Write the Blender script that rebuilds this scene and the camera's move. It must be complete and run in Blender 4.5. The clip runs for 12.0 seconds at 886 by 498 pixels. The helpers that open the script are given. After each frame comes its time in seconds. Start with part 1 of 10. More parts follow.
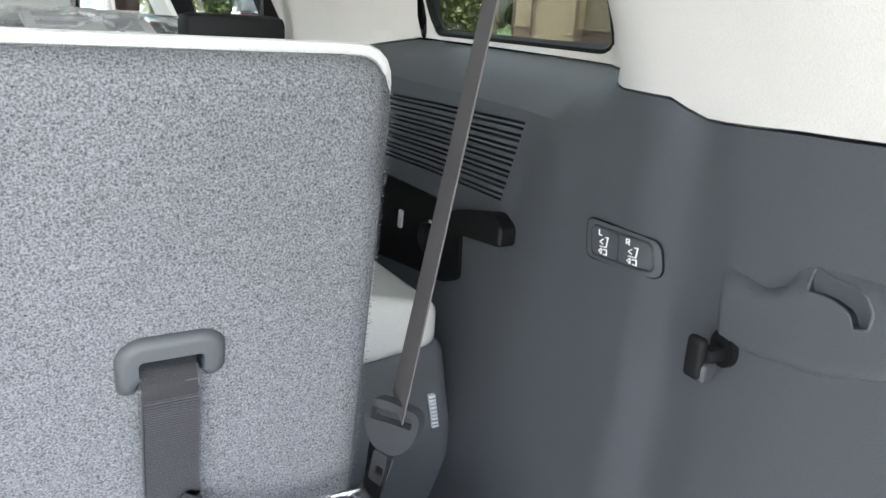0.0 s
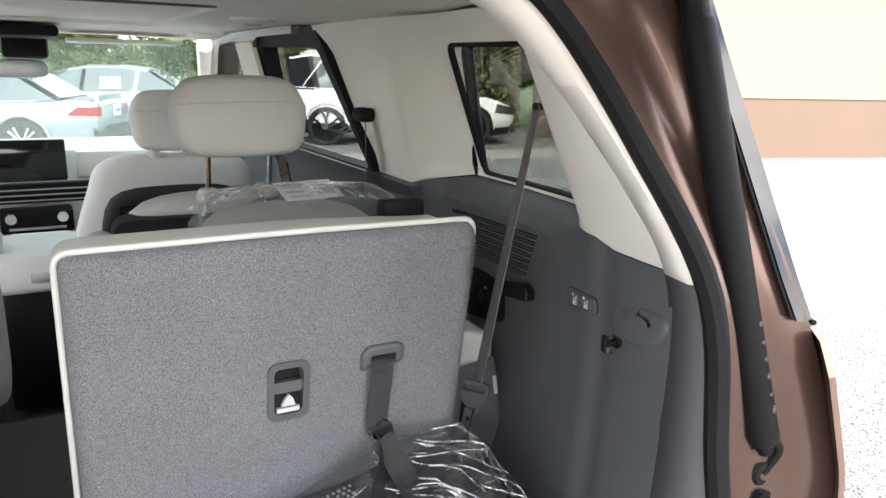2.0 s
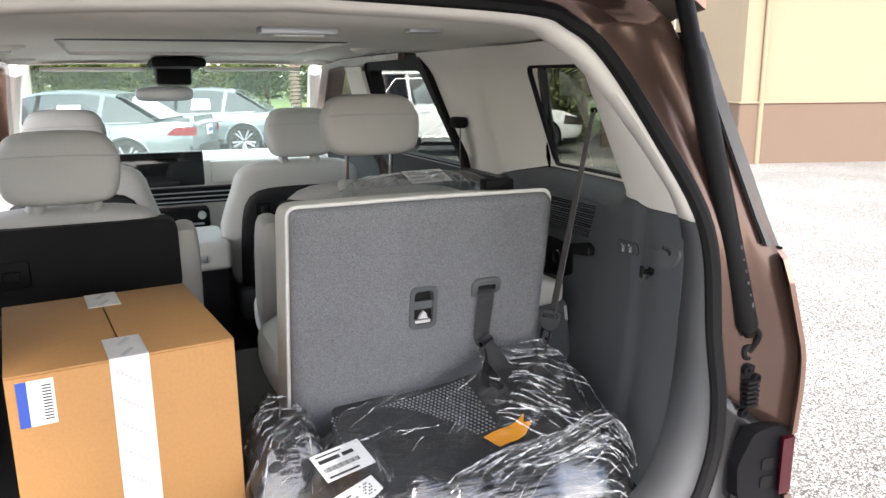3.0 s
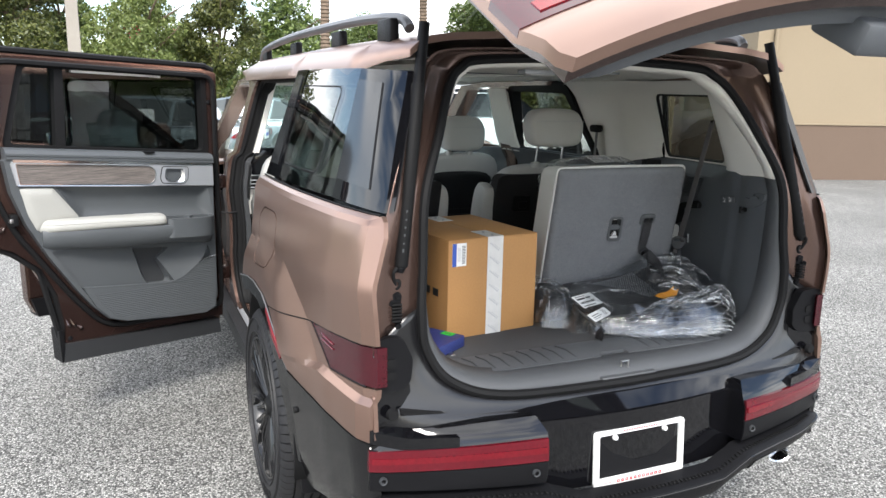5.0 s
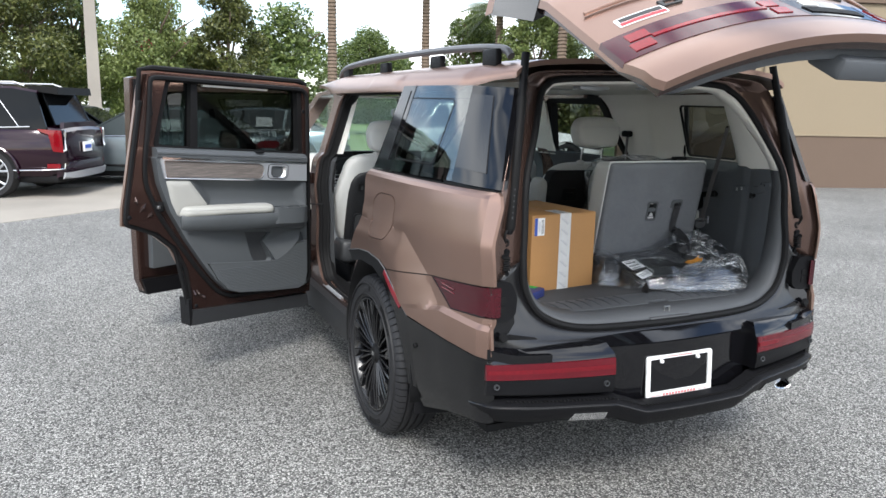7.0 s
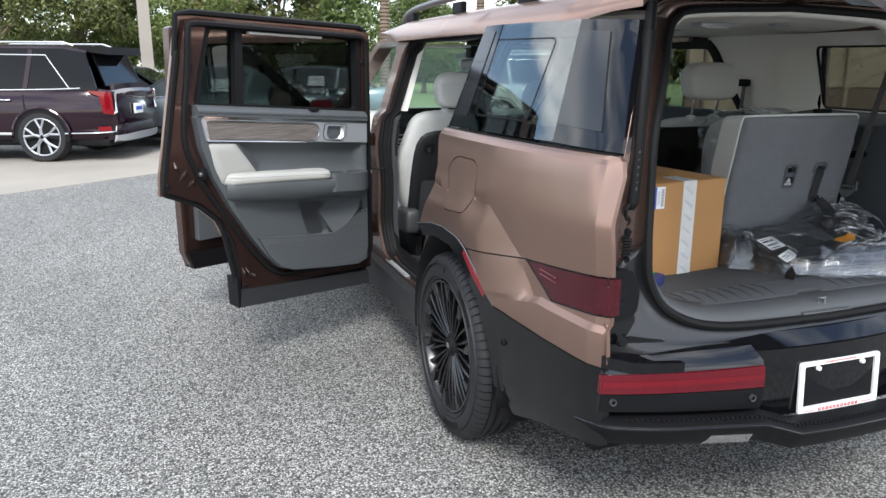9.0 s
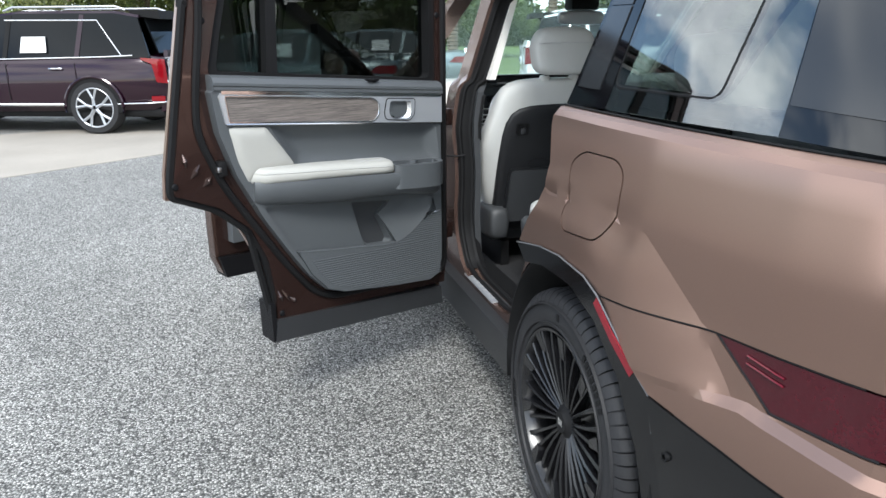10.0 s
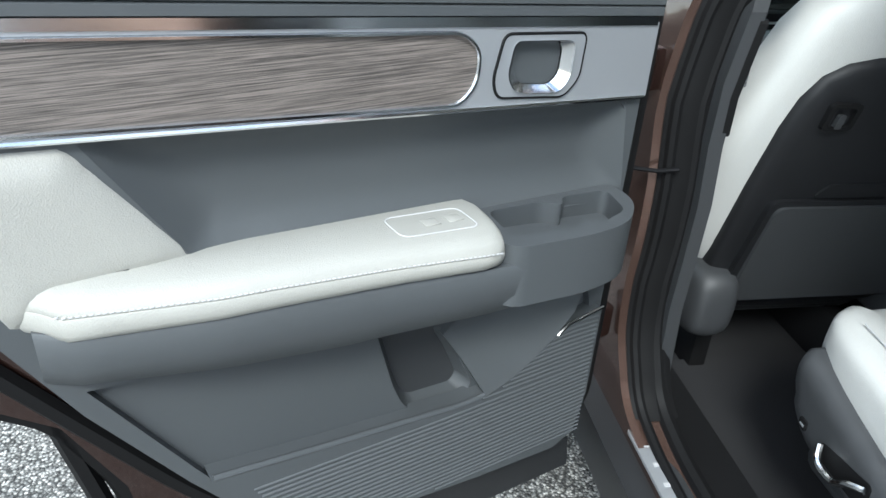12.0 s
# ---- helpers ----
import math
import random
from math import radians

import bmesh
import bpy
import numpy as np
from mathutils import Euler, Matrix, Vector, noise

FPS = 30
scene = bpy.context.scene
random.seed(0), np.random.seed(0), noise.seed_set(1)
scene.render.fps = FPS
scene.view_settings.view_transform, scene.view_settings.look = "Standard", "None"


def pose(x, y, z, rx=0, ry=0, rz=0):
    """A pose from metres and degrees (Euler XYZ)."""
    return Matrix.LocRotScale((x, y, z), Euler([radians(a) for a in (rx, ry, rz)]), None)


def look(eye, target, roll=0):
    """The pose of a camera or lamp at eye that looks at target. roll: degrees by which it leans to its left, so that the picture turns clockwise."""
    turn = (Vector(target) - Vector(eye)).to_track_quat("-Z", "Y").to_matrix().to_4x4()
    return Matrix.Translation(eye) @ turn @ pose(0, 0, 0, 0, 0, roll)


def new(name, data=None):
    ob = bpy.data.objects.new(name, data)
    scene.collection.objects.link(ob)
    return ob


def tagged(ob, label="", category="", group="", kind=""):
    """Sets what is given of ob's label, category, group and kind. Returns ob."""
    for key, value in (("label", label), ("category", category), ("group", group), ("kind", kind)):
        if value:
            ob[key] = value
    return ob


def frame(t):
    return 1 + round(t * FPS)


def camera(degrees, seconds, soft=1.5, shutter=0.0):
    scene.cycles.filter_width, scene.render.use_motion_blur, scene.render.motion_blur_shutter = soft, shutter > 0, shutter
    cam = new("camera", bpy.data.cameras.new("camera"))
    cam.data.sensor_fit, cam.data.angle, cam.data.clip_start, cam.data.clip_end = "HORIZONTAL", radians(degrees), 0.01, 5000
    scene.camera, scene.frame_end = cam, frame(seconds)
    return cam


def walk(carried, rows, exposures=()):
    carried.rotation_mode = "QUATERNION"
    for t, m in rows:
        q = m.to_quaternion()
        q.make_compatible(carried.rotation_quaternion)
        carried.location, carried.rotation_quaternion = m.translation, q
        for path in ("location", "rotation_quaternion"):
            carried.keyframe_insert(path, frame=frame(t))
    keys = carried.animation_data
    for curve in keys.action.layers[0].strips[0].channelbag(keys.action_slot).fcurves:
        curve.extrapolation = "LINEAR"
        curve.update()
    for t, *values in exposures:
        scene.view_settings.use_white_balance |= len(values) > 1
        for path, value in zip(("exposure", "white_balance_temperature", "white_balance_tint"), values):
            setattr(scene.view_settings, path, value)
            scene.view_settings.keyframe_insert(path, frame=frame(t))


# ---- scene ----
from mathutils.geometry import delaunay_2d_cdt

# ---- camera and walk ----
cam = camera(61.6, 12.0)
PATH = [
    (0, (0.343, 0.155, 1.341), (1.325, 1.787, 0.730), 3.3),
    (0.5, (0.341, 0.144, 1.347), (1.410, 1.717, 0.729), 4.2),
    (1, (0.261, 0.045, 1.393), (1.328, 1.637, 0.819), 4.1),
    (1.5, (0.126, -0.138, 1.476), (1.138, 1.508, 0.960), 3.0),
    (2, (0.002, -0.329, 1.530), (0.933, 1.377, 1.056), 1.2),
    (2.5, (-0.089, -0.528, 1.549), (0.761, 1.226, 1.097), 0.0),
    (3, (-0.262, -0.745, 1.539), (0.506, 1.049, 1.099), -0.5),
    (3.5, (-0.528, -0.950, 1.543), (0.200, 0.857, 1.092), -0.5),
    (5.3, (-1.520, -1.750, 1.558), (-0.734, 0.046, 1.164), 1.2),
    (5.5, (-1.601, -1.845, 1.547), (-0.813, -0.048, 1.160), 1.2),
    (6, (-1.787, -2.055, 1.548), (-0.989, -0.260, 1.172), 1.3),
    (6.5, (-1.977, -2.142, 1.548), (-1.173, -0.350, 1.174), 1.2),
    (8.5, (-2.067, -1.914, 1.502), (-1.319, -0.110, 1.069), 0.6),
    (9, (-1.940, -1.574, 1.492), (-1.271, 0.248, 1.010), 0.3),
    (9.5, (-1.856, -1.107, 1.474), (-1.279, 0.735, 0.950), -0.1),
    (10, (-1.740, -0.630, 1.451), (-1.241, 1.222, 0.881), -0.5),
    (10.5, (-1.662, -0.146, 1.452), (-1.218, 1.701, 0.827), -0.3),
    (11, (-1.587, 0.349, 1.472), (-1.190, 2.173, 0.754), 0.3),
    (11.5, (-1.469, 0.813, 1.448), (-1.142, 2.601, 0.615), 1.2),
    (12, (-1.429, 1.271, 1.412), (-1.105, 2.978, 0.422), 3.7),
]
walk(cam, [(t, look(eye, target, roll)) for t, eye, target, roll in PATH],
     exposures=[(0.0, 3.9, 6380, 11), (0.5, 4.05, 6380, 11), (1.5, 3.5, 6600, 12), (2.5, 2.98, 6900, 15), (3.7, 2.6, 6800, 15), (5.3, 1.9, 6420, 9), (8.5, 1.6, 6250, 9), (10.0, 1.75, 6120, 7), (11.0, 1.88, 5980, 4), (12.0, 1.92, 5950, 3)])

# ---- world and sun ----
SUN_EL, SUN_AZ = radians(46), radians(200)      # azimuth clockwise from the car's forward axis
world = bpy.data.worlds.new("sky")
scene.world = world
world.use_nodes = True
wn, wl = world.node_tree.nodes, world.node_tree.links
wn.clear()
w_out = wn.new("ShaderNodeOutputWorld")
w_bg = wn.new("ShaderNodeBackground")
w_sky = wn.new("ShaderNodeTexSky")
w_sky.sky_type, w_sky.sun_disc = "NISHITA", False
w_sky.sun_elevation, w_sky.sun_rotation = SUN_EL, SUN_AZ
w_co = wn.new("ShaderNodeTexCoord")
w_map = wn.new("ShaderNodeMapping")
w_map.inputs["Scale"].default_value = (1.0, 1.0, 2.2)
w_no = wn.new("ShaderNodeTexNoise")
w_no.inputs["Scale"].default_value, w_no.inputs["Detail"].default_value, w_no.inputs["Roughness"].default_value = 2.6, 8.0, 0.55
w_ramp = wn.new("ShaderNodeValToRGB")
w_ramp.color_ramp.elements[0].position, w_ramp.color_ramp.elements[1].position = 0.42, 0.55
w_no2 = wn.new("ShaderNodeTexNoise")
w_no2.inputs["Scale"].default_value, w_no2.inputs["Detail"].default_value = 4.0, 6.0
w_cl = wn.new("ShaderNodeValToRGB")
w_cl.color_ramp.elements[0].position, w_cl.color_ramp.elements[1].position = 0.3, 0.7
w_cl.color_ramp.elements[0].color, w_cl.color_ramp.elements[1].color = (5.2, 5.5, 6.0, 1), (12.0, 12.0, 12.0, 1)
w_mix = wn.new("ShaderNodeMix")
w_mix.data_type = "RGBA"
wl.new(w_co.outputs["Generated"], w_map.inputs["Vector"])
wl.new(w_map.outputs["Vector"], w_no.inputs["Vector"])
wl.new(w_map.outputs["Vector"], w_no2.inputs["Vector"])
wl.new(w_no.outputs["Fac"], w_ramp.inputs["Fac"])
wl.new(w_no2.outputs["Fac"], w_cl.inputs["Fac"])
wl.new(w_ramp.outputs["Color"], w_mix.inputs[0])
wl.new(w_sky.outputs["Color"], w_mix.inputs[6])
wl.new(w_cl.outputs["Color"], w_mix.inputs[7])
wl.new(w_mix.outputs[2], w_bg.inputs["Color"])
w_bg.inputs["Strength"].default_value = 0.10
wl.new(w_bg.outputs["Background"], w_out.inputs["Surface"])

sun_data = bpy.data.lights.new("sun", "SUN")
sun_data.energy, sun_data.angle, sun_data.color = 1.25, radians(16), (1.0, 0.96, 0.9)
sun = new("sun", sun_data)
sun_dir = Vector((math.sin(SUN_AZ) * math.cos(SUN_EL), math.cos(SUN_AZ) * math.cos(SUN_EL), math.sin(SUN_EL)))
sun.matrix_basis = look(sun_dir * 30, (0, 0, 0))


# ---- materials ----
def nodes_of(name):
    m = bpy.data.materials.new(name)
    m.use_nodes = True
    nt = m.node_tree
    return m, nt.nodes, nt.links, nt.nodes["Principled BSDF"]


def mat(name, color, rough=0.5, metal=0.0, grain=0.0, scale=200.0, bump=0.0, wear=0.0, wear_scale=4.0, coat=0.0, spec=0.5, random_tone=0.0):
    """Principled surface with fine grain, large-scale wear and relief, at real-world size."""
    m, n, l, b = nodes_of(name)
    b.inputs["Base Color"].default_value = (*color, 1)
    b.inputs["Roughness"].default_value, b.inputs["Metallic"].default_value = rough, metal
    b.inputs["Coat Weight"].default_value, b.inputs["Coat Roughness"].default_value = coat, 0.04
    b.inputs["Specular IOR Level"].default_value = spec
    co = n.new("ShaderNodeTexCoord")
    if grain or bump:
        t = n.new("ShaderNodeTexNoise")
        t.inputs["Scale"].default_value, t.inputs["Detail"].default_value = scale, 3.0
        l.new(co.outputs["Object"], t.inputs["Vector"])
    last = None
    if grain or wear or random_tone:
        mul = n.new("ShaderNodeMath")
        mul.operation, mul.inputs[1].default_value = "MULTIPLY_ADD", 2 * grain
        mul.inputs[2].default_value = 1.0 - grain
        mul.inputs[0].default_value = 0.5
        if grain:
            l.new(t.outputs["Fac"], mul.inputs[0])
        t2 = n.new("ShaderNodeTexNoise")
        t2.inputs["Scale"].default_value, t2.inputs["Detail"].default_value = wear_scale, 5.0
        l.new(co.outputs["Object"], t2.inputs["Vector"])
        mul2 = n.new("ShaderNodeMath")
        mul2.operation, mul2.inputs[1].default_value, mul2.inputs[2].default_value = "MULTIPLY_ADD", 2 * wear, 1.0 - wear
        l.new(t2.outputs["Fac"], mul2.inputs[0])
        prod = n.new("ShaderNodeMath")
        prod.operation = "MULTIPLY"
        l.new(mul.outputs[0], prod.inputs[0])
        l.new(mul2.outputs[0], prod.inputs[1])
        last = prod
        if random_tone:
            oi = n.new("ShaderNodeObjectInfo")
            m3 = n.new("ShaderNodeMath")
            m3.operation, m3.inputs[1].default_value, m3.inputs[2].default_value = "MULTIPLY_ADD", 2 * random_tone, 1.0 - random_tone
            l.new(oi.outputs["Random"], m3.inputs[0])
            p3 = n.new("ShaderNodeMath")
            p3.operation = "MULTIPLY"
            l.new(prod.outputs[0], p3.inputs[0])
            l.new(m3.outputs[0], p3.inputs[1])
            last = p3
        mix = n.new("ShaderNodeVectorMath")
        mix.operation = "SCALE"
        mix.inputs[0].default_value = color
        l.new(last.outputs[0], mix.inputs["Scale"])
        l.new(mix.outputs["Vector"], b.inputs["Base Color"])
        rr = n.new("ShaderNodeMath")
        rr.operation, rr.inputs[1].default_value, rr.inputs[2].default_value = "MULTIPLY_ADD", 0.25 * wear, rough - 0.125 * wear
        l.new(t2.outputs["Fac"], rr.inputs[0])
        l.new(rr.outputs[0], b.inputs["Roughness"])
    if bump:
        bp = n.new("ShaderNodeBump")
        bp.inputs["Strength"].default_value, bp.inputs["Distance"].default_value = bump, 0.002
        l.new(t.outputs["Fac"], bp.inputs["Height"])
        l.new(bp.outputs["Normal"], b.inputs["Normal"])
    return m


def gloss_curve(n, l, base, normal=None):
    """Share of reflected light on a thin pane, from face-on to grazing."""
    lw, po, ma = n.new("ShaderNodeLayerWeight"), n.new("ShaderNodeMath"), n.new("ShaderNodeMath")
    lw.inputs["Blend"].default_value = 0.5
    po.operation, po.inputs[1].default_value = "POWER", 5.0
    ma.operation, ma.inputs[1].default_value, ma.inputs[2].default_value = "MULTIPLY_ADD", 1.0 - base, base
    if normal is not None:
        l.new(normal, lw.inputs["Normal"])
    l.new(lw.outputs["Facing"], po.inputs[0])
    l.new(po.outputs[0], ma.inputs[0])
    return ma


def glass(name, tint, gloss=1.0, rough=0.0, base=0.04):
    """Thin pane: tinted see-through, with a Fresnel reflection."""
    m, n, l, b = nodes_of(name)
    out = n["Material Output"]
    n.remove(b)
    tr, gl, mx = n.new("ShaderNodeBsdfTransparent"), n.new("ShaderNodeBsdfGlossy"), n.new("ShaderNodeMixShader")
    tr.inputs["Color"].default_value = (*tint, 1)
    gl.inputs["Color"].default_value = (gloss, gloss, gloss, 1)
    gl.inputs["Roughness"].default_value = rough
    l.new(gloss_curve(n, l, base).outputs[0], mx.inputs["Fac"])
    l.new(tr.outputs["BSDF"], mx.inputs[1])
    l.new(gl.outputs["BSDF"], mx.inputs[2])
    l.new(mx.outputs["Shader"], out.inputs["Surface"])
    return m


M = {}
M["bronze"] = mat("bronze_paint", (0.290, 0.189, 0.151), 0.29, 0.82, grain=0.10, scale=900, wear=0.05, wear_scale=1.5, spec=0.5)
# Body bronze with the shade of the inner frames put into its colour.
M["bronze_in_shade"] = mat("bronze_paint_in_shade", (0.038, 0.021, 0.018), 0.2, 0.5, grain=0.06, scale=900, wear=0.12, wear_scale=5, coat=0.5)
# Body bronze in two more tones, carrying gutter shade and pillar light as colour.
M["bronze_half_shade"] = mat("bronze_paint_half_shade", (0.104, 0.064, 0.052), 0.27, 0.7, grain=0.06, scale=900, wear=0.1, wear_scale=5, coat=0.3)
M["pillar"] = mat("bronze_paint_lit_pillar", (0.19, 0.118, 0.096), 0.25, 0.75, grain=0.06, scale=900, wear=0.1, wear_scale=5, coat=0.4)
M["gloss_black"] = mat("gloss_black", (0.004, 0.004, 0.005), 0.05, 0.0, grain=0.2, scale=60, wear=0.05)
M["black_plastic"] = mat("black_plastic", (0.007, 0.007, 0.008), 0.46, grain=0.25, scale=700, bump=0.25, wear=0.2, wear_scale=6, spec=0.12)
M["rubber"] = mat("rubber", (0.0075, 0.0075, 0.008), 0.62, grain=0.2, scale=300, wear=0.25, wear_scale=8, spec=0.16)
M["tyre"] = mat("tyre_rubber", (0.017, 0.017, 0.0185), 0.55, grain=0.2, scale=400, bump=0.2, wear=0.35, wear_scale=9, spec=0.3)
M["dark_trim"] = mat("dark_grey_trim", (0.074, 0.080, 0.088), 0.55, grain=0.12, scale=1500, bump=0.25, wear=0.06, wear_scale=3)
M["door_trim"] = mat("door_trim_grey", (0.065, 0.071, 0.076), 0.5, grain=0.12, scale=1500, bump=0.25, wear=0.06, wear_scale=3)
M["light_trim"] = mat("light_headliner_trim", (0.74, 0.72, 0.67), 0.75, grain=0.08, scale=900, bump=0.2, wear=0.05)
# Seat leather again, its colour darkened to offset the stronger light on the door.
M["leather_dimmed"] = mat("pale_leather_dimmed", (0.335, 0.331, 0.305), 0.5, grain=0.07, scale=600, bump=0.35, wear=0.05, wear_scale=5)
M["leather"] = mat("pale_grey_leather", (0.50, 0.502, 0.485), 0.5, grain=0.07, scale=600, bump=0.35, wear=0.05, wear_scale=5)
M["carpet"] = mat("grey_felt", (0.142, 0.148, 0.158), 0.95, grain=1.6, scale=720, bump=1.0, wear=0.15, wear_scale=8)
M["carpet_dark"] = mat("black_felt", (0.013, 0.013, 0.0145), 0.95, grain=0.3, scale=500, bump=0.5, wear=0.1)
M["load_floor"] = mat("load_floor_carpet", (0.062, 0.062, 0.064), 0.95, grain=0.35, scale=500, bump=0.6, wear=0.12)
M["chrome"] = mat("satin_chrome", (0.70, 0.71, 0.72), 0.16, 1.0, grain=0.05, scale=500, wear=0.05)
M["steel"] = mat("bare_steel", (0.45, 0.45, 0.45), 0.3, 1.0, grain=0.1, scale=300, wear=0.1)
M["silver_trim"] = mat("silver_trim", (0.46, 0.475, 0.50), 0.38, 0.6, grain=0.06, scale=900, wear=0.05)
M["glass_clear"] = glass("windscreen_glass", (0.80, 0.88, 0.87))
M["glass_dark"] = glass("privacy_glass", (0.45, 0.48, 0.46), base=0.13)
M["glass_door"] = glass("side_glass", (0.52, 0.55, 0.54))
M["glass_left"] = glass("rear_door_glass", (0.24, 0.26, 0.255))
M["screen"] = mat("black_screen", (0.004, 0.004, 0.005), 0.08, grain=0.1, scale=50, wear=0.05)
M["white"] = mat("white_plastic", (0.78, 0.78, 0.77), 0.4, grain=0.03, scale=300, wear=0.04)
M["ink"] = mat("black_ink", (0.02, 0.02, 0.02), 0.5, grain=0.1)
M["grey_ink"] = mat("grey_ink", (0.46, 0.46, 0.47), 0.6, grain=0.1)
M["red_ink"] = mat("red_ink", (0.55, 0.03, 0.04), 0.45, grain=0.08)
M["webbing"] = mat("belt_webbing", (0.095, 0.088, 0.088), 0.6, grain=0.25, scale=1200, bump=0.5, wear=0.08)


def lamp_red(name, color, rough=0.08):
    m = mat(name, color, rough, 0.0, grain=0.25, scale=120, wear=0.25, wear_scale=14, coat=0.1)
    return m


M["lamp_dark"] = lamp_red("tail_lamp_dark_red", (0.042, 0.002, 0.006))
M["lamp_red"] = lamp_red("tail_lamp_red", (0.18, 0.003, 0.007))
M["reflector"] = lamp_red("reflector_red", (0.19, 0.005, 0.014), 0.35)
M["lamp_bar"] = lamp_red("bumper_lamp_red", (0.115, 0.003, 0.008))
M["lamp_faint"] = lamp_red("tail_lamp_inner_red", (0.085, 0.003, 0.008))


def asphalt_material():
    """Worn asphalt with pale exposed stones."""
    m, n, l, b = nodes_of("exposed_aggregate_asphalt")
    co = n.new("ShaderNodeTexCoord")
    v = n.new("ShaderNodeTexVoronoi")
    v.inputs["Scale"].default_value = 135.0
    l.new(co.outputs["Object"], v.inputs["Vector"])
    sep = n.new("ShaderNodeSeparateColor")
    l.new(v.outputs["Color"], sep.inputs["Color"])
    ramp = n.new("ShaderNodeValToRGB")
    e = ramp.color_ramp.elements
    e[0].position, e[0].color = 0.0, (0.067, 0.065, 0.062, 1)
    e[1].position, e[1].color = 1.0, (0.66, 0.64, 0.60, 1)
    for p, c in ((0.35, 0.212), (0.72, 0.405)):
        q = e.new(p)
        q.color = (c, c * 0.985, c * 0.92, 1)
    l.new(sep.outputs["Red"], ramp.inputs["Fac"])
    gap = n.new("ShaderNodeMapRange")
    gap.inputs[1].default_value, gap.inputs[2].default_value, gap.inputs[3].default_value, gap.inputs[4].default_value = 0.3, 0.75, 1.0, 0.2
    l.new(v.outputs["Distance"], gap.inputs[0])
    big = n.new("ShaderNodeTexNoise")
    big.inputs["Scale"].default_value, big.inputs["Detail"].default_value = 0.7, 6.0
    l.new(co.outputs["Object"], big.inputs["Vector"])
    stain = n.new("ShaderNodeMapRange")
    stain.inputs[1].default_value, stain.inputs[2].default_value, stain.inputs[3].default_value, stain.inputs[4].default_value = 0.3, 0.7, 0.82, 1.14
    l.new(big.outputs["Fac"], stain.inputs[0])
    a, c = n.new("ShaderNodeVectorMath"), n.new("ShaderNodeVectorMath")
    a.operation = c.operation = "SCALE"
    l.new(ramp.outputs["Color"], a.inputs[0])
    l.new(gap.outputs[0], a.inputs["Scale"])
    l.new(a.outputs["Vector"], c.inputs[0])
    l.new(stain.outputs[0], c.inputs["Scale"])
    l.new(c.outputs["Vector"], b.inputs["Base Color"])
    b.inputs["Roughness"].default_value = 0.85
    bp = n.new("ShaderNodeBump")
    bp.inputs["Strength"].default_value, bp.inputs["Distance"].default_value = 0.8, 0.006
    l.new(gap.outputs[0], bp.inputs["Height"])
    l.new(bp.outputs["Normal"], b.inputs["Normal"])
    return m


M["asphalt"] = asphalt_material()
M["concrete"] = mat("pale_concrete", (0.27, 0.245, 0.21), 0.9, grain=0.3, scale=120, bump=0.4, wear=0.25, wear_scale=0.8)
M["wall_cream"] = mat("cream_stucco", (0.235, 0.188, 0.126), 0.9, grain=0.12, scale=90, bump=0.5, wear=0.06, wear_scale=0.6)
M["wall_tan"] = mat("tan_stucco", (0.120, 0.083, 0.060), 0.9, grain=0.15, scale=90, bump=0.5, wear=0.08, wear_scale=0.6)
M["tape"] = mat("white_packing_tape", (0.62, 0.61, 0.59), 0.32, grain=0.06, scale=40, bump=0.3, wear=0.14, wear_scale=25)
M["cardboard"] = mat("brown_cardboard", (0.40, 0.205, 0.072), 0.75, grain=0.12, scale=180, bump=0.15, wear=0.10, wear_scale=7)
M["bark"] = mat("tree_bark", (0.15, 0.11, 0.08), 0.95, grain=0.4, scale=30, bump=1.0, wear=0.3, wear_scale=3)
M["grass"] = mat("lawn_grass", (0.10, 0.15, 0.035), 0.9, grain=0.5, scale=14, bump=1.0, wear=0.3, wear_scale=0.5)
M["rim_black"] = mat("rim_black", (0.008, 0.008, 0.009), 0.26, grain=0.2, scale=60, wear=0.1, spec=0.6)
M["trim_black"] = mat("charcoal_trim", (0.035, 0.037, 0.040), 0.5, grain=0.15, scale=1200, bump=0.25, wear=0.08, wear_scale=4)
M["shell_black"] = mat("soft_black_shell", (0.010, 0.0105, 0.012), 0.5, grain=0.15, scale=1200, bump=0.25, wear=0.1, wear_scale=4, spec=0.35)
M["satin_black"] = mat("dirty_satin_black", (0.006, 0.006, 0.0065), 0.09, grain=0.5, scale=260, bump=0.12, wear=0.5, wear_scale=9, spec=0.42)
M["strap_edge"] = mat("webbing_edge", (0.055, 0.055, 0.06), 0.45, grain=0.3, scale=1200, wear=0.08)
M["strap"] = mat("black_webbing", (0.014, 0.014, 0.016), 0.42, grain=0.4, scale=1200, bump=0.6, wear=0.08)
M["cladding"] = mat("charcoal_cladding", (0.022, 0.023, 0.025), 0.45, grain=0.2, scale=900, bump=0.25, wear=0.2, wear_scale=6, spec=0.4)
M["sill_trim"] = mat("charcoal_sill_trim", (0.060, 0.063, 0.068), 0.55, grain=0.12, scale=1500, bump=0.25, wear=0.1, wear_scale=5)
M["rail"] = mat("satin_grey_rail", (0.13, 0.13, 0.135), 0.42, 0.3, grain=0.06, scale=900, wear=0.05)
M["inlay"] = mat("satin_dark_inlay", (0.020, 0.021, 0.023), 0.14, grain=0.05, scale=900, wear=0.05)


# ---- building tools ----
def finish(me, sharp=32.0):
    me.polygons.foreach_set("use_smooth", [True] * len(me.polygons))
    me.set_sharp_from_angle(angle=radians(sharp))


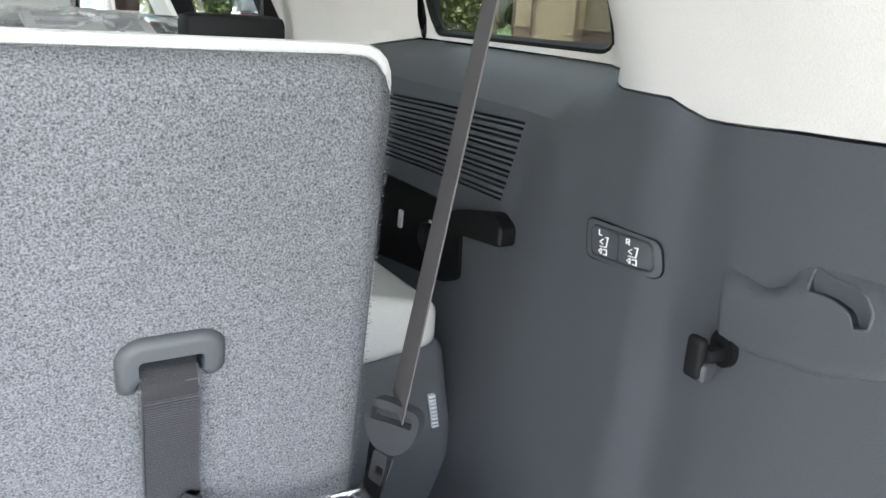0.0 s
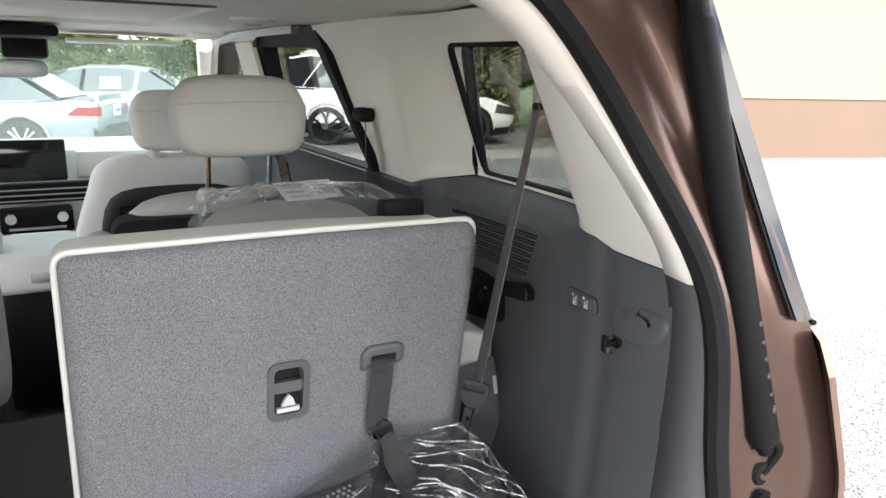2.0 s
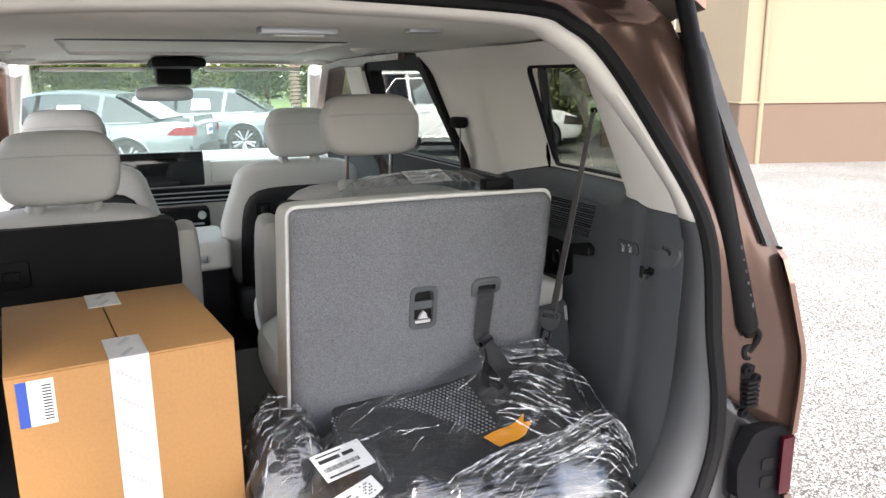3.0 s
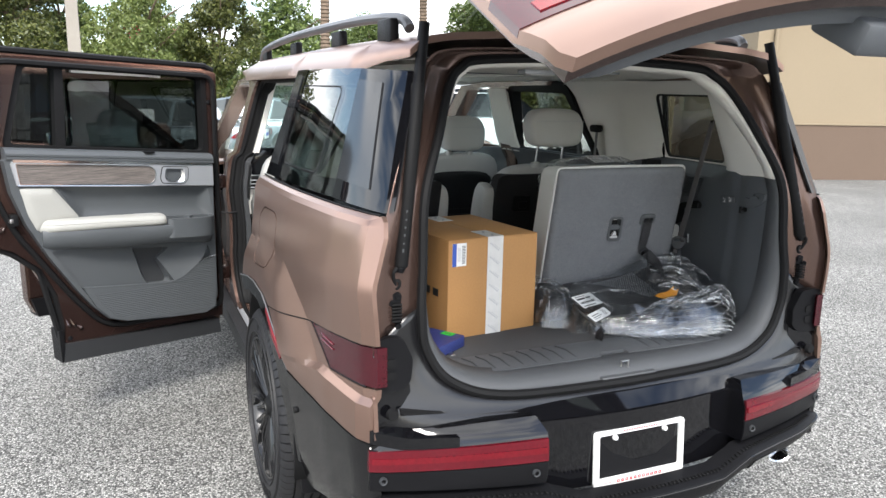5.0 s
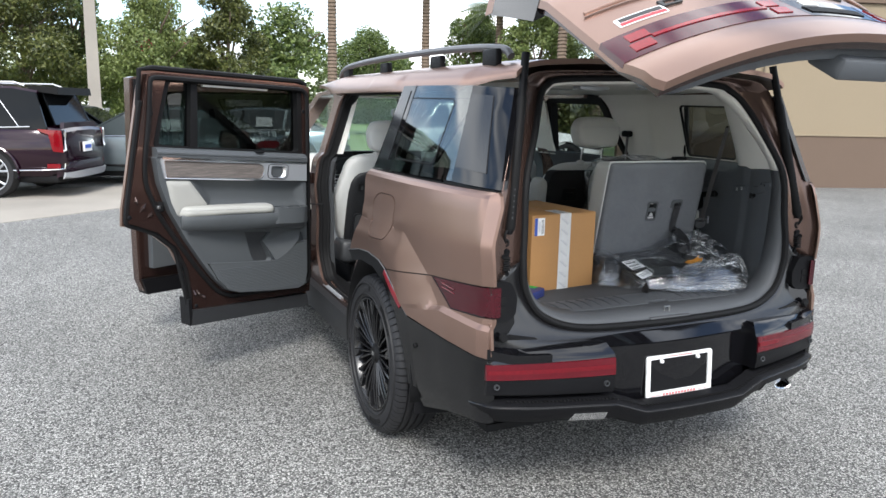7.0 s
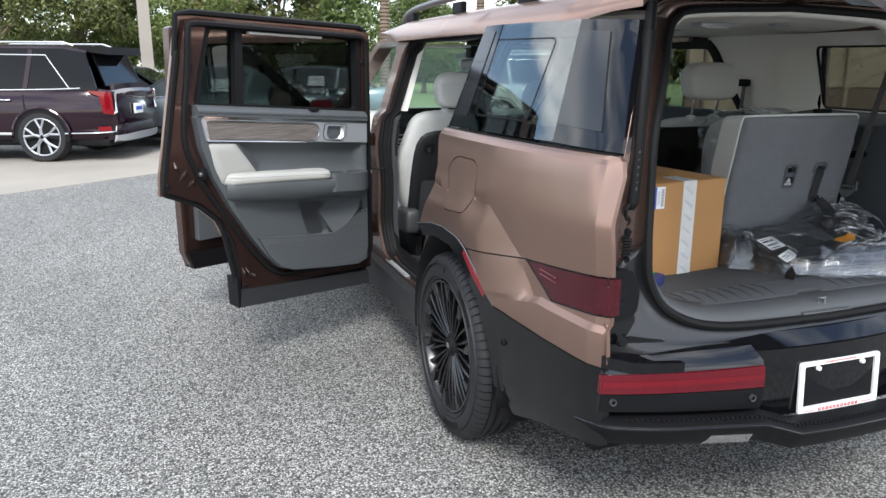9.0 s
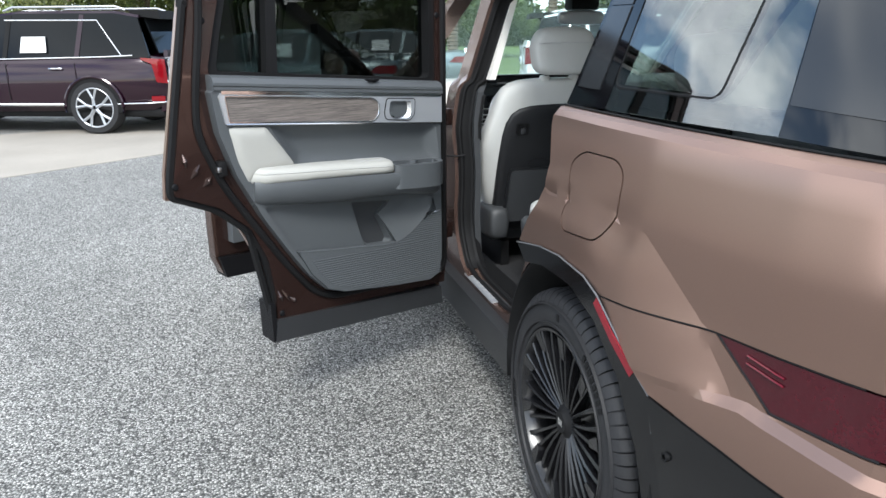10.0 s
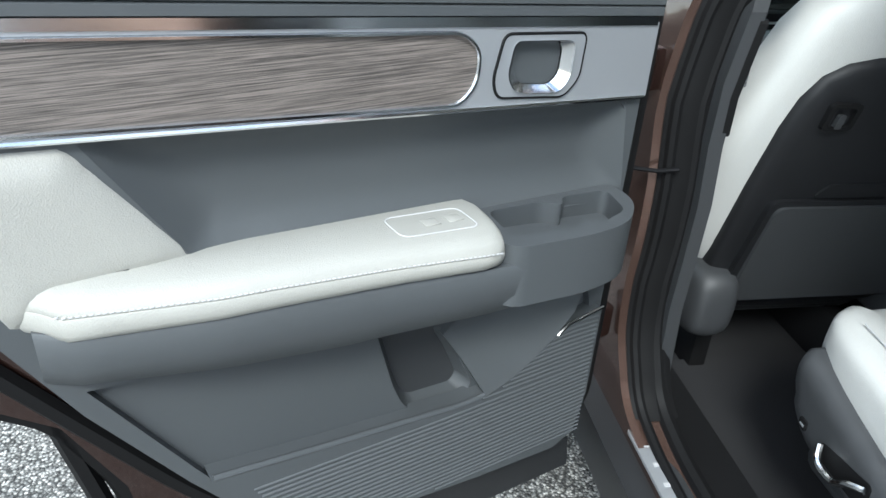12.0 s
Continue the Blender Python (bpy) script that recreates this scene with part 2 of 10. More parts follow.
def part(name, bm, material, parent=None, label="", sharp=32.0):
    """Links a bmesh as ONE mesh object under a thing or a part."""
    me = bpy.data.meshes.new(name)
    bmesh.ops.recalc_face_normals(bm, faces=bm.faces)
    bm.to_mesh(me)
    bm.free()
    me.materials.append(material)
    finish(me, sharp)
    ob = new(name, me)
    if parent is not None:
        ob.parent = parent
    if label:
        ob["label"] = label
    return ob


def thing(name, m=None, label="", category="", group="", kind=""):
    """An Empty at a thing's base."""
    ob = new(name)
    ob.empty_display_size = 0.1
    if m is not None:
        ob.matrix_basis = m
    return tagged(ob, label, category, group, kind)


def inside(pts, poly):
    """Which of the points (n x 2) lie in the polygon."""
    p, out = np.asarray(poly, float), np.zeros(len(pts), bool)
    x, y = pts[:, 0], pts[:, 1]
    for (x0, y0), (x1, y1) in zip(p, np.roll(p, -1, 0)):
        hit = (y0 > y) != (y1 > y)
        out ^= hit & (x < (x1 - x0) * (y - y0) / (y1 - y0 + 1e-12) + x0)
    return out


def away(pts, poly):
    """Distance of the points from the polygon's edges."""
    p, out = np.asarray(poly, float), np.full(len(pts), 1e9)
    for a, b in zip(p, np.roll(p, -1, 0)):
        d = b - a
        t = np.clip(((pts - a) @ d) / max(d @ d, 1e-12), 0, 1)
        out = np.minimum(out, np.linalg.norm(pts - a - t[:, None] * d, axis=1))
    return out


def rounded(poly, r, n=5):
    """The polygon with its corners rounded; r: one radius, or one a corner."""
    p, out = [Vector(q) for q in poly], []
    rs = [r] * len(p) if isinstance(r, (int, float)) else r
    for k, c in enumerate(p):
        a, b = p[k - 1] - c, p[(k + 1) % len(p)] - c
        cut = min(rs[k], 0.48 * a.length, 0.48 * b.length)
        if cut < 1e-5:
            out.append(tuple(c))
            continue
        s, e = c + a.normalized() * cut, c + b.normalized() * cut
        for j in range(n + 1):
            t = j / n
            out.append(tuple((1 - t) ** 2 * s + 2 * t * (1 - t) * c + t * t * e))
    return out


def dense(poly, step):
    out = []
    for a, b in zip(poly, poly[1:] + poly[:1]):
        a, b = Vector(a), Vector(b)
        n = max(1, int((b - a).length / step + 0.5))
        out += [tuple(a.lerp(b, j / n)) for j in range(n)]
    return out


def sheet_bm(outline, holes=(), shape=None, step=0.05, back=None, bm=None, lines=()):
    """A plate over a 2D outline with holes, shaped by shape(u, v) -> (x, y, z), and thick where back (a vector, or a second shape) is given."""
    loops = [dense(list(outline), step)] + [dense(list(h), step) for h in holes]
    pts, edges = [], []
    for loop in loops:
        k = len(pts)
        pts += loop
        edges += [(k + j, k + (j + 1) % len(loop)) for j in range(len(loop))]
    o = np.array(loops[0])
    crease = []
    for line in lines:
        for a, b in zip(line, line[1:]):
            a, b = Vector(a), Vector(b)
            n = max(1, int((b - a).length / step + 0.5))
            seg = [tuple(a.lerp(b, j / n)) for j in range(n + 1)]
            ok = inside(np.array(seg), loops[0])
            for h in loops[1:]:
                ok &= ~inside(np.array(seg), h)
            k = len(pts)
            pts += seg
            edges += [(k + j, k + j + 1) for j in range(n) if ok[j] and ok[j + 1]]
            crease += [q for q, good in zip(seg, ok) if good]
    us = np.arange(o[:, 0].min() + step / 2, o[:, 0].max(), step)
    vs = np.arange(o[:, 1].min() + step / 2, o[:, 1].max(), step)
    if len(us) and len(vs):
        g = np.array([(u, v) for u in us for v in vs])
        ok = inside(g, loops[0]) & (away(g, loops[0]) > step * 0.4)
        for h in loops[1:]:
            ok &= ~inside(g, h) & (away(g, h) > step * 0.4)
        if crease:
            ok &= np.min(np.linalg.norm(g[:, None] - np.array(crease)[None], axis=2), 1) > step * 0.4
        pts += [tuple(q) for q in g[ok]]
    vv, _, ff, _, _, _ = delaunay_2d_cdt([Vector(q) for q in pts], edges, [], 0, 1e-6)
    va = np.array([(v[0], v[1]) for v in vv])
    ce = np.array([va[list(f)].mean(0) for f in ff])
    ok = inside(ce, loops[0])
    for h in loops[1:]:
        ok &= ~inside(ce, h)
    ff = [list(f) for f, good in zip(ff, ok) if good]
    shape = shape or (lambda u, v: (u, v, 0.0))
    bm = bm or bmesh.new()
    top = [bm.verts.new(shape(u, v)) for u, v in va]
    used = {i for f in ff for i in f}
    for f in ff:
        bm.faces.new([top[i] for i in f])
    if back is not None:
        if callable(back):
            low = [bm.verts.new(back(u, v)) for u, v in va]
        else:
            low = [bm.verts.new(t.co + Vector(back)) for t in top]
        count = {}
        for f in ff:
            for a, b in zip(f, f[1:] + f[:1]):
                count[(a, b)] = count.get((a, b), 0) + 1
        for f in ff:
            bm.faces.new([low[i] for i in reversed(f)])
        for a, b in count:
            if (b, a) not in count:
                bm.faces.new([top[b], top[a], low[a], low[b]])
        for i in set(range(len(va))) - used:
            bm.verts.remove(low[i])
    for i in set(range(len(va))) - used:
        bm.verts.remove(top[i])
    return bm


def box_bm(x0, y0, z0, x1, y1, z1, r=0.0, seg=2, bm=None):
    """A block with rounded edges."""
    b = bmesh.new()
    bmesh.ops.create_cube(b, size=1.0)
    for v in b.verts:
        v.co = ((x0 + x1) / 2 + v.co.x * (x1 - x0), (y0 + y1) / 2 + v.co.y * (y1 - y0), (z0 + z1) / 2 + v.co.z * (z1 - z0))
    if r:
        bmesh.ops.bevel(b, geom=b.edges[:], offset=r, segments=seg, profile=0.5, affect="EDGES")
    return merge(bm, b) if bm else b


def merge(bm, other):
    me = bpy.data.meshes.new("tmp")
    other.to_mesh(me)
    other.free()
    bm.from_mesh(me)
    bpy.data.meshes.remove(me)
    return bm


def tube_bm(path, r, n=8, bm=None, cap=True, flat=None, up=(0, 0, 1)):
    """A round bar along a path; r: one radius or one a point. flat=(w, h): a flat strip's half sizes instead."""
    bm = bm or bmesh.new()
    p = [Vector(q) for q in path]
    rings = []
    for k, c in enumerate(p):
        d = (p[min(k + 1, len(p) - 1)] - p[max(k - 1, 0)]).normalized()
        a = d.cross(Vector(up))
        if a.length < 1e-4:
            a = d.cross(Vector((1, 0, 0)))
        a.normalize()
        b = a.cross(d).normalized()
        rr = r[k] if isinstance(r, (list, tuple)) else r
        if flat:
            w, h = flat
            ring = [bm.verts.new(c + a * sx * w + b * sy * h) for sx, sy in ((1, 1), (-1, 1), (-1, -1), (1, -1))]
        else:
            ring = [bm.verts.new(c + rr * (math.cos(2 * math.pi * j / n) * a + math.sin(2 * math.pi * j / n) * b)) for j in range(n)]
        rings.append(ring)
    m = len(rings[0])
    for a, b in zip(rings, rings[1:]):
        for j in range(m):
            bm.faces.new([a[j], a[(j + 1) % m], b[(j + 1) % m], b[j]])
    if cap:
        bm.faces.new(rings[0])
        bm.faces.new(rings[-1][::-1])
    return bm


def smooth_path(pts, n=8):
    """Catmull-Rom through the points."""
    p, out = [Vector(q) for q in pts], []
    for k in range(len(p) - 1):
        a, b, c, d = p[max(k - 1, 0)], p[k], p[k + 1], p[min(k + 2, len(p) - 1)]
        for j in range(n):
            t = j / n
            out.append(0.5 * ((2 * b) + (c - a) * t + (2 * a - 5 * b + 4 * c - d) * t * t + (3 * b - a - 3 * c + d) * t ** 3))
    out.append(p[-1])
    return out


def loft_bm(rings, closed=True, caps=True, bm=None):
    bm = bm or bmesh.new()
    vs = [[bm.verts.new(q) for q in ring] for ring in rings]
    n = len(vs[0])
    for a, b in zip(vs, vs[1:]):
        for j in range(n if closed else n - 1):
            bm.faces.new([a[j], a[(j + 1) % n], b[(j + 1) % n], b[j]])
    if caps and closed:
        bm.faces.new(vs[0])
        bm.faces.new(vs[-1][::-1])
    return bm


def lathe_bm(profile, n=48, axis="x", bm=None):
    """profile: (radius, offset along the axis) pairs."""
    rings = []
    for r, o in profile:
        ring = []
        for j in range(n):
            a = 2 * math.pi * j / n
            c, s = r * math.cos(a), r * math.sin(a)
            ring.append((o, c, s) if axis == "x" else (c, o, s) if axis == "y" else (c, s, o))
        rings.append(ring)
    return loft_bm(rings, True, False, bm)


def pillow_bm(w, d, h, puff=0.35, n=8, shape=None):
    """A cushion: a soft block w x d x h about its centre; shape moves its points."""
    b = bmesh.new()
    bmesh.ops.create_cube(b, size=2.0)
    bmesh.ops.subdivide_edges(b, edges=b.edges[:], cuts=n, use_grid_fill=True)
    for v in b.verts:
        x, y, z = v.co
        ex = 6.0
        s = (abs(x) ** ex + abs(y) ** ex + abs(z) ** ex) ** (1 / ex)
        q = Vector((x, y, z)) / s
        k = 1.0 - puff * 0.12 * (q.x ** 2 * q.y ** 2 + q.y ** 2 * q.z ** 2 + q.x ** 2 * q.z ** 2)
        q = Vector((q.x * w / 2 * k, q.y * d / 2 * k, q.z * h / 2 * k))
        v.co = shape(q) if shape else q
    return b


def interp(v, xs, ys):
    return float(np.interp(v, xs, ys))


# ---- the ground and the house ----
ground = part("ground", sheet_bm([(-300, -300), (300, -300), (300, 300), (-300, 300)], step=60), M["asphalt"])
tagged(ground, "grey asphalt with pale exposed stones", "ground", kind="structure")


# ---- the parked car: shell ----
# The car stands along y: its rear end near y = 0, its front at y = 4.8; x grows to its right.
car = thing("car", label="matte bronze family SUV with open doors and open tailgate", category="car")

PLAN = [(0.735, 0.100), (0.785, 0.106), (0.806, 0.120), (0.846, 0.178), (0.862, 0.245), (0.885, 0.36), (0.905, 0.52), (0.928, 0.75), (0.94, 1.0), (0.945, 1.3), (0.945, 3.6), (0.93, 4.0), (0.86, 4.5)]
PLAN_S = [0.0]
for p, q in zip(PLAN, PLAN[1:]):
    PLAN_S.append(PLAN_S[-1] + math.dist(p, q))


def s_of(y):
    return interp(y, [p[1] for p in PLAN], PLAN_S)


# raised wheel-arch flare: its upper crease and slanted rear edge, swelling softly below it
FLARE_TOP = [(1.5, 1.005), (1.27, 1.012), (0.985, 1.027), (0.80, 1.036)]
FLARE_END = [(0.80, 1.036), (0.735, 1.025), (0.69, 0.992), (0.553, 0.890), (0.45, 0.770), (0.36, 0.60)]
FLARE = FLARE_TOP + FLARE_END[1:] + [(0.30, 0.5), (1.5, 0.5)]


def near(pts, line):
    return float(min(away(pts, [a, b])[0] for a, b in zip(line, line[1:])))


def inset(z):
    return interp(z, [0.25, 0.40, 0.60, 0.72, 0.80, 0.90, 1.04, 1.06, 1.10, 1.20, 1.224, 1.238, 1.248, 1.26, 1.64], [0.07, 0.03, 0.012, 0.008, 0.014, 0.014, 0.002, 0.002, 0.007, 0.022, 0.030, 0.042, 0.061, 0.066, 0.165])


def side_at(s, z, depth=0.0):
    """The flank's outer face at the way s along the plan and the height z (right side)."""
    x, y = interp(s, PLAN_S, [p[0] for p in PLAN]), interp(s, PLAN_S, [p[1] for p in PLAN])
    lean = interp(z, [0.0, 1.0, 1.25, 1.64], [0.0, 0.0, 0.02, 0.16]) * interp(y, [0.1, 0.6], [1, 0])
    end = interp(s, [0.0, 0.12], [0.35, 1.0])
    w = interp(y, [0.14, 0.20], [0, 1]) if z < 1.30 else 1.0
    ins = inset(z) * w + (1 - w) * max(min(inset(z), 0.014), 0.31 * (z - 1.06))
    f = 0.0
    if 0.45 < z < 1.06 and 0.3 < y < 1.6:
        q = np.array([(y, z)])
        if inside(q, FLARE)[0]:
            f = 0.034 * math.sin(min(1.0, near(q, FLARE_END) / 0.17) * math.pi / 2) * math.sin(min(1.0, 0.12 + near(q, FLARE_TOP) / 0.12) * math.pi / 2) * interp(y, [0.40, 0.5, 1.35, 1.5], [0, 1, 1, 0.6])
    zc = interp(y, [0.1, 0.413, 0.73], [0.748, 0.766, 0.704])
    if y < 0.75:
        k = interp(z, [zc, zc + 0.018], [1, 0])
        f = f * (1 - k) + k * interp(y, [0.30, 0.45, 0.60, 0.72], [0.016, 0.019, 0.026, 0.032])
    return Vector((x - ins * end + f * end - depth, y + lean, z))


def arch_at(sign, d=0.0):
    """Outer face of the wheel-arch cladding."""
    return lambda y, z: (sign * (interp(y, [0.58, 0.66, 0.80, 1.2], [0.905, 0.925, 0.948, 0.960]) - 0.04 * max(0.0, 0.6 - z) - d), y, z)


def flank(sign, depth=0.0):
    def at(u, v):
        p = side_at(s_of(u) if u > 0.1 else (u - 0.1), v, depth)
        return (sign * p.x, p.y, p.z)
    return at


def flank_s(sign, depth=0.0):
    def at(u, v):
        p = side_at(u, v, depth)
        return (sign * p.x, p.y, p.z)
    return at


def sz(pts):
    """(y, z) points of the flank as (way along the plan, z)."""
    return [(s_of(y), z) for y, z in pts]


FUEL = [(1.105, 1.123), (1.040, 1.160), (0.885, 1.162), (0.845, 1.136), (0.845, 1.031), (0.905, 0.962), (1.075, 0.948), (1.100, 0.976), (1.092, 1.03)]
ARCH_OUT = [(1.375, 0.838), (1.20, 0.872), (1.08, 0.880), (0.94, 0.868), (0.87, 0.843), (0.70, 0.712), (0.66, 0.685), (0.615, 0.50), (0.60, 0.385)]
ARCH_IN = [(0.655, 0.385), (0.69, 0.53), (0.765, 0.68), (0.88, 0.775), (1.02, 0.822), (1.18, 0.822), (1.31, 0.795)]
QUARTER = [(0.138, 1.195), (0.150, 1.235), (0.166, 1.248), (1.27, 1.245), (1.225, 1.10), (1.26, 0.98), (1.375, 0.842)] + ARCH_OUT[1:5] + [(0.51, 0.887), (0.138, 0.915)]
LAMP = [(0.505, 0.883), (0.138, 0.909), (0.138, 0.800), (0.365, 0.787)]
BUMPER_SIDE = [(0.868, 0.838), (0.512, 0.882), (0.367, 0.783), (0.138, 0.795), (0.138, 0.648), (0.655, 0.688), (0.70, 0.715)]
CLAD = [(0.13, 0.644), (0.655, 0.684), (0.612, 0.50), (0.60, 0.34), (0.58, 0.305), (0.38, 0.362), (0.185, 0.392), (0.13, 0.402)]

for sign, where in ((-1, "left"), (1, "right")):
    holes = [rounded(sz(FUEL), 0.03)] if sign < 0 else []
    corner = [[(s_of(y), 0.80), (s_of(y), 1.25)] for y in (0.178,)]
    part("quarter_panel", sheet_bm(sz(QUARTER), holes, flank_s(sign), 0.024, flank_s(sign, 0.012), lines=corner + [sz(FLARE_TOP[1:]), sz(FLARE_END[:4]), [(s_of(0.14), 1.224), (s_of(1.26), 1.224)], [(s_of(0.14), 1.238), (s_of(1.26), 1.238)], [(s_of(0.14), 1.05), (s_of(0.79), 1.05)]]), M["bronze"], car, "matte bronze body panel", 12)
    if sign < 0:
        c = np.mean(sz(FUEL), 0)
        lid = [tuple(c + (np.array(q) - c) * 0.962) for q in rounded(sz(FUEL), 0.03)]
        part("fuel_lid", sheet_bm(lid, (), flank_s(sign), 0.03, flank_s(sign, 0.01), lines=[sz(FLARE_TOP[1:])]), M["bronze"], car, sharp=12)
        part("fuel_gap", sheet_bm(rounded(sz([(1.125, 1.175), (0.825, 1.175), (0.825, 0.94), (1.125, 0.935)]), 0.02), (), flank_s(sign, 0.016), 0.05, flank_s(sign, 0.02)), M["black_plastic"], car)
    part("tail_lamp", sheet_bm(sz(LAMP), (), flank_s(sign, 0.003), 0.03, flank_s(sign, 0.03)), M["lamp_dark"], car, "dark red tail lamp")
    for z_l in (0.868, 0.853):
        part("lamp_line", tube_bm([flank_s(sign, 0.0012)(s_of(y), z_l + 0.10 * (y - 0.40)) for y in np.linspace(0.345, 0.43, 6)], 0.0024, 6), M["lamp_faint"], car)
    part("bumper_corner", sheet_bm(sz(BUMPER_SIDE), (), flank_s(sign), 0.022, flank_s(sign, 0.015), lines=[[(s_of(0.178), 0.655), (s_of(0.178), 0.745)], sz([(0.14, 0.7495), (0.413, 0.766), (0.69, 0.7117)]), sz([(0.14, 0.7675), (0.36, 0.780)]), sz([(0.38, 0.782), (0.413, 0.784), (0.56, 0.7558), (0.70, 0.7275)]), sz([(0.545, 0.874), (0.470, 0.794)]), sz([(0.668, 0.843), (0.61, 0.770)])]), M["bronze"], car, sharp=12)
    part("bumper_cladding", sheet_bm(sz(CLAD), (), flank_s(sign, -0.003), 0.04, flank_s(sign, 0.02)), M["satin_black"], car, "dirty satin black bumper cladding")
    part("arch_cladding", sheet_bm(ARCH_OUT + ARCH_IN, (), arch_at(sign, -0.010), 0.03, arch_at(sign, 0.04)), M["satin_black"], car, "glossy black wheel-arch cladding")
    part("arch_edge", tube_bm([arch_at(sign, -0.011)(y, z) for y, z in ((1.375, 0.838), (1.20, 0.872), (1.08, 0.880), (0.94, 0.868), (0.87, 0.843), (0.70, 0.712), (0.66, 0.685), (0.64, 0.60))], 0.0022, 6), M["rail"], car, "thin bright cladding edge")
    ring = lathe_bm([(0.006, -0.006), (0.0105, -0.006), (0.011, 0.004)], 16)
    bmesh.ops.translate(ring, verts=ring.verts, vec=Vector(flank_s(sign, 0.0)(s_of(0.585), 0.575)) + Vector((sign * 0.004 + (0.0 if sign < 0 else 0.004), 0, 0)))
    part("side_sensor", ring, M["rubber"], car)
    part("side_reflector", tube_bm([arch_at(sign, -0.0095)(y, z) for y, z in ((0.876, 0.828), (0.79, 0.765), (0.716, 0.708))], 0.0, flat=(0.012, 0.0028), up=(sign, 0, 0)), M["reflector"], car, "red side reflector")
    for line in ([(0.51, 0.885), (0.138, 0.912)], [(0.867, 0.840), (0.512, 0.884), (0.366, 0.785), (0.138, 0.7975)], [(0.138, 0.646), (0.655, 0.686)]):
        part("panel_gap", tube_bm([flank_s(sign, 0.004)(*q) for q in dense(sz(line), 0.04)[:int(sum(math.dist(a, b) for a, b in zip(line, line[1:])) / 0.04)]], 0.0035, 5), M["rubber"], car)

# roof
def roof_at(u, v, drop=0.0):
    edge = interp(v, [0.27, 0.6, 1.3, 3.2], [0.69, 0.745, 0.775, 0.76])
    k = min(1.0, abs(u) / edge)
    z = interp(k, [0, 0.5, 0.75, 0.86, 0.93, 0.975, 1.0], [1.748, 1.742, 1.730, 1.718, 1.700, 1.668, 1.628])
    z -= interp(v, [0.15, 0.5, 2.4, 3.2], [0.008, 0.0, 0.0, 0.05])
    return (u, v, z - drop)


ROOF = [(-0.665, 0.285), (-0.5, 0.325), (0, 0.345), (0.5, 0.325), (0.665, 0.285), (0.745, 0.6), (0.775, 1.3), (0.765, 2.4), (0.70, 2.95), (0.4, 3.08), (0, 3.12), (-0.4, 3.08), (-0.70, 2.95), (-0.765, 2.4), (-0.775, 1.3), (-0.745, 0.6)]
part("roof", sheet_bm(ROOF, (), roof_at, 0.035, lambda u, v: roof_at(u, v, 0.02)), M["bronze"], car, "matte bronze roof", 50)

# bronze side frames with door openings, pillars and sills
REAR_DOOR_HOLE = [(1.235, 1.262), (1.13, 1.595), (1.20, 1.615), (2.20, 1.615), (2.27, 1.56), (2.34, 1.20), (2.33, 0.62), (2.27, 0.48), (2.15, 0.45), (1.76, 0.45), (1.62, 0.50), (1.52, 0.64), (1.40, 0.80), (1.30, 0.93), (1.255, 1.02), (1.225, 1.12)]
FRONT_DOOR_HOLE = [(2.47, 0.50), (2.46, 1.20), (2.39, 1.57), (2.45, 1.61), (2.75, 1.60), (3.25, 1.30), (3.52, 1.12), (3.55, 0.75), (3.42, 0.48), (2.55, 0.45)]
FRAME = [(1.165, 1.262), (1.105, 1.637), (2.5, 1.637), (2.85, 1.615), (3.4, 1.31), (3.72, 1.13), (3.72, 0.33), (1.62, 0.33), (1.55, 0.52), (1.47, 0.70), (1.31, 0.84), (1.20, 0.95), (1.16, 1.10)]
for sign in (-1, 1):
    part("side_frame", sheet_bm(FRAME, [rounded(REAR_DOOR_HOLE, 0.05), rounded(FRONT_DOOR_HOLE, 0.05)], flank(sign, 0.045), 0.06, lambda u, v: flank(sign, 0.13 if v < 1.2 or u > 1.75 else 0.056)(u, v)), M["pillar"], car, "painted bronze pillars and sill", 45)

# lower sill cladding
for sign in (-1, 1):
    part("sill_cladding", sheet_bm([(1.58, 0.43), (1.66, 0.24), (3.62, 0.24), (3.70, 0.43)], (), flank(sign, -0.004), 0.1, flank(sign, 0.06)), M["cladding"], car)

# roof rails
for sign in (-1, 1):
    bm = tube_bm(smooth_path([(sign * 0.615, 0.42, 1.738), (sign * 0.625, 0.50, 1.772), (sign * 0.65, 0.9, 1.788), (sign * 0.665, 1.7, 1.790), (sign * 0.655, 2.4, 1.772), (sign * 0.64, 2.62, 1.725)]), 0.016, 10)
    rail = part("roof_rail", bm, M["rail"], car, "silver roof rail")
    for y in (0.52, 1.05, 1.75, 2.45):
        part("rail_foot", box_bm(sign * 0.645 - 0.015, y - 0.06, 1.69, sign * 0.645 + 0.015, y + 0.06, 1.77, 0.008), M["black_plastic"], rail)


# ---- car: rear quarter windows, corner, gutter ----
def gy(pts):
    return [(s_of(y) if y > 0.1 else 0.0, z) for y, z in pts]


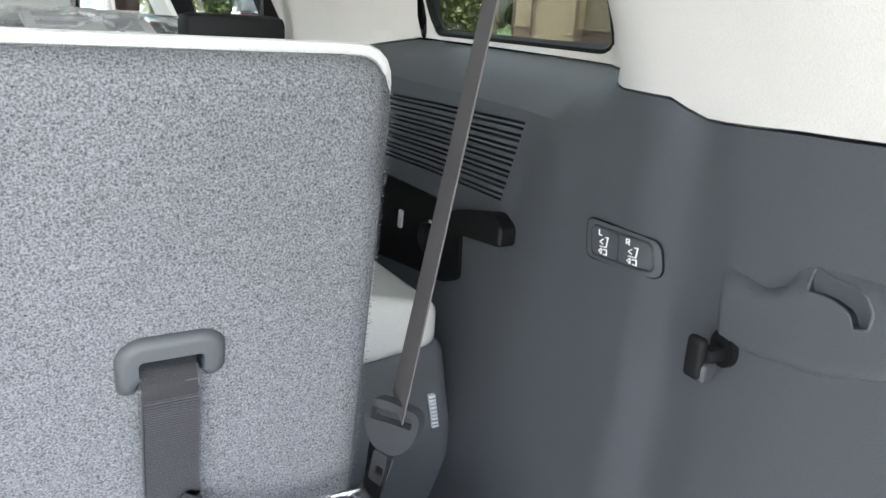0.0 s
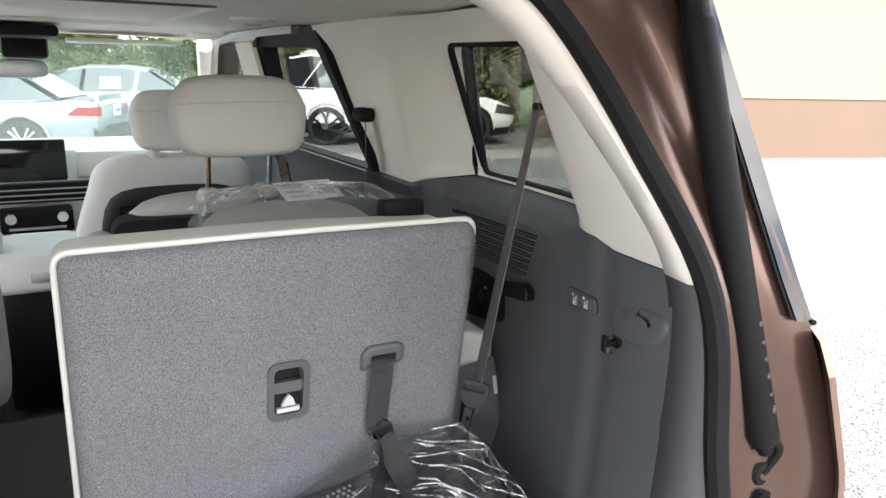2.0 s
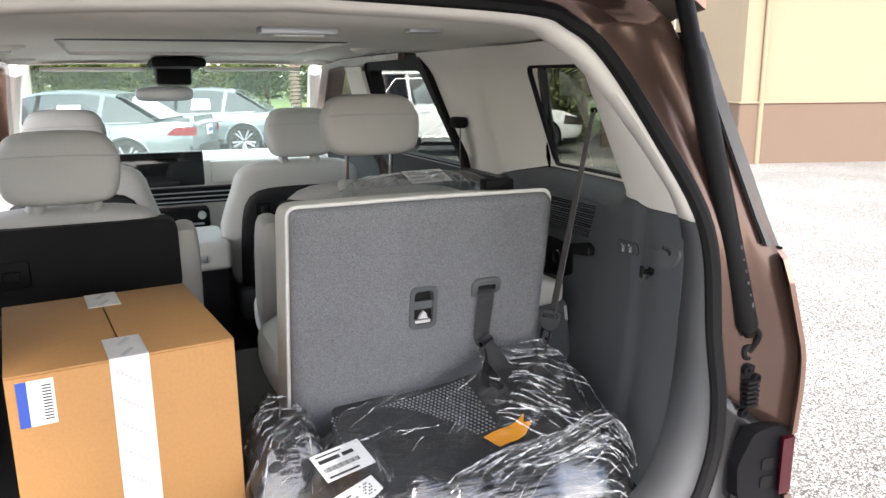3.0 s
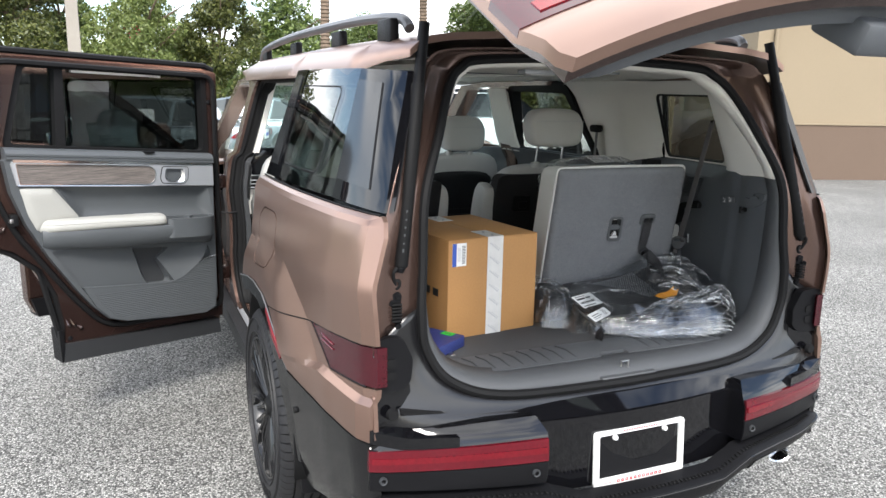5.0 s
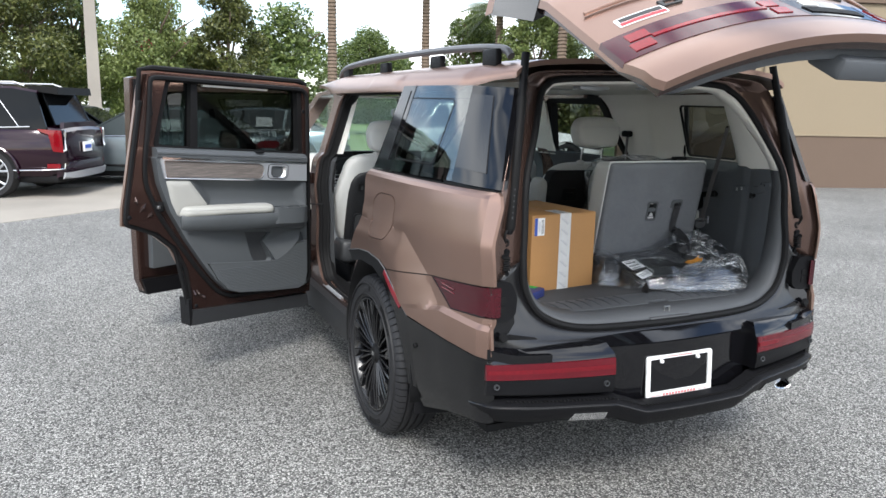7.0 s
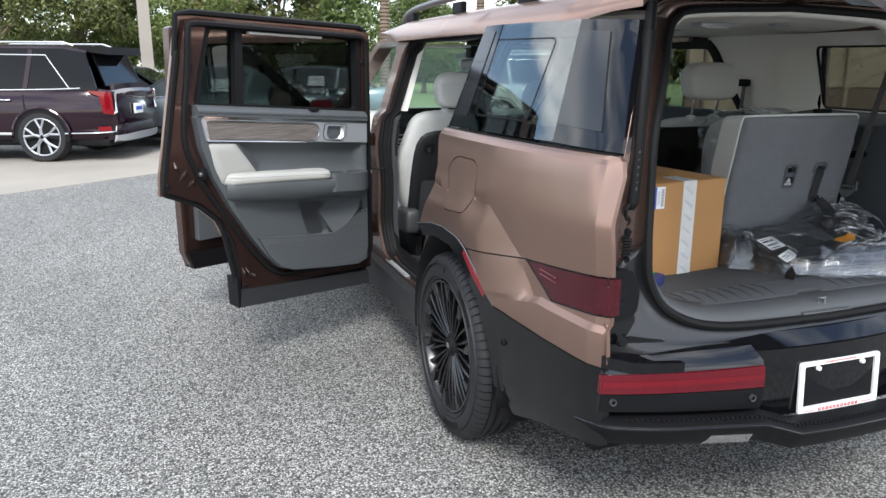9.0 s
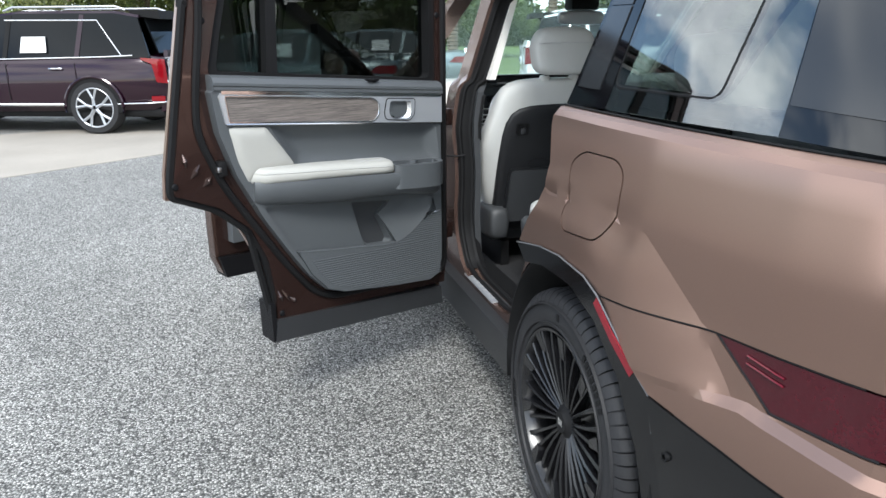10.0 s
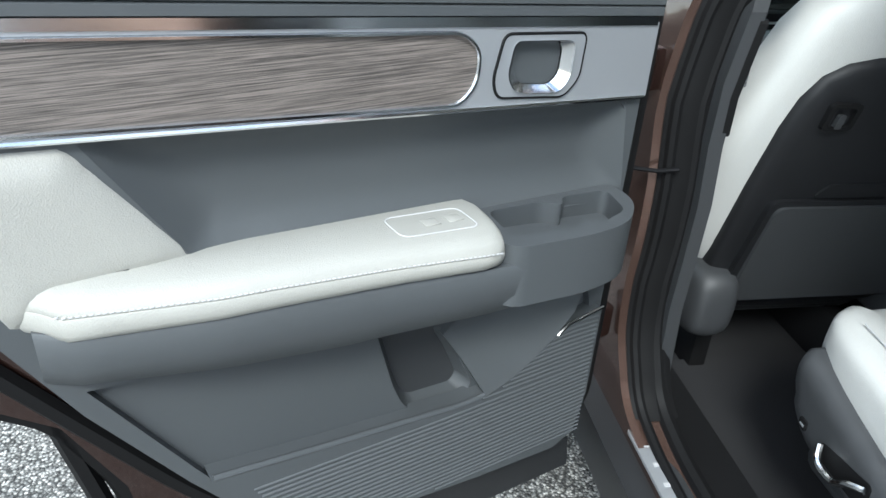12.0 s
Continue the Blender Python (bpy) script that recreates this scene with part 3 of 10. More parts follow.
for sign in (-1, 1):
    part("quarter_front_panel", sheet_bm(gy([(1.262, 1.252), (1.135, 1.634), (0.988, 1.634), (1.056, 1.256)]), (), flank_s(sign, 0.004), 0.05, flank_s(sign, 0.03)), M["gloss_black"], car, "glossy black window surround")
    part("quarter_glass", sheet_bm(gy([(1.052, 1.256), (0.984, 1.634), (0.462, 1.628), (0.475, 1.262)]), (), flank_s(sign, 0.006), 0.06, flank_s(sign, 0.011)), M["glass_dark"], car, "dark tinted quarter window")
    part("quarter_rear_panel", sheet_bm(gy([(0.472, 1.262), (0.459, 1.628), (0.155, 1.618), (0.163, 1.45), (0.165, 1.256)]), (), flank_s(sign, 0.004), 0.05, flank_s(sign, 0.03)), M["gloss_black"], car, "glossy black pillar cover")
    part("pillar_backing", sheet_bm(gy([(0.468, 1.266), (0.455, 1.624), (0.157, 1.615), (0.165, 1.45), (0.167, 1.260)]), (), flank_s(sign, 0.0315), 0.05, flank_s(sign, 0.036)), M["black_plastic"], car)
    part("pillar_inlay", sheet_bm(rounded(gy([(0.462, 1.318), (0.452, 1.597), (0.270, 1.588), (0.245, 1.308)]), 0.004), (), flank_s(sign, 0.0), 0.05, flank_s(sign, 0.006)), M["inlay"], car, "satin dark grey pillar inlay")
    for lo_z, hi_z in ((1.300, 1.500), (1.503, 1.612)):
        strip_at = lambda z: (1.222 - 0.30 * (z - 1.30), 1.102 - 0.225 * (z - 1.30))
        part("pillar_inlay_small", sheet_bm(rounded(gy([(strip_at(lo_z)[0], lo_z), (strip_at(hi_z)[0], hi_z), (strip_at(hi_z)[1], hi_z), (strip_at(lo_z)[1], lo_z)]), 0.003), (), flank_s(sign, 0.001), 0.05, flank_s(sign, 0.006)), M["inlay"], car)
    part("belt_seal", tube_bm([flank_s(sign, 0.0)(s_of(y), 1.250) for y in np.linspace(0.168, 1.26, 24)], 0.0028, 6), M["rubber"], car)

# the tailgate opening: outer edge, gutter floor, seal, inner lining edge (right half, bottom to top)
O_PTS = [(0.0, 0.075, 0.665), (0.40, 0.09, 0.665), (0.68, 0.11, 0.66), (0.803, 0.150, 0.70), (0.809, 0.150, 0.85), (0.811, 0.152, 1.05), (0.764, 0.182, 1.25), (0.690, 0.248, 1.45), (0.630, 0.30, 1.60), (0.605, 0.322, 1.648), (0.5, 0.335, 1.685), (0.0, 0.35, 1.70)]
G_PTS = [(0.0, 0.115, 0.690), (0.40, 0.125, 0.700), (0.62, 0.16, 0.74), (0.705, 0.19, 0.82), (0.725, 0.195, 0.93), (0.722, 0.20, 1.08), (0.685, 0.225, 1.28), (0.628, 0.295, 1.46), (0.578, 0.355, 1.60), (0.54, 0.385, 1.65), (0.43, 0.40, 1.68), (0.0, 0.415, 1.693)]
I_PTS = [(0.0, 0.125, 0.715), (0.40, 0.135, 0.725), (0.575, 0.16, 0.775), (0.648, 0.178, 0.87), (0.662, 0.185, 0.98), (0.655, 0.20, 1.10), (0.642, 0.222, 1.29), (0.578, 0.285, 1.45), (0.520, 0.355, 1.58), (0.468, 0.39, 1.635), (0.38, 0.405, 1.662), (0.0, 0.42, 1.678)]
L_PTS = [(0.0, 0.21, 0.770), (0.40, 0.22, 0.775), (0.545, 0.25, 0.81), (0.605, 0.265, 0.89), (0.630, 0.27, 0.99), (0.642, 0.275, 1.10), (0.640, 0.285, 1.29), (0.572, 0.325, 1.43), (0.505, 0.40, 1.55), (0.452, 0.44, 1.605), (0.37, 0.46, 1.635), (0.0, 0.475, 1.65)]


def whole(half, n=5):
    r = [tuple(p) for p in smooth_path(half, n)]
    return [(-x, y, z) for x, y, z in r[::-1]] + r[1:]


def band(name, rows, material, label="", a=0, b=None, n=5, sharp=40):
    rings = [whole(r, n) for r in rows]
    rings = [r[a:b] for r in rings]
    bm = bmesh.new()
    vs = [[bm.verts.new(p) for p in r] for r in rings]
    for p, q in zip(vs, vs[1:]):
        for j in range(len(p) - 1):
            bm.faces.new([p[j], p[j + 1], q[j + 1], q[j]])
    ob = part(name, bm, material, car, label, sharp)
    sol = ob.modifiers.new("thick", "SOLIDIFY")
    sol.thickness, sol.offset = 0.004, 0
    return ob


MID = [tuple((Vector(a) + Vector(b)) / 2 + Vector((0.0, 0.006, 0.0))) for a, b in zip(O_PTS, G_PTS)]
flat_o = whole(O_PTS)
cut = [k for k, p in enumerate(flat_o) if p[2] < 0.90]
band("gutter", [O_PTS, MID, G_PTS, I_PTS], M["bronze_half_shade"], "painted bronze tailgate gutter", 0, cut[0] + 1)
band("gutter", [O_PTS, MID, G_PTS, I_PTS], M["bronze_half_shade"], "painted bronze tailgate gutter", cut[-1], None)
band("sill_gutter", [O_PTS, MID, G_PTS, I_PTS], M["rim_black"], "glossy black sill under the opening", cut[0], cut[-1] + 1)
seal_path = whole(I_PTS, 6)
part("tailgate_seal", tube_bm(seal_path, 0.014, 8, cap=False, up=(0, 1, 0)), M["rubber"], car, "black rubber tailgate seal")

# struts, hinges, striker sockets
for sign in (-1, 1):
    lo, hi = Vector((sign * 0.722, 0.190, 1.108)), Vector((sign * 0.615, 0.31, 1.745))
    d = (hi - lo)
    strut = part("tailgate_strut", tube_bm([lo, lo + d * 0.010, lo + d * 0.74, lo + d * 0.75], [0.015, 0.0190, 0.0190, 0.017], 18), M["rubber"], car, "black tailgate lift strut")
    part("strut_upper", tube_bm([lo + d * 0.745, hi], 0.0155, 18), M["black_plastic"], strut)
    part("strut_ball", tube_bm([lo - d * 0.022, lo - d * 0.004, lo + d * 0.004], [0.008, 0.013, 0.012], 12), M["black_plastic"], strut)
    part("strut_cable", tube_bm(smooth_path([lo + Vector((sign * 0.012, -0.004, 0.002)), lo + Vector((sign * 0.022, -0.006, -0.012)), lo + Vector((sign * 0.018, 0.002, -0.036)), Vector((sign * 0.735, 0.196, 1.062))]), 0.0052, 8), M["rubber"], strut, "black rubber cable sleeve")
    for k, h in enumerate((0.030, 0.010, 0.016, 0.014, 0.010, 0.018)):
        c = lo + d * (0.07 + 0.032 * k)
        part("strut_print", box_bm(c.x - 0.0022 + sign * 0.004, c.y - 0.0192, c.z - h / 4, c.x + 0.0022 + sign * 0.004, c.y - 0.0176, c.z + h / 4), M["sill_trim"], strut)
    sock = lathe_bm([(0.0, -0.006), (0.007, -0.006), (0.009, -0.012), (0.015, -0.011), (0.019, -0.004), (0.021, 0.008)], 20, "y")
    bmesh.ops.translate(sock, verts=sock.verts, vec=(sign * 0.735, 0.203, 1.062))
    part("strut_socket", sock, M["rubber"], car)

    def plate_at(dd):
        return lambda u, v: (sign * u, 0.196 - dd - 0.25 * (u - 0.735), v)

    stop = part("bump_stop", sheet_bm(rounded([(0.718, 0.942), (0.732, 0.936), (0.744, 0.950), (0.750, 0.975), (0.750, 1.000), (0.758, 1.012), (0.745, 1.038), (0.730, 1.044), (0.718, 1.036)], 0.008), (), plate_at(0.006), 0.02, plate_at(-0.010)), M["black_plastic"], car, "black plastic guide plate with screws")
    for k in range(6):
        part("stop_rib", box_bm(sign * 0.735 - 0.014, 0.176, 0.962 + 0.009 * k, sign * 0.735 + 0.014, 0.196, 0.9675 + 0.009 * k, 0.0015), M["rubber"], stop)
    for x, z in ((0.728, 0.948), (0.728, 1.030), (0.747, 1.014)):
        b = lathe_bm([(0.0, -0.003), (0.004, -0.003), (0.0045, -0.006), (0.0085, -0.006), (0.0095, 0.004)], 12, "y")
        bmesh.ops.translate(b, verts=b.verts, vec=(sign * x, 0.190 - 0.25 * (x - 0.735), z))
        part("screw", b, M["black_plastic"], stop)
    part("bumper_return", sheet_bm(rounded([(0.128, 0.655), (0.205, 0.665), (0.205, 0.772), (0.140, 0.778)], 0.008), (), lambda u, v: (sign * (0.818 - 0.12 * max(0.0, 0.16 - u)), u, v), 0.03, (-sign * 0.012, 0, 0)), M["bronze"], car)

    def corner_at(d):
        return lambda u, v: (sign * u, 0.016 + d + interp(u, [0.66, 0.71, 0.76, 0.815], [0.152, 0.143, 0.138, 0.136]) + interp(v, [0.66, 0.72, 0.80], [-0.020, -0.008, 0.0]), v)

    cover = part("corner_cover", sheet_bm(rounded([(0.700, 0.800), (0.730, 0.778), (0.807, 0.778), (0.809, 0.84), (0.810, 0.924), (0.765, 0.930), (0.725, 0.922), (0.695, 0.86)], 0.012), (), corner_at(0.0), 0.03, corner_at(0.03)), M["black_plastic"], car, "black plastic corner cover")
    for z in (0.858, 0.822):
        part("cover_plug", sheet_bm(rounded([(0.745, z - 0.012), (0.772, z - 0.012), (0.772, z + 0.012), (0.745, z + 0.012)], 0.008), (), corner_at(-0.003), 0.02, corner_at(0.002)), M["rubber"], cover)
    cap = lathe_bm([(0.0, -0.008), (0.014, -0.008), (0.018, 0.004)], 18, "y")
    bmesh.ops.translate(cap, verts=cap.verts, vec=(sign * 0.762, 0.134, 0.722))
    part("cover_cap", cap, M["rubber"], cover)
    part("corner_shelf", sheet_bm([(0.60, 0.055), (0.70, 0.085), (0.826, 0.135), (0.812, 0.20), (0.60, 0.20)], (), lambda u, v: (sign * u, v, 0.664 + 0.55 * max(0.0, v - 0.10)), 0.03, (0, 0, -0.035)), M["gloss_black"], car)
    part("corner_wall", sheet_bm([(0.69, 0.66), (0.812, 0.66), (0.812, 0.785), (0.70, 0.80)], (), lambda u, v: (sign * u, 0.138 + 0.16 * (0.812 - u) + 0.15 * (v - 0.66), v), 0.03, (0, 0.02, 0)), M["gloss_black"], car)

# ---- car: rear bumper ----
def bump_y(x):
    return 0.124 - 0.15 * (1 - min(1.0, (x / 0.81) ** 2)) + max(0.0, abs(x) - 0.81) * 0.6


part("bumper_centre", sheet_bm([(-0.79, 0.44), (0.79, 0.44), (0.79, 0.66), (-0.79, 0.66)], (), lambda u, v: (u, bump_y(u) + 0.068, v), 0.08, (0, 0.02, 0)), M["gloss_black"], car, "glossy black bumper centre")


def shelf_at(u, v):
    k = abs(u) / 0.735
    y0 = bump_y(u) + 0.068
    return (u, y0 + (0.128 - y0 + 0.02 * k ** 4) * v, 0.655 + (0.048 + 0.03 * max(0, k - 0.8) / 0.2) * v - 0.002)


part("bumper_shelf", sheet_bm([(-0.735, 0), (0.735, 0), (0.735, 1), (-0.735, 1)], (), shelf_at, 0.08, (0, 0.0, -0.015)), M["gloss_black"], car, "glossy black loading sill")
POD = [(0.352, 0.505), (0.828, 0.512), (0.826, 0.634), (0.818, 0.672), (0.372, 0.692), (0.352, 0.655)]
for sign in (-1, 1):
    def pod_at(d):
        return lambda u, v: (sign * u, bump_y(u) + d + interp(v, [0.50, 0.52, 0.636, 0.66, 0.69], [0.010, 0.0, 0.0, 0.018, 0.045]), v)

    pod = part("bumper_pod", sheet_bm(POD, (), pod_at(0.0), 0.035, lambda u, v: (sign * u, bump_y(u) + 0.085, v - 0.004)), M["gloss_black"], car, "glossy black bumper pod")
    bar = part("rear_lamp_bar", sheet_bm([(0.356, 0.578), (0.829, 0.570), (0.829, 0.628), (0.356, 0.642)], (), pod_at(-0.005), 0.04, pod_at(0.012)), M["lamp_faint"], pod, "dark red bumper lamp bar")
    for z0, z1 in ((0.596, 0.612),):
        part("lamp_bar_line", sheet_bm([(0.362, z0 + 0.006), (0.824, z0 - 0.004), (0.824, z1 - 0.004), (0.362, z1 + 0.008)], (), pod_at(-0.0075), 0.04, pod_at(-0.003)), M["lamp_bar"], pod, "red light strip")
    part("pod_face", sheet_bm([(0.356, 0.508), (0.826, 0.514), (0.826, 0.566), (0.356, 0.574)], (), pod_at(-0.003), 0.04, pod_at(0.01)), M["black_plastic"], pod)
    for x in (0.795, 0.39):
        y = bump_y(x)
        ring = lathe_bm([(0.006, -0.008), (0.0105, -0.009), (0.011, 0.0), (0.006, 0.0)], 16, "y")
        bmesh.ops.translate(ring, verts=ring.verts, vec=(sign * x, y - 0.002, 0.546))
        part("parking_sensor", ring, M["trim_black"], pod)


# bumper step: a lip that runs round the corners and fades into the side cladding
STEP = [(0.0, -0.060), (0.12, -0.058), (0.24, -0.048), (0.31, -0.038), (0.36, -0.030), (0.50, 0.005), (0.65, 0.042), (0.76, 0.085), (0.812, 0.115), (0.836, 0.150), (0.850, 0.21), (0.858, 0.32), (0.860, 0.42), (0.858, 0.52)]


def step_rings(profile, sign):
    rings = []
    pts = [Vector(p) for p in smooth_path([(a, b, 0) for a, b in STEP], 5)]
    for k, p in enumerate(pts):
        d = (pts[min(k + 1, len(pts) - 1)] - pts[max(k - 1, 0)]).normalized()
        nx, ny = d.y, -d.x
        fade = interp(p.y, [0.12, 0.30, 0.58], [1.0, 0.45, 0.15])
        drop = interp(p.x, [0.24, 0.36], [-0.040, 0.0]) + interp(p.y, [0.15, 0.58], [0.0, -0.075])
        rings.append([(sign * (p.x + nx * (o * fade - 0.012)), p.y + ny * (o * fade - 0.012), z + drop) for o, z in profile])
    return rings


step = None
for sign in (-1, 1):
    ob = part("bumper_step", loft_bm(step_rings([(-0.06, 0.492), (-0.012, 0.486), (0.012, 0.476), (0.017, 0.468), (0.012, 0.455), (0.0, 0.43), (-0.02, 0.405), (-0.06, 0.392), (-0.09, 0.40)], sign)), M["black_plastic"], step or car, "matte black bumper step", 25)
    step = step or ob
    part("bumper_lip", tube_bm([tuple(r[0]) for r in step_rings([(0.0155, 0.4715)], sign)], 0.0022, 6), M["gloss_black"], step)
for k in range(-52, 53):
    x = k * 0.0145
    y = interp(abs(x), [p[0] for p in STEP], [p[1] for p in STEP])
    b = box_bm(-0.0035, -0.007, -0.003, 0.0035, 0.007, 0.003, 0.0012, 1)
    bmesh.ops.translate(b, verts=b.verts, vec=(x, y + 0.022, 0.488 + interp(abs(x), [0.24, 0.36], [-0.040, 0.0])))
    part("step_rib", b, M["rubber"], step)
for sign in (-1, 1):
    part("bumper_inlay", sheet_bm([(sign * 0.392, 0.405), (sign * 0.532, 0.405), (sign * 0.520, 0.443), (sign * 0.396, 0.443)], (), lambda u, v: (u, interp(abs(u), [p[0] for p in STEP], [p[1] for p in STEP]) + interp(v, [0.405, 0.43, 0.443], [0.026, 0.006, 0.0]), v), 0.02, (0, 0.012, 0)), M["chrome"], car, "silver bumper inlay")
pipe = lathe_bm([(0.030, 0.0), (0.036, -0.004), (0.039, 0.0), (0.039, 0.14), (0.030, 0.14), (0.030, 0.0)], 24, "y")
bmesh.ops.scale(pipe, verts=pipe.verts, vec=(1.15, 1, 0.62))
bmesh.ops.rotate(pipe, verts=pipe.verts, cent=(0, 0, 0), matrix=Matrix.Rotation(radians(-14), 3, "Z"))
bmesh.ops.translate(pipe, verts=pipe.verts, vec=(0.585, bump_y(0.6) + 0.0, 0.392))
part("tailpipe", pipe, M["chrome"], car, "chrome oval tailpipe")

# number-plate holder: a white frame round an empty black recess
HOLDER = pose(-0.015, 0.034, 0.525, -4, 0, 0)
plate_frame = part("plate_frame", sheet_bm(rounded([(-0.163, -0.086), (0.163, -0.086), (0.163, 0.084), (-0.163, 0.084)], 0.012), [rounded([(-0.145, -0.062), (0.145, -0.062), (0.145, 0.070), (-0.145, 0.070)], 0.006)], lambda u, v: (u, 0, v), 0.04, (0, 0.008, 0)), M["white"], car, "white plastic plate frame, empty")
plate_frame.matrix_basis = HOLDER
part("plate_backing", sheet_bm(rounded([(-0.150, -0.075), (0.150, -0.075), (0.150, 0.075), (-0.150, 0.075)], 0.006), (), lambda u, v: (u, 0.010, v), 0.08, (0, 0.03, 0)), M["black_plastic"], plate_frame)
for count, u0, step_u, v0, v1, mm in ((11, -0.082, 0.0152, -0.0795, -0.0705, "red_ink"), (14, -0.062, 0.0090, 0.0740, 0.0795, "red_ink")):
    for k in range(count):
        u = u0 + step_u * k
        part("lettering_bar", sheet_bm([(u, v0), (u + step_u * 0.62, v0), (u + step_u * 0.62, v1), (u, v1)], [[(u + step_u * 0.2, v0 + 0.002), (u + step_u * 0.42, v0 + 0.002), (u + step_u * 0.42, v1 - 0.002), (u + step_u * 0.2, v1 - 0.002)]], lambda u, v: (u, -0.001, v), 0.05, (0, 0.0015, 0)), M[mm], plate_frame)
for u0, u1 in ((-0.14, -0.093), (0.093, 0.14)):
    part("lettering_line", sheet_bm([(u0, -0.0757), (u1, -0.0757), (u1, -0.0743), (u0, -0.0743)], (), lambda u, v: (u, -0.001, v), 0.05, (0, 0.0015, 0)), M["red_ink"], plate_frame)
for u in (-0.09, 0.09):
    b = lathe_bm([(0.0, -0.004), (0.007, -0.004), (0.009, 0.004)], 12, "y")
    bmesh.ops.translate(b, verts=b.verts, vec=(u, 0.0, 0.060))
    part("screw", b, M["white"], plate_frame)
    part("plate_slot", box_bm(u + (0.012 if u < 0 else -0.04), 0.006, 0.045, u + (0.04 if u < 0 else -0.012), 0.012, 0.060, 0.002), M["gloss_black"], plate_frame)

# ---- car: tailgate, standing open ----
GH = Vector((0.0, 0.554, 1.665))
GATE_ANGLE = -63.0


def gate_at(d=0.0):
    def at(u, v):
        edge = interp(v, [0.60, 1.25, 1.30, 1.62, 1.72], [0.105, 0.107, 0.118, 0.235, 0.275])
        bow = 0.18 * (1 - min(1.0, (abs(u) / 0.735) ** 2.2)) * interp(v, [1.3, 1.65], [1.0, 0.75])
        rel = interp(v, [0.62, 0.735, 0.775, 0.79, 1.075, 1.092, 1.098, 1.12], [-0.016, -0.02, 0.0, 0.0, 0.0, -0.008, 0.0, 0.0])
        return Vector((u, edge - bow + rel + d, v)) - GH
    return at


GATE = [(-0.733, 1.302), (-0.735, 0.80), (-0.728, 0.66), (-0.715, 0.628), (0.715, 0.628), (0.728, 0.66), (0.735, 0.80), (0.733, 1.302)]
gate = part("tailgate", sheet_bm(GATE, (), gate_at(0.0), 0.05, gate_at(0.025)), M["bronze"], car, "matte bronze tailgate, standing open", 40)
gate.matrix_basis = Matrix.Translation(GH) @ Matrix.Rotation(radians(GATE_ANGLE), 4, "X")
part("rear_window", sheet_bm(rounded([(-0.700, 1.308), (0.700, 1.308), (0.655, 1.63), (-0.655, 1.63)], 0.03), (), gate_at(0.0), 0.06, gate_at(0.006)), M["glass_dark"], gate, "dark tinted rear window")
for sign in (-1, 1):
    part("window_pillar", sheet_bm([(sign * 0.735, 1.300), (sign * 0.697, 1.300), (sign * 0.650, 1.655), (sign * 0.700, 1.655)], (), gate_at(-0.002), 0.05, gate_at(0.07)), M["gloss_black"], gate)
    part("gate_lamp", sheet_bm([(sign * 0.735, 0.788), (sign * 0.735, 0.918), (sign * 0.165, 0.918), (sign * 0.14, 0.788)], (), gate_at(-0.006), 0.04, gate_at(0.012)), M["lamp_dark"], gate, "dark red tail lamp")
    for u0, u1, v0, v1 in ((0.20, 0.255, 0.862, 0.90), (0.19, 0.245, 0.812, 0.85), (0.62, 0.68, 0.862, 0.90), (0.63, 0.69, 0.812, 0.85), (0.255, 0.62, 0.848, 0.862)):
        part("lamp_element", sheet_bm([(sign * u0, v0), (sign * u1, v0), (sign * u1, v1), (sign * u0, v1)], (), gate_at(-0.009), 0.04, gate_at(0.0)), M["lamp_red"], gate)
part("gate_lamp_centre", sheet_bm([(-0.135, 0.79), (0.135, 0.79), (0.16, 0.916), (-0.16, 0.916)], (), gate_at(-0.005), 0.04, gate_at(0.012)), M["gloss_black"], gate, "glossy black centre panel")
part("gate_handle_slot", sheet_bm([(-0.11, 0.815), (0.11, 0.815), (0.12, 0.853), (-0.12, 0.853)], (), gate_at(-0.008), 0.04, gate_at(0.0)), M["rubber"], gate)
part("gate_tag", sheet_bm(rounded([(-0.095, 0.872), (-0.03, 0.872), (-0.03, 0.902), (-0.095, 0.902)], 0.003), (), gate_at(-0.008), 0.04, gate_at(-0.004)), M["white"], gate, "small white tag")
# badge and raised model letters as plain shapes
ring = []
for j in range(40):
    a = 2 * math.pi * j / 40
    ring.append(gate_at(-0.006)(0.072 * math.cos(a), 1.215 + 0.040 * math.sin(a)))
part("badge_ring", tube_bm(ring + ring[:1], 0.005, 6, cap=False), M["ink"], gate, "dark oval badge")
part("badge_bar", tube_bm([gate_at(-0.006)(u, 1.215 + 0.5 * u) for u in (-0.03, -0.01, 0.01, 0.03)], 0.006, 6), M["ink"], gate)
for u in (-0.475, -0.315, -0.155, 0.005, 0.165, 0.375, 0.505):
    part("lettering_bar", sheet_bm([(u - 0.032, 0.987), (u + 0.032, 0.987), (u + 0.032, 1.024), (u - 0.032, 1.024)], [[(u - 0.020, 0.995), (u + 0.020, 0.995), (u + 0.020, 1.016), (u - 0.020, 1.016)]], gate_at(-0.006), 0.04, gate_at(0.0)), M["ink"], gate)
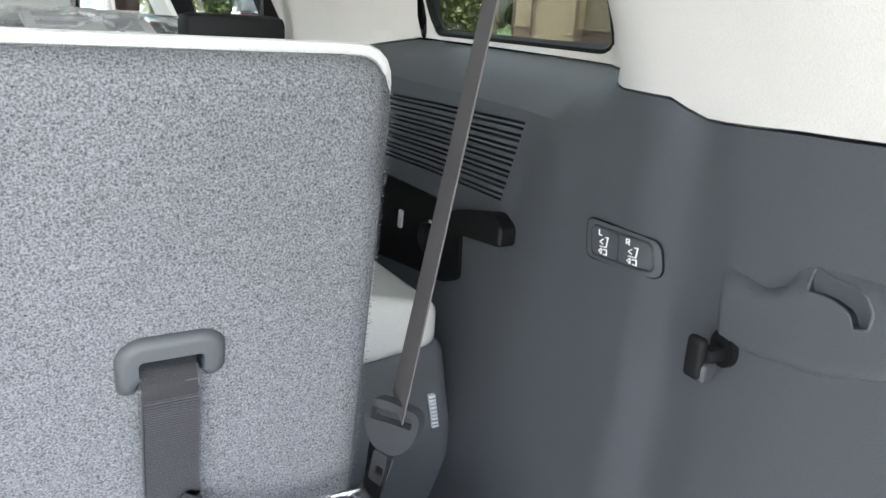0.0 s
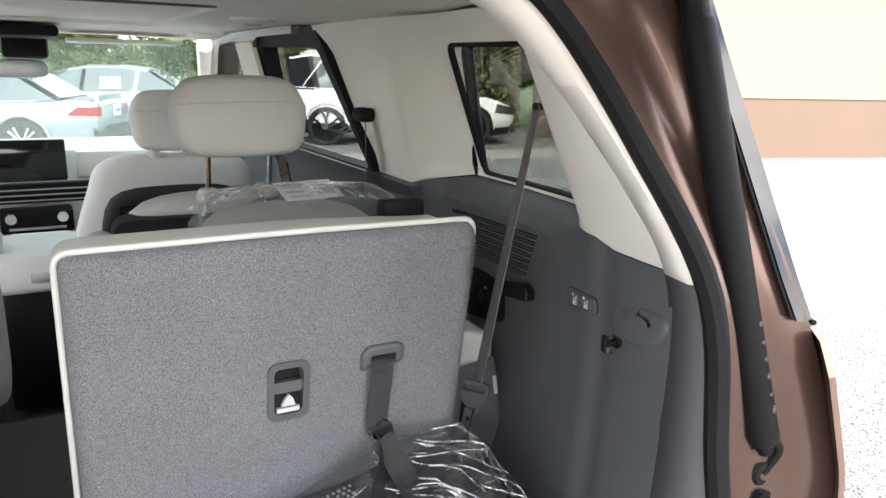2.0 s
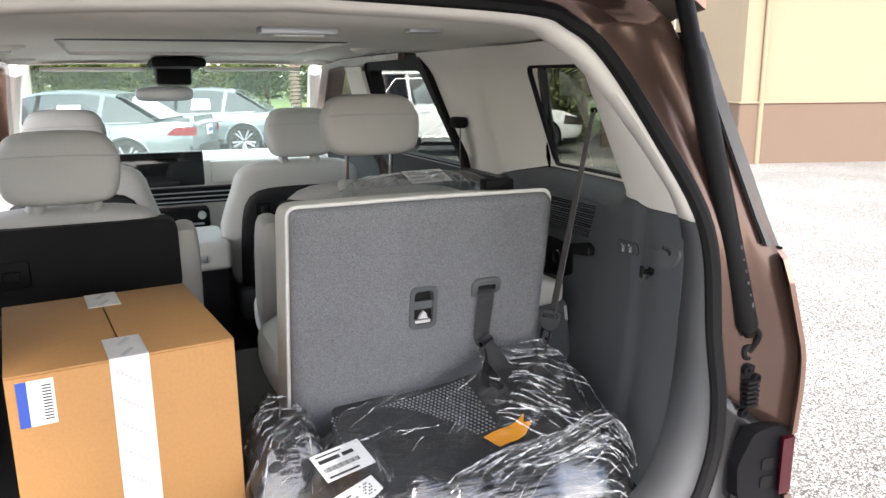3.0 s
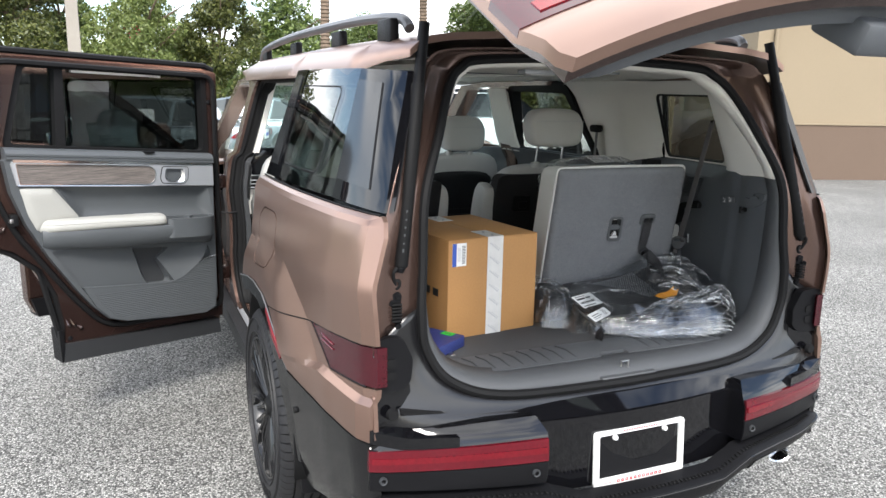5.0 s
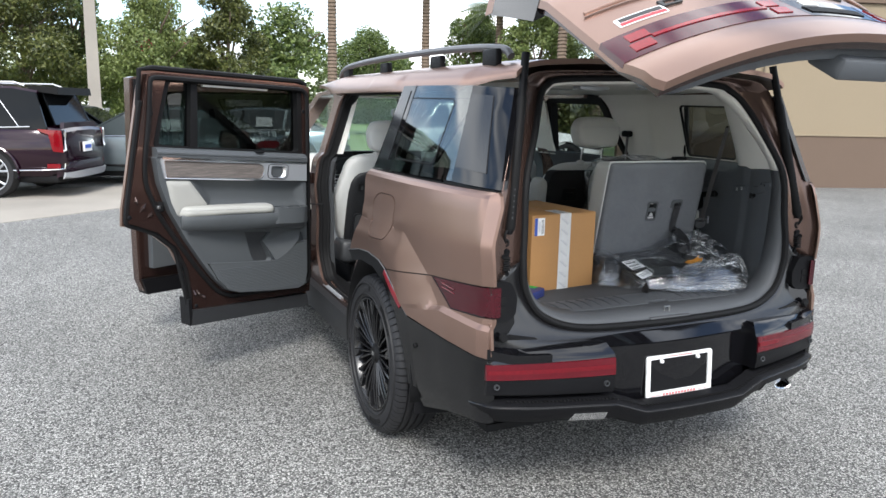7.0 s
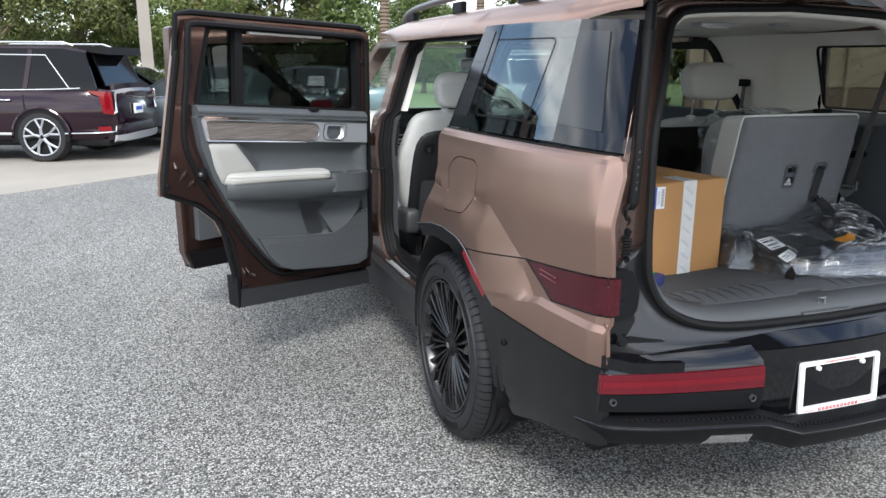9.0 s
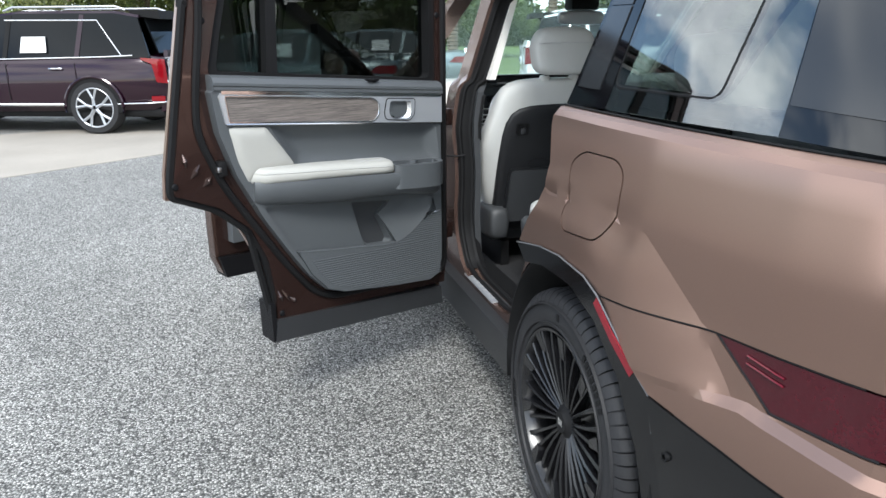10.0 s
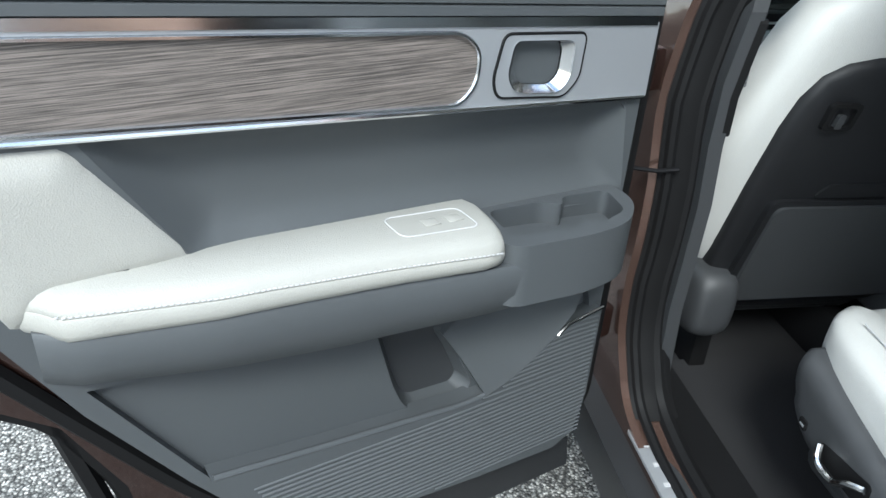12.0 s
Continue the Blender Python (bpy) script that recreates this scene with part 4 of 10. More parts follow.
# gate crease and narrow panel line
part("gate_crease", tube_bm([gate_at(-0.003)(u, 1.088) for u in np.linspace(-0.70, 0.70, 30)], 0.006, 8), M["bronze"], gate)
st = part("dealer_sticker", sheet_bm(rounded([(-0.655, 0.955), (-0.505, 0.955), (-0.505, 1.002), (-0.655, 1.002)], 0.005), (), gate_at(-0.003), 0.04, gate_at(0.0)), M["white"], gate, "white sticker with black and red bars")
part("sticker_bar", sheet_bm([(-0.645, 0.977), (-0.515, 0.977), (-0.515, 0.996), (-0.645, 0.996)], (), gate_at(-0.0045), 0.04, gate_at(-0.002)), M["ink"], gate)
part("sticker_bar", sheet_bm([(-0.65, 0.958), (-0.51, 0.958), (-0.51, 0.973), (-0.65, 0.973)], (), gate_at(-0.0045), 0.04, gate_at(-0.002)), M["red_ink"], gate)
# spoiler
rings = []
for u in np.linspace(-0.70, 0.70, 25):
    bow = 0.14 * (1 - (abs(u) / 0.735) ** 2.2)
    drop = 0.02 * (abs(u) / 0.7) ** 3
    rings.append([Vector((u, y - bow, z - drop)) - GH for y, z in ((0.34, 1.722), (0.22, 1.725), (0.075, 1.706), (0.065, 1.690), (0.07, 1.665), (0.19, 1.655), (0.30, 1.66))])
part("spoiler", loft_bm(rings), M["bronze"], gate, "roof spoiler, bronze over black", 40)
rings = []
for u in np.linspace(-0.695, 0.695, 25):
    bow = 0.14 * (1 - (abs(u) / 0.735) ** 2.2)
    drop = 0.02 * (abs(u) / 0.7) ** 3
    rings.append([Vector((u, y - bow, z - drop)) - GH for y, z in ((0.28, 1.662), (0.068, 1.672), (0.058, 1.690), (0.060, 1.662), (0.17, 1.640), (0.27, 1.625))])
part("spoiler_underside", loft_bm(rings), M["gloss_black"], gate, "", 40)
part("brake_light", sheet_bm([(-0.16, 1.674), (0.16, 1.674), (0.16, 1.69), (-0.16, 1.69)], (), lambda u, v: Vector((u, 0.052 - 0.14 * (1 - (abs(u) / 0.735) ** 2.2), v)) - GH, 0.05, (0, 0.015, 0)), M["lamp_dark"], gate)
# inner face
part("gate_frame", sheet_bm([(-0.715, 0.64), (0.715, 0.64), (0.72, 1.30), (0.665, 1.655), (-0.665, 1.655), (-0.72, 1.30)], [rounded([(-0.62, 1.31), (0.62, 1.31), (0.57, 1.60), (-0.57, 1.60)], 0.04)], gate_at(0.028), 0.06, gate_at(0.05)), M["bronze_in_shade"], gate, "painted bronze inner frame")
part("gate_lining", sheet_bm(rounded([(-0.66, 0.67), (0.66, 0.67), (0.675, 1.28), (-0.675, 1.28)], 0.05), (), gate_at(0.052), 0.06, gate_at(0.095)), M["dark_trim"], gate, "dark grey plastic tailgate lining")
part("gate_upper_lining", sheet_bm(rounded([(-0.675, 1.285), (0.675, 1.285), (0.62, 1.64), (-0.62, 1.64)], 0.03), [rounded([(-0.60, 1.32), (0.60, 1.32), (0.55, 1.59), (-0.55, 1.59)], 0.04)], gate_at(0.052), 0.06, gate_at(0.075)), M["dark_trim"], gate)
part("gate_latch_cover", box_bm(-0.11, gate_at(0.095)(0, 0.70).y - 0.01, 0.63 - GH.z, 0.11, gate_at(0.095)(0, 0.70).y + 0.055, 0.76 - GH.z, 0.012), M["dark_trim"], gate)
part("gate_pull", box_bm(0.2, gate_at(0.09)(0.3, 0.72).y, 0.68 - GH.z, 0.36, gate_at(0.09)(0.3, 0.72).y + 0.02, 0.74 - GH.z, 0.006), M["black_plastic"], gate)


# ---- car: doors standing open ----
def wood_material():
    m, n, l, b = nodes_of("grey_open_pore_wood")
    co, mp, t, w = n.new("ShaderNodeTexCoord"), n.new("ShaderNodeMapping"), n.new("ShaderNodeTexNoise"), n.new("ShaderNodeTexNoise")
    mp.inputs["Scale"].default_value = (1, 5, 520)
    t.inputs["Scale"].default_value, t.inputs["Detail"].default_value, t.inputs["Distortion"].default_value = 1.4, 8.0, 0.25
    mp2 = n.new("ShaderNodeMapping")
    mp2.inputs["Scale"].default_value = (1, 28, 2400)
    w.inputs["Scale"].default_value, w.inputs["Detail"].default_value = 1.0, 4.0
    ramp = n.new("ShaderNodeValToRGB")
    e = ramp.color_ramp.elements
    e[0].position, e[0].color = 0.41, (0.052, 0.046, 0.042, 1)
    e[1].position, e[1].color = 0.60, (0.215, 0.185, 0.168, 1)
    add = n.new("ShaderNodeMath")
    add.operation = "MULTIPLY_ADD"
    add.inputs[1].default_value, add.inputs[2].default_value = 0.45, 0.0
    a2 = n.new("ShaderNodeMath")
    a2.operation = "MULTIPLY_ADD"
    a2.inputs[1].default_value = 0.55
    l.new(co.outputs["Object"], mp.inputs["Vector"])
    l.new(co.outputs["Object"], mp2.inputs["Vector"])
    l.new(mp.outputs["Vector"], t.inputs["Vector"])
    l.new(mp2.outputs["Vector"], w.inputs["Vector"])
    l.new(w.outputs["Fac"], add.inputs[0])
    l.new(t.outputs["Fac"], a2.inputs[0])
    l.new(add.outputs[0], a2.inputs[2])
    l.new(a2.outputs[0], ramp.inputs["Fac"])
    l.new(ramp.outputs["Color"], b.inputs["Base Color"])
    b.inputs["Roughness"].default_value = 0.5
    bp = n.new("ShaderNodeBump")
    bp.inputs["Strength"].default_value, bp.inputs["Distance"].default_value = 0.4, 0.001
    l.new(a2.outputs[0], bp.inputs["Height"])
    l.new(bp.outputs["Normal"], b.inputs["Normal"])
    return m


M["wood"] = wood_material()
DOOR_OPEN = -66.5


def dw(w):
    """Door face: u runs from the hinge to the free edge, v up; w is the height towards the cabin."""
    return lambda u, v: (w, -u, v)


def dpart(name, outline, w, back, material, parent, holes=(), step=0.05, label="", sharp=32.0):
    return part(name, sheet_bm(outline, holes, dw(w), step, dw(back)), material, parent, label, sharp)


R_OUT = [(0.02, 0.315), (0.0, 0.60), (0.0, 1.655), (0.05, 1.668), (1.0, 1.700), (1.062, 1.690), (1.095, 1.52), (1.135, 1.32), (1.198, 1.00), (1.205, 0.915), (1.160, 0.905), (1.050, 0.862), (0.945, 0.772), (0.885, 0.65), (0.860, 0.50), (0.868, 0.345)]
R_WIN = [(0.085, 1.255), (0.085, 1.628), (0.93, 1.652), (0.985, 1.45), (1.015, 1.318)]
door = dpart("rear_door", R_OUT, -0.005, 0.018, M["bronze"], car, [rounded(R_WIN, 0.03)], 0.06, "open bronze rear door with grey and white lining")
door.matrix_basis = Matrix.Translation((-0.945, 2.390, 0)) @ Matrix.Rotation(radians(DOOR_OPEN), 4, "Z") @ Matrix.Diagonal((1, 0.96, 1, 1))
inner = [(0.03, 0.40), (0.012, 0.60), (0.012, 1.640), (0.05, 1.652), (0.995, 1.684), (1.048, 1.675), (1.08, 1.52), (1.12, 1.32), (1.183, 1.00), (1.190, 0.935), (1.148, 0.920), (1.035, 0.873), (0.927, 0.782), (0.868, 0.658), (0.846, 0.51), (0.852, 0.425)]
R_WIN2 = [(0.065, 1.24), (0.065, 1.642), (0.945, 1.668), (1.005, 1.45), (1.04, 1.31)]
dpart("door_inner_shell", inner, 0.072, 0.02, M["bronze_in_shade"], door, [rounded(R_WIN2, 0.03)], 0.05, "glossy bronze painted door shell")


def edge_tube(pts, w, r, name, material, close=True, n=6):
    p = [dw(w)(u, v) for u, v in pts]
    return part(name, tube_bm(p + (p[:1] if close else []), r, n, cap=not close, up=(1, 0, 0)), material, door)


# weather strips
strip = rounded([(0.035, 0.455), (0.035, 1.625), (0.99, 1.660), (1.035, 1.655), (1.055, 1.45), (1.085, 1.27), (1.095, 1.13), (1.02, 0.95), (0.91, 0.79), (0.80, 0.63), (0.69, 0.50), (0.60, 0.462)], 0.06)
edge_tube(dense(strip, 0.05), 0.078, 0.013, "door_seal", M["rubber"])
edge_tube(dense(rounded([(1.085, 1.55), (1.192, 0.99), (1.198, 0.928), (1.153, 0.913), (1.042, 0.867), (0.934, 0.777), (0.874, 0.655), (0.851, 0.507), (0.855, 0.40)], 0.03), 0.04)[:-1], 0.048, 0.014, "arch_seal", M["rubber"], False)
edge_tube([(0.005, 1.655), (0.05, 1.676), (1.0, 1.708), (1.07, 1.697), (1.09, 1.52)], 0.03, 0.014, "roof_edge_seal", M["rubber"], False)
# window
dpart("window_frame", rounded(R_WIN2, 0.03), 0.060, -0.008, M["rubber"], door, [rounded([(0.092, 1.262), (0.092, 1.618), (0.922, 1.642), (0.975, 1.45), (1.003, 1.322)], 0.025)], 0.08)
dpart("window_glass", [(0.08, 1.25), (0.08, 1.63), (0.935, 1.655), (0.99, 1.45), (1.02, 1.315)], 0.012, 0.016, M["glass_left"], door, (), 0.2, "tinted door window")
dpart("window_divider", [(0.772, 1.28), (0.758, 1.645), (0.795, 1.647), (0.815, 1.29)], 0.055, -0.008, M["rubber"], door, (), 0.1)
dpart("shade_bar", [(0.30, 1.612), (0.30, 1.622), (0.72, 1.634), (0.72, 1.624)], 0.05, 0.03, M["white"], door, (), 0.1)
# lower cladding strip
dpart("door_cladding", [(0.05, 0.312), (0.06, 0.388), (0.856, 0.428), (0.868, 0.342)], 0.085, -0.02, M["cladding"], door, (), 0.08, "matte charcoal lower cladding")
dpart("clad_end", [(0.858, 0.345), (0.862, 0.49), (0.880, 0.49), (0.876, 0.340)], 0.08, -0.018, M["black_plastic"], door)

# lining
def trim_lo(u):
    return 1.088 + 0.070 * u


def trim_hi(u):
    return 1.191 + 0.066 * u


PANEL = [(0.085, 0.53), (0.085, 1.200), (1.035, 1.275), (1.052, 1.260), (1.035, 1.13), (0.985, 0.985), (0.90, 0.83), (0.80, 0.68), (0.73, 0.585), (0.66, 0.515), (0.58, 0.488), (0.33, 0.460), (0.16, 0.448), (0.11, 0.465)]
POCKET = [(0.893, 0.862), (0.13, 0.795), (0.11, 0.73), (0.19, 0.705), (0.30, 0.635), (0.40, 0.625), (0.762, 0.655), (0.785, 0.690)]
UPPER = [(0.862, 1.152), (0.115, 1.090), (0.088, 0.93), (0.40, 0.955), (0.70, 0.978), (0.755, 0.990)]
dpart("door_lining", PANEL, 0.123, 0.07, M["door_trim"], door, [POCKET, rounded(UPPER, 0.03)], 0.05, "dark grey moulded door lining")


def recess_at(u, v):
    d = float(away(np.array([(u, v)]), UPPER)[0])
    return (0.124 - 0.034 * math.sin(min(1.0, d / 0.06) * math.pi / 2), -u, v)


part("upper_recess", sheet_bm(UPPER, (), recess_at, 0.015, dw(0.075)), M["door_trim"], door, "", 60)
# soft top pad with two grooves
pad = []
for u in np.linspace(0.08, 1.045, 20):
    s = trim_hi(u) + 0.010
    pad.append([(w, -u, s + dv) for w, dv in ((0.06, 0.044), (0.10, 0.046), (0.122, 0.038), (0.132, 0.022), (0.132, 0.013), (0.127, 0.011), (0.132, 0.009), (0.132, -0.001), (0.122, -0.004), (0.06, -0.004))])
part("top_pad", loft_bm(pad), M["door_trim"], door, "soft grey top pad", 25)
part("window_hook", box_bm(0.095, -0.44, 1.268, 0.135, -0.39, 1.276, 0.003), M["black_plastic"], door)
# silver trim, wood inlay, handle
INLAY = rounded([(0.420, trim_lo(0.42) + 0.006), (0.396, trim_lo(0.40) + 0.030), (0.393, trim_hi(0.39) - 0.030), (0.420, trim_hi(0.42) - 0.010), (1.010, trim_hi(1.01) - 0.010), (1.000, trim_lo(1.0) + 0.006)], [0.02, 0.02, 0.02, 0.02, 0.004, 0.004])
BEZ = rounded([(0.358, 1.2025), (0.222, 1.1935), (0.226, 1.1355), (0.250, 1.1135), (0.363, 1.1255), (0.371, 1.1485)], 0.012)
OPENING = rounded([(0.342, 1.1935), (0.243, 1.1865), (0.246, 1.1365), (0.264, 1.1215), (0.336, 1.1295), (0.350, 1.1505)], 0.012)
HOLLOW = rounded([(0.330, 1.1865), (0.256, 1.1805), (0.258, 1.1425), (0.274, 1.1305), (0.322, 1.1365), (0.335, 1.1525)], 0.010)
dpart("trim_strip", [(0.085, trim_lo(0.085)), (0.085, trim_hi(0.085)), (1.022, trim_hi(1.022)), (1.030, trim_hi(1.03) - 0.012), (1.012, trim_lo(1.012))], 0.131, 0.11, M["silver_trim"], door, [INLAY, OPENING], 0.06, "satin silver trim")
dpart("wood_inlay", INLAY, 0.129, 0.112, M["wood"], door, (), 0.08, "grey open-pore wood inlay")
part("inlay_rim", tube_bm([dw(0.132)(u, v) for u, v in INLAY + INLAY[:1]], 0.0028, 6, cap=False, up=(1, 0, 0)), M["chrome"], door, "bright chrome edge")
part("trim_line", tube_bm([(0.127, -u, trim_hi(u) + 0.002) for u in np.linspace(0.09, 1.02, 12)], 0.0, flat=(0.006, 0.0055)), M["chrome"], door, "bright chrome edge")
part("trim_line", tube_bm([(0.131, -u, trim_lo(u) - 0.001) for u in np.linspace(0.09, 1.01, 12)], 0.0028, 6), M["chrome"], door)
dpart("handle_bezel", BEZ, 0.1335, 0.12, M["silver_trim"], door, [OPENING], 0.05, "satin silver handle plate")
part("handle_funnel", loft_bm([[dw(0.137)(*p) for p in OPENING], [dw(0.126)(*p) for p in HOLLOW]], True, False), M["chrome"], door, "satin chrome handle ring")
part("handle_hollow", loft_bm([[dw(0.126)(*p) for p in HOLLOW], [dw(0.090)(*p) for p in HOLLOW]], True, False), M["rubber"], door)
dpart("hollow_back", HOLLOW, 0.091, 0.085, M["rubber"], door)
part("bezel_gap", tube_bm([dw(0.132)(u, v) for u, v in BEZ + BEZ[:1]], 0.0022, 6, cap=False, up=(1, 0, 0)), M["rubber"], door)
dpart("pull_lever", rounded([(0.262, 1.1385), (0.275, 1.1365), (0.272, 1.1785), (0.260, 1.1765)], 0.004), 0.112, 0.10, M["silver_trim"], door)
# white upholstery and arm pad
WHITE = [(1.012, trim_lo(1.012) - 0.004), (0.862, trim_lo(0.862) - 0.004), (0.766, 1.019), (0.748, 0.985), (0.90, 0.975), (0.948, 0.945), (0.985, 1.03)]


def white_at(u, v):
    d = float(away(np.array([(u, v)]), WHITE)[0])
    return (0.118 + 0.016 * math.sin(min(1.0, d / 0.035) * math.pi / 2), -u, v)


part("upholstery", sheet_bm(rounded(WHITE, 0.012), (), white_at, 0.014, dw(0.10)), M["leather_dimmed"], door, "pale stitched upholstery", 60)


def arm_loft(name, sec, us, mm, label="", par=None):
    rings = []
    for u in us:
        rings.append([(w, -u, v) for w, v in sec(u)])
    return part(name, loft_bm(rings), mm, par or door, label, 50)


def arm_top(u):
    return interp(u, [0.13, 0.40, 0.70, 0.93], [0.958, 0.984, 0.998, 1.003])


def arm_out(u):
    return interp(u, [0.10, 0.13, 0.16, 0.22, 0.30, 0.42, 0.55, 0.75, 0.90, 0.95], [0.135, 0.185, 0.213, 0.230, 0.233, 0.226, 0.208, 0.190, 0.160, 0.128])


def pad_sec(u):
    t, o = arm_top(u), arm_out(u) + 0.004
    e = interp(u, [0.383, 0.388, 0.398, 0.42, 0.90, 0.945], [0.60, 0.80, 0.93, 1.0, 1.0, 0.5])
    o2 = 0.105 + (o - 0.105) * e
    dip = 0.004 * (1 - e)
    h = interp(u, [0.38, 0.93], [0.042, 0.052])
    return [(0.10, t - 0.004), (0.13, t + 0.003 - dip), (o2 - 0.045, t + 0.003 - dip), (o2 - 0.024, t + 0.001 - dip), (o2 - 0.011, t - 0.004), (o2 - 0.004, t - 0.010), (o2 - 0.0005, t - 0.0185), (o2 - 0.0014, t - 0.0200), (o2, t - 0.0215), (o2 - 0.0005, t - h + 0.012), (o2 - 0.004, t - h + 0.004), (o2 - 0.012, t - h), (0.10, t - h)]


arm_loft("arm_pad", pad_sec, np.concatenate([[0.383, 0.386, 0.390, 0.398, 0.41], np.linspace(0.43, 0.90, 14), [0.92, 0.935, 0.945]]), M["leather_dimmed"], "pale stitched armrest pad")
stitch_bm = bmesh.new()
for u in np.arange(0.41, 0.91, 0.0062):
    o_, t_ = arm_out(u) + 0.004, arm_top(u)
    merge(stitch_bm, box_bm(o_ - 0.0015, -u - 0.0019, t_ - 0.0174, o_ + 0.0006, -u + 0.0019, t_ - 0.0164))
part("arm_stitching", stitch_bm, M["grey_ink"], door)


def body_sec(u):
    t, o = arm_top(u) - 0.044, arm_out(u) - 0.002
    b = interp(u, [0.10, 0.25, 0.33, 0.42, 0.60, 0.90], [0.815, 0.836, 0.848, 0.850, 0.850, 0.872])
    return [(0.10, t), (o - 0.004, t), (o, t - 0.006), (o - 0.003, (t + b) / 2), (o - 0.018, b + 0.014), (o - 0.04, b), (0.10, b - 0.004)]


arm_loft("arm_body", body_sec, np.linspace(0.10, 0.93, 26), M["door_trim"], "grey armrest body")
# cup holder block
CUP = rounded([(0.098, 0.10), (0.395, 0.10), (0.392, 0.226), (0.25, 0.234), (0.17, 0.222), (0.108, 0.17)], 0.035)
CUPH = rounded([(0.125, 0.125), (0.215, 0.122), (0.232, 0.148), (0.255, 0.125), (0.355, 0.125), (0.368, 0.200), (0.255, 0.210), (0.235, 0.188), (0.215, 0.210), (0.150, 0.190)], 0.018)
part("cup_holder", sheet_bm(CUP, [CUPH], lambda u, v: (v, -u, 0.945 + 0.055 * u), 0.03, (0, 0, -0.09)), M["door_trim"], door, "grey twin cup holder")
part("cup_floor", sheet_bm(CUP, (), lambda u, v: (v * 0.96 + 0.005, -u, 0.885 + 0.06 * u), 0.08, (0, 0, -0.01)), M["dark_trim"], door)
SWP = rounded([(0.415, 0.135), (0.525, 0.130), (0.525, 0.182), (0.415, 0.190)], 0.014)
part("switch_seam", tube_bm([(v, -u, arm_top(u) + 0.003) for u, v in SWP + SWP[:1]], 0.0009, 5, cap=False), M["grey_ink"], door)
for u0 in (0.435, 0.470):
    part("switch_mark", box_bm(0.150, -u0 - 0.012, arm_top(u0) + 0.003, 0.168, -u0 + 0.010, arm_top(u0) + 0.0042, 0.001), M["leather_dimmed"], door)
# map pocket: recessed panel with an open well, a light-catching flap and the proud grille panel below
WELL = rounded([(0.535, 0.865), (0.488, 0.700), (0.472, 0.662), (0.452, 0.640), (0.352, 0.634), (0.340, 0.652), (0.374, 0.720), (0.403, 0.765), (0.345, 0.80), (0.345, 0.850)], 0.014)
dpart("pocket_panel", [(0.905, 0.885), (0.10, 0.820), (0.10, 0.700), (0.19, 0.690), (0.29, 0.610), (0.40, 0.600), (0.755, 0.635), (0.79, 0.680)], 0.1085, 0.085, M["door_trim"], door, [WELL], 0.05)
deep = [((u - 0.43) * 0.82 + 0.425, (v - 0.70) * 0.9 + 0.70) for u, v in WELL]
part("pocket_well", loft_bm([[dw(0.108)(*p) for p in WELL], [dw(0.076)(*p) for p in deep]], True, False), M["door_trim"], door, "grey pocket well", 50)
# Darker back sheet paints in the shade inside the pocket well.
dpart("well_back_shade", deep, 0.0765, 0.074, M["trim_black"], door, (), 0.06)


def lip_v(u):
    return interp(u, [0.10, 0.163, 0.187, 0.228, 0.280, 0.335, 0.38, 0.506, 0.61, 0.77], [0.775, 0.748, 0.724, 0.692, 0.660, 0.643, 0.641, 0.654, 0.664, 0.682])


part("pocket_flap", sheet_bm([(0.403, 0.765), (0.345, 0.805), (0.20, 0.815), (0.135, 0.800), (0.163, 0.752), (0.187, 0.727), (0.228, 0.695), (0.280, 0.663), (0.334, 0.647), (0.374, 0.720)], (), lambda u, v: (0.141 - 0.034 * min(1.0, max(0.0, v - lip_v(u)) / 0.13), -u, v), 0.02, (-0.012, 0, 0)), M["door_trim"], door, "", 50)
LOWER = [(0.776, 0.683), (0.61, 0.664), (0.506, 0.654), (0.380, 0.641), (0.335, 0.643), (0.280, 0.660), (0.228, 0.692), (0.187, 0.724), (0.098, 0.738), (0.098, 0.56), (0.115, 0.475), (0.16, 0.455), (0.33, 0.467), (0.58, 0.495), (0.66, 0.522), (0.725, 0.59)]
dpart("speaker_grille", LOWER, 0.139, 0.10, M["door_trim"], door, (), 0.05, "ribbed grey speaker grille")
part("pocket_lip", tube_bm([dw(0.136)(u, lip_v(u) + 0.001) for u in np.linspace(0.190, 0.772, 30)], 0.0045, 8, up=(1, 0, 0)), M["door_trim"], door)
for k in range(29):
    v = 0.478 + 0.0088 * k
    u1 = interp(v, [0.467, 0.495, 0.522, 0.59, 0.65], [0.33, 0.56, 0.64, 0.70, 0.735])
    if v > 0.634:
        u1 = interp(v, [0.634, 0.645, 0.685, 0.73], [0.35, 0.30, 0.235, 0.17])
    part("grille_rib", tube_bm([dw(0.1393)(0.104, v), dw(0.1393)((0.104 + u1) / 2, v + 0.003), dw(0.1393)(u1, v + 0.02 * (u1 - 0.1))], 0.0019, 4, up=(1, 0, 0)), M["door_trim"], door)
part("lower_trim_line", tube_bm([dw(0.141)(0.098, 0.742), dw(0.142)(0.176, 0.732), dw(0.142)(0.196, 0.716)], 0.0028, 6, up=(1, 0, 0)), M["chrome"], door)
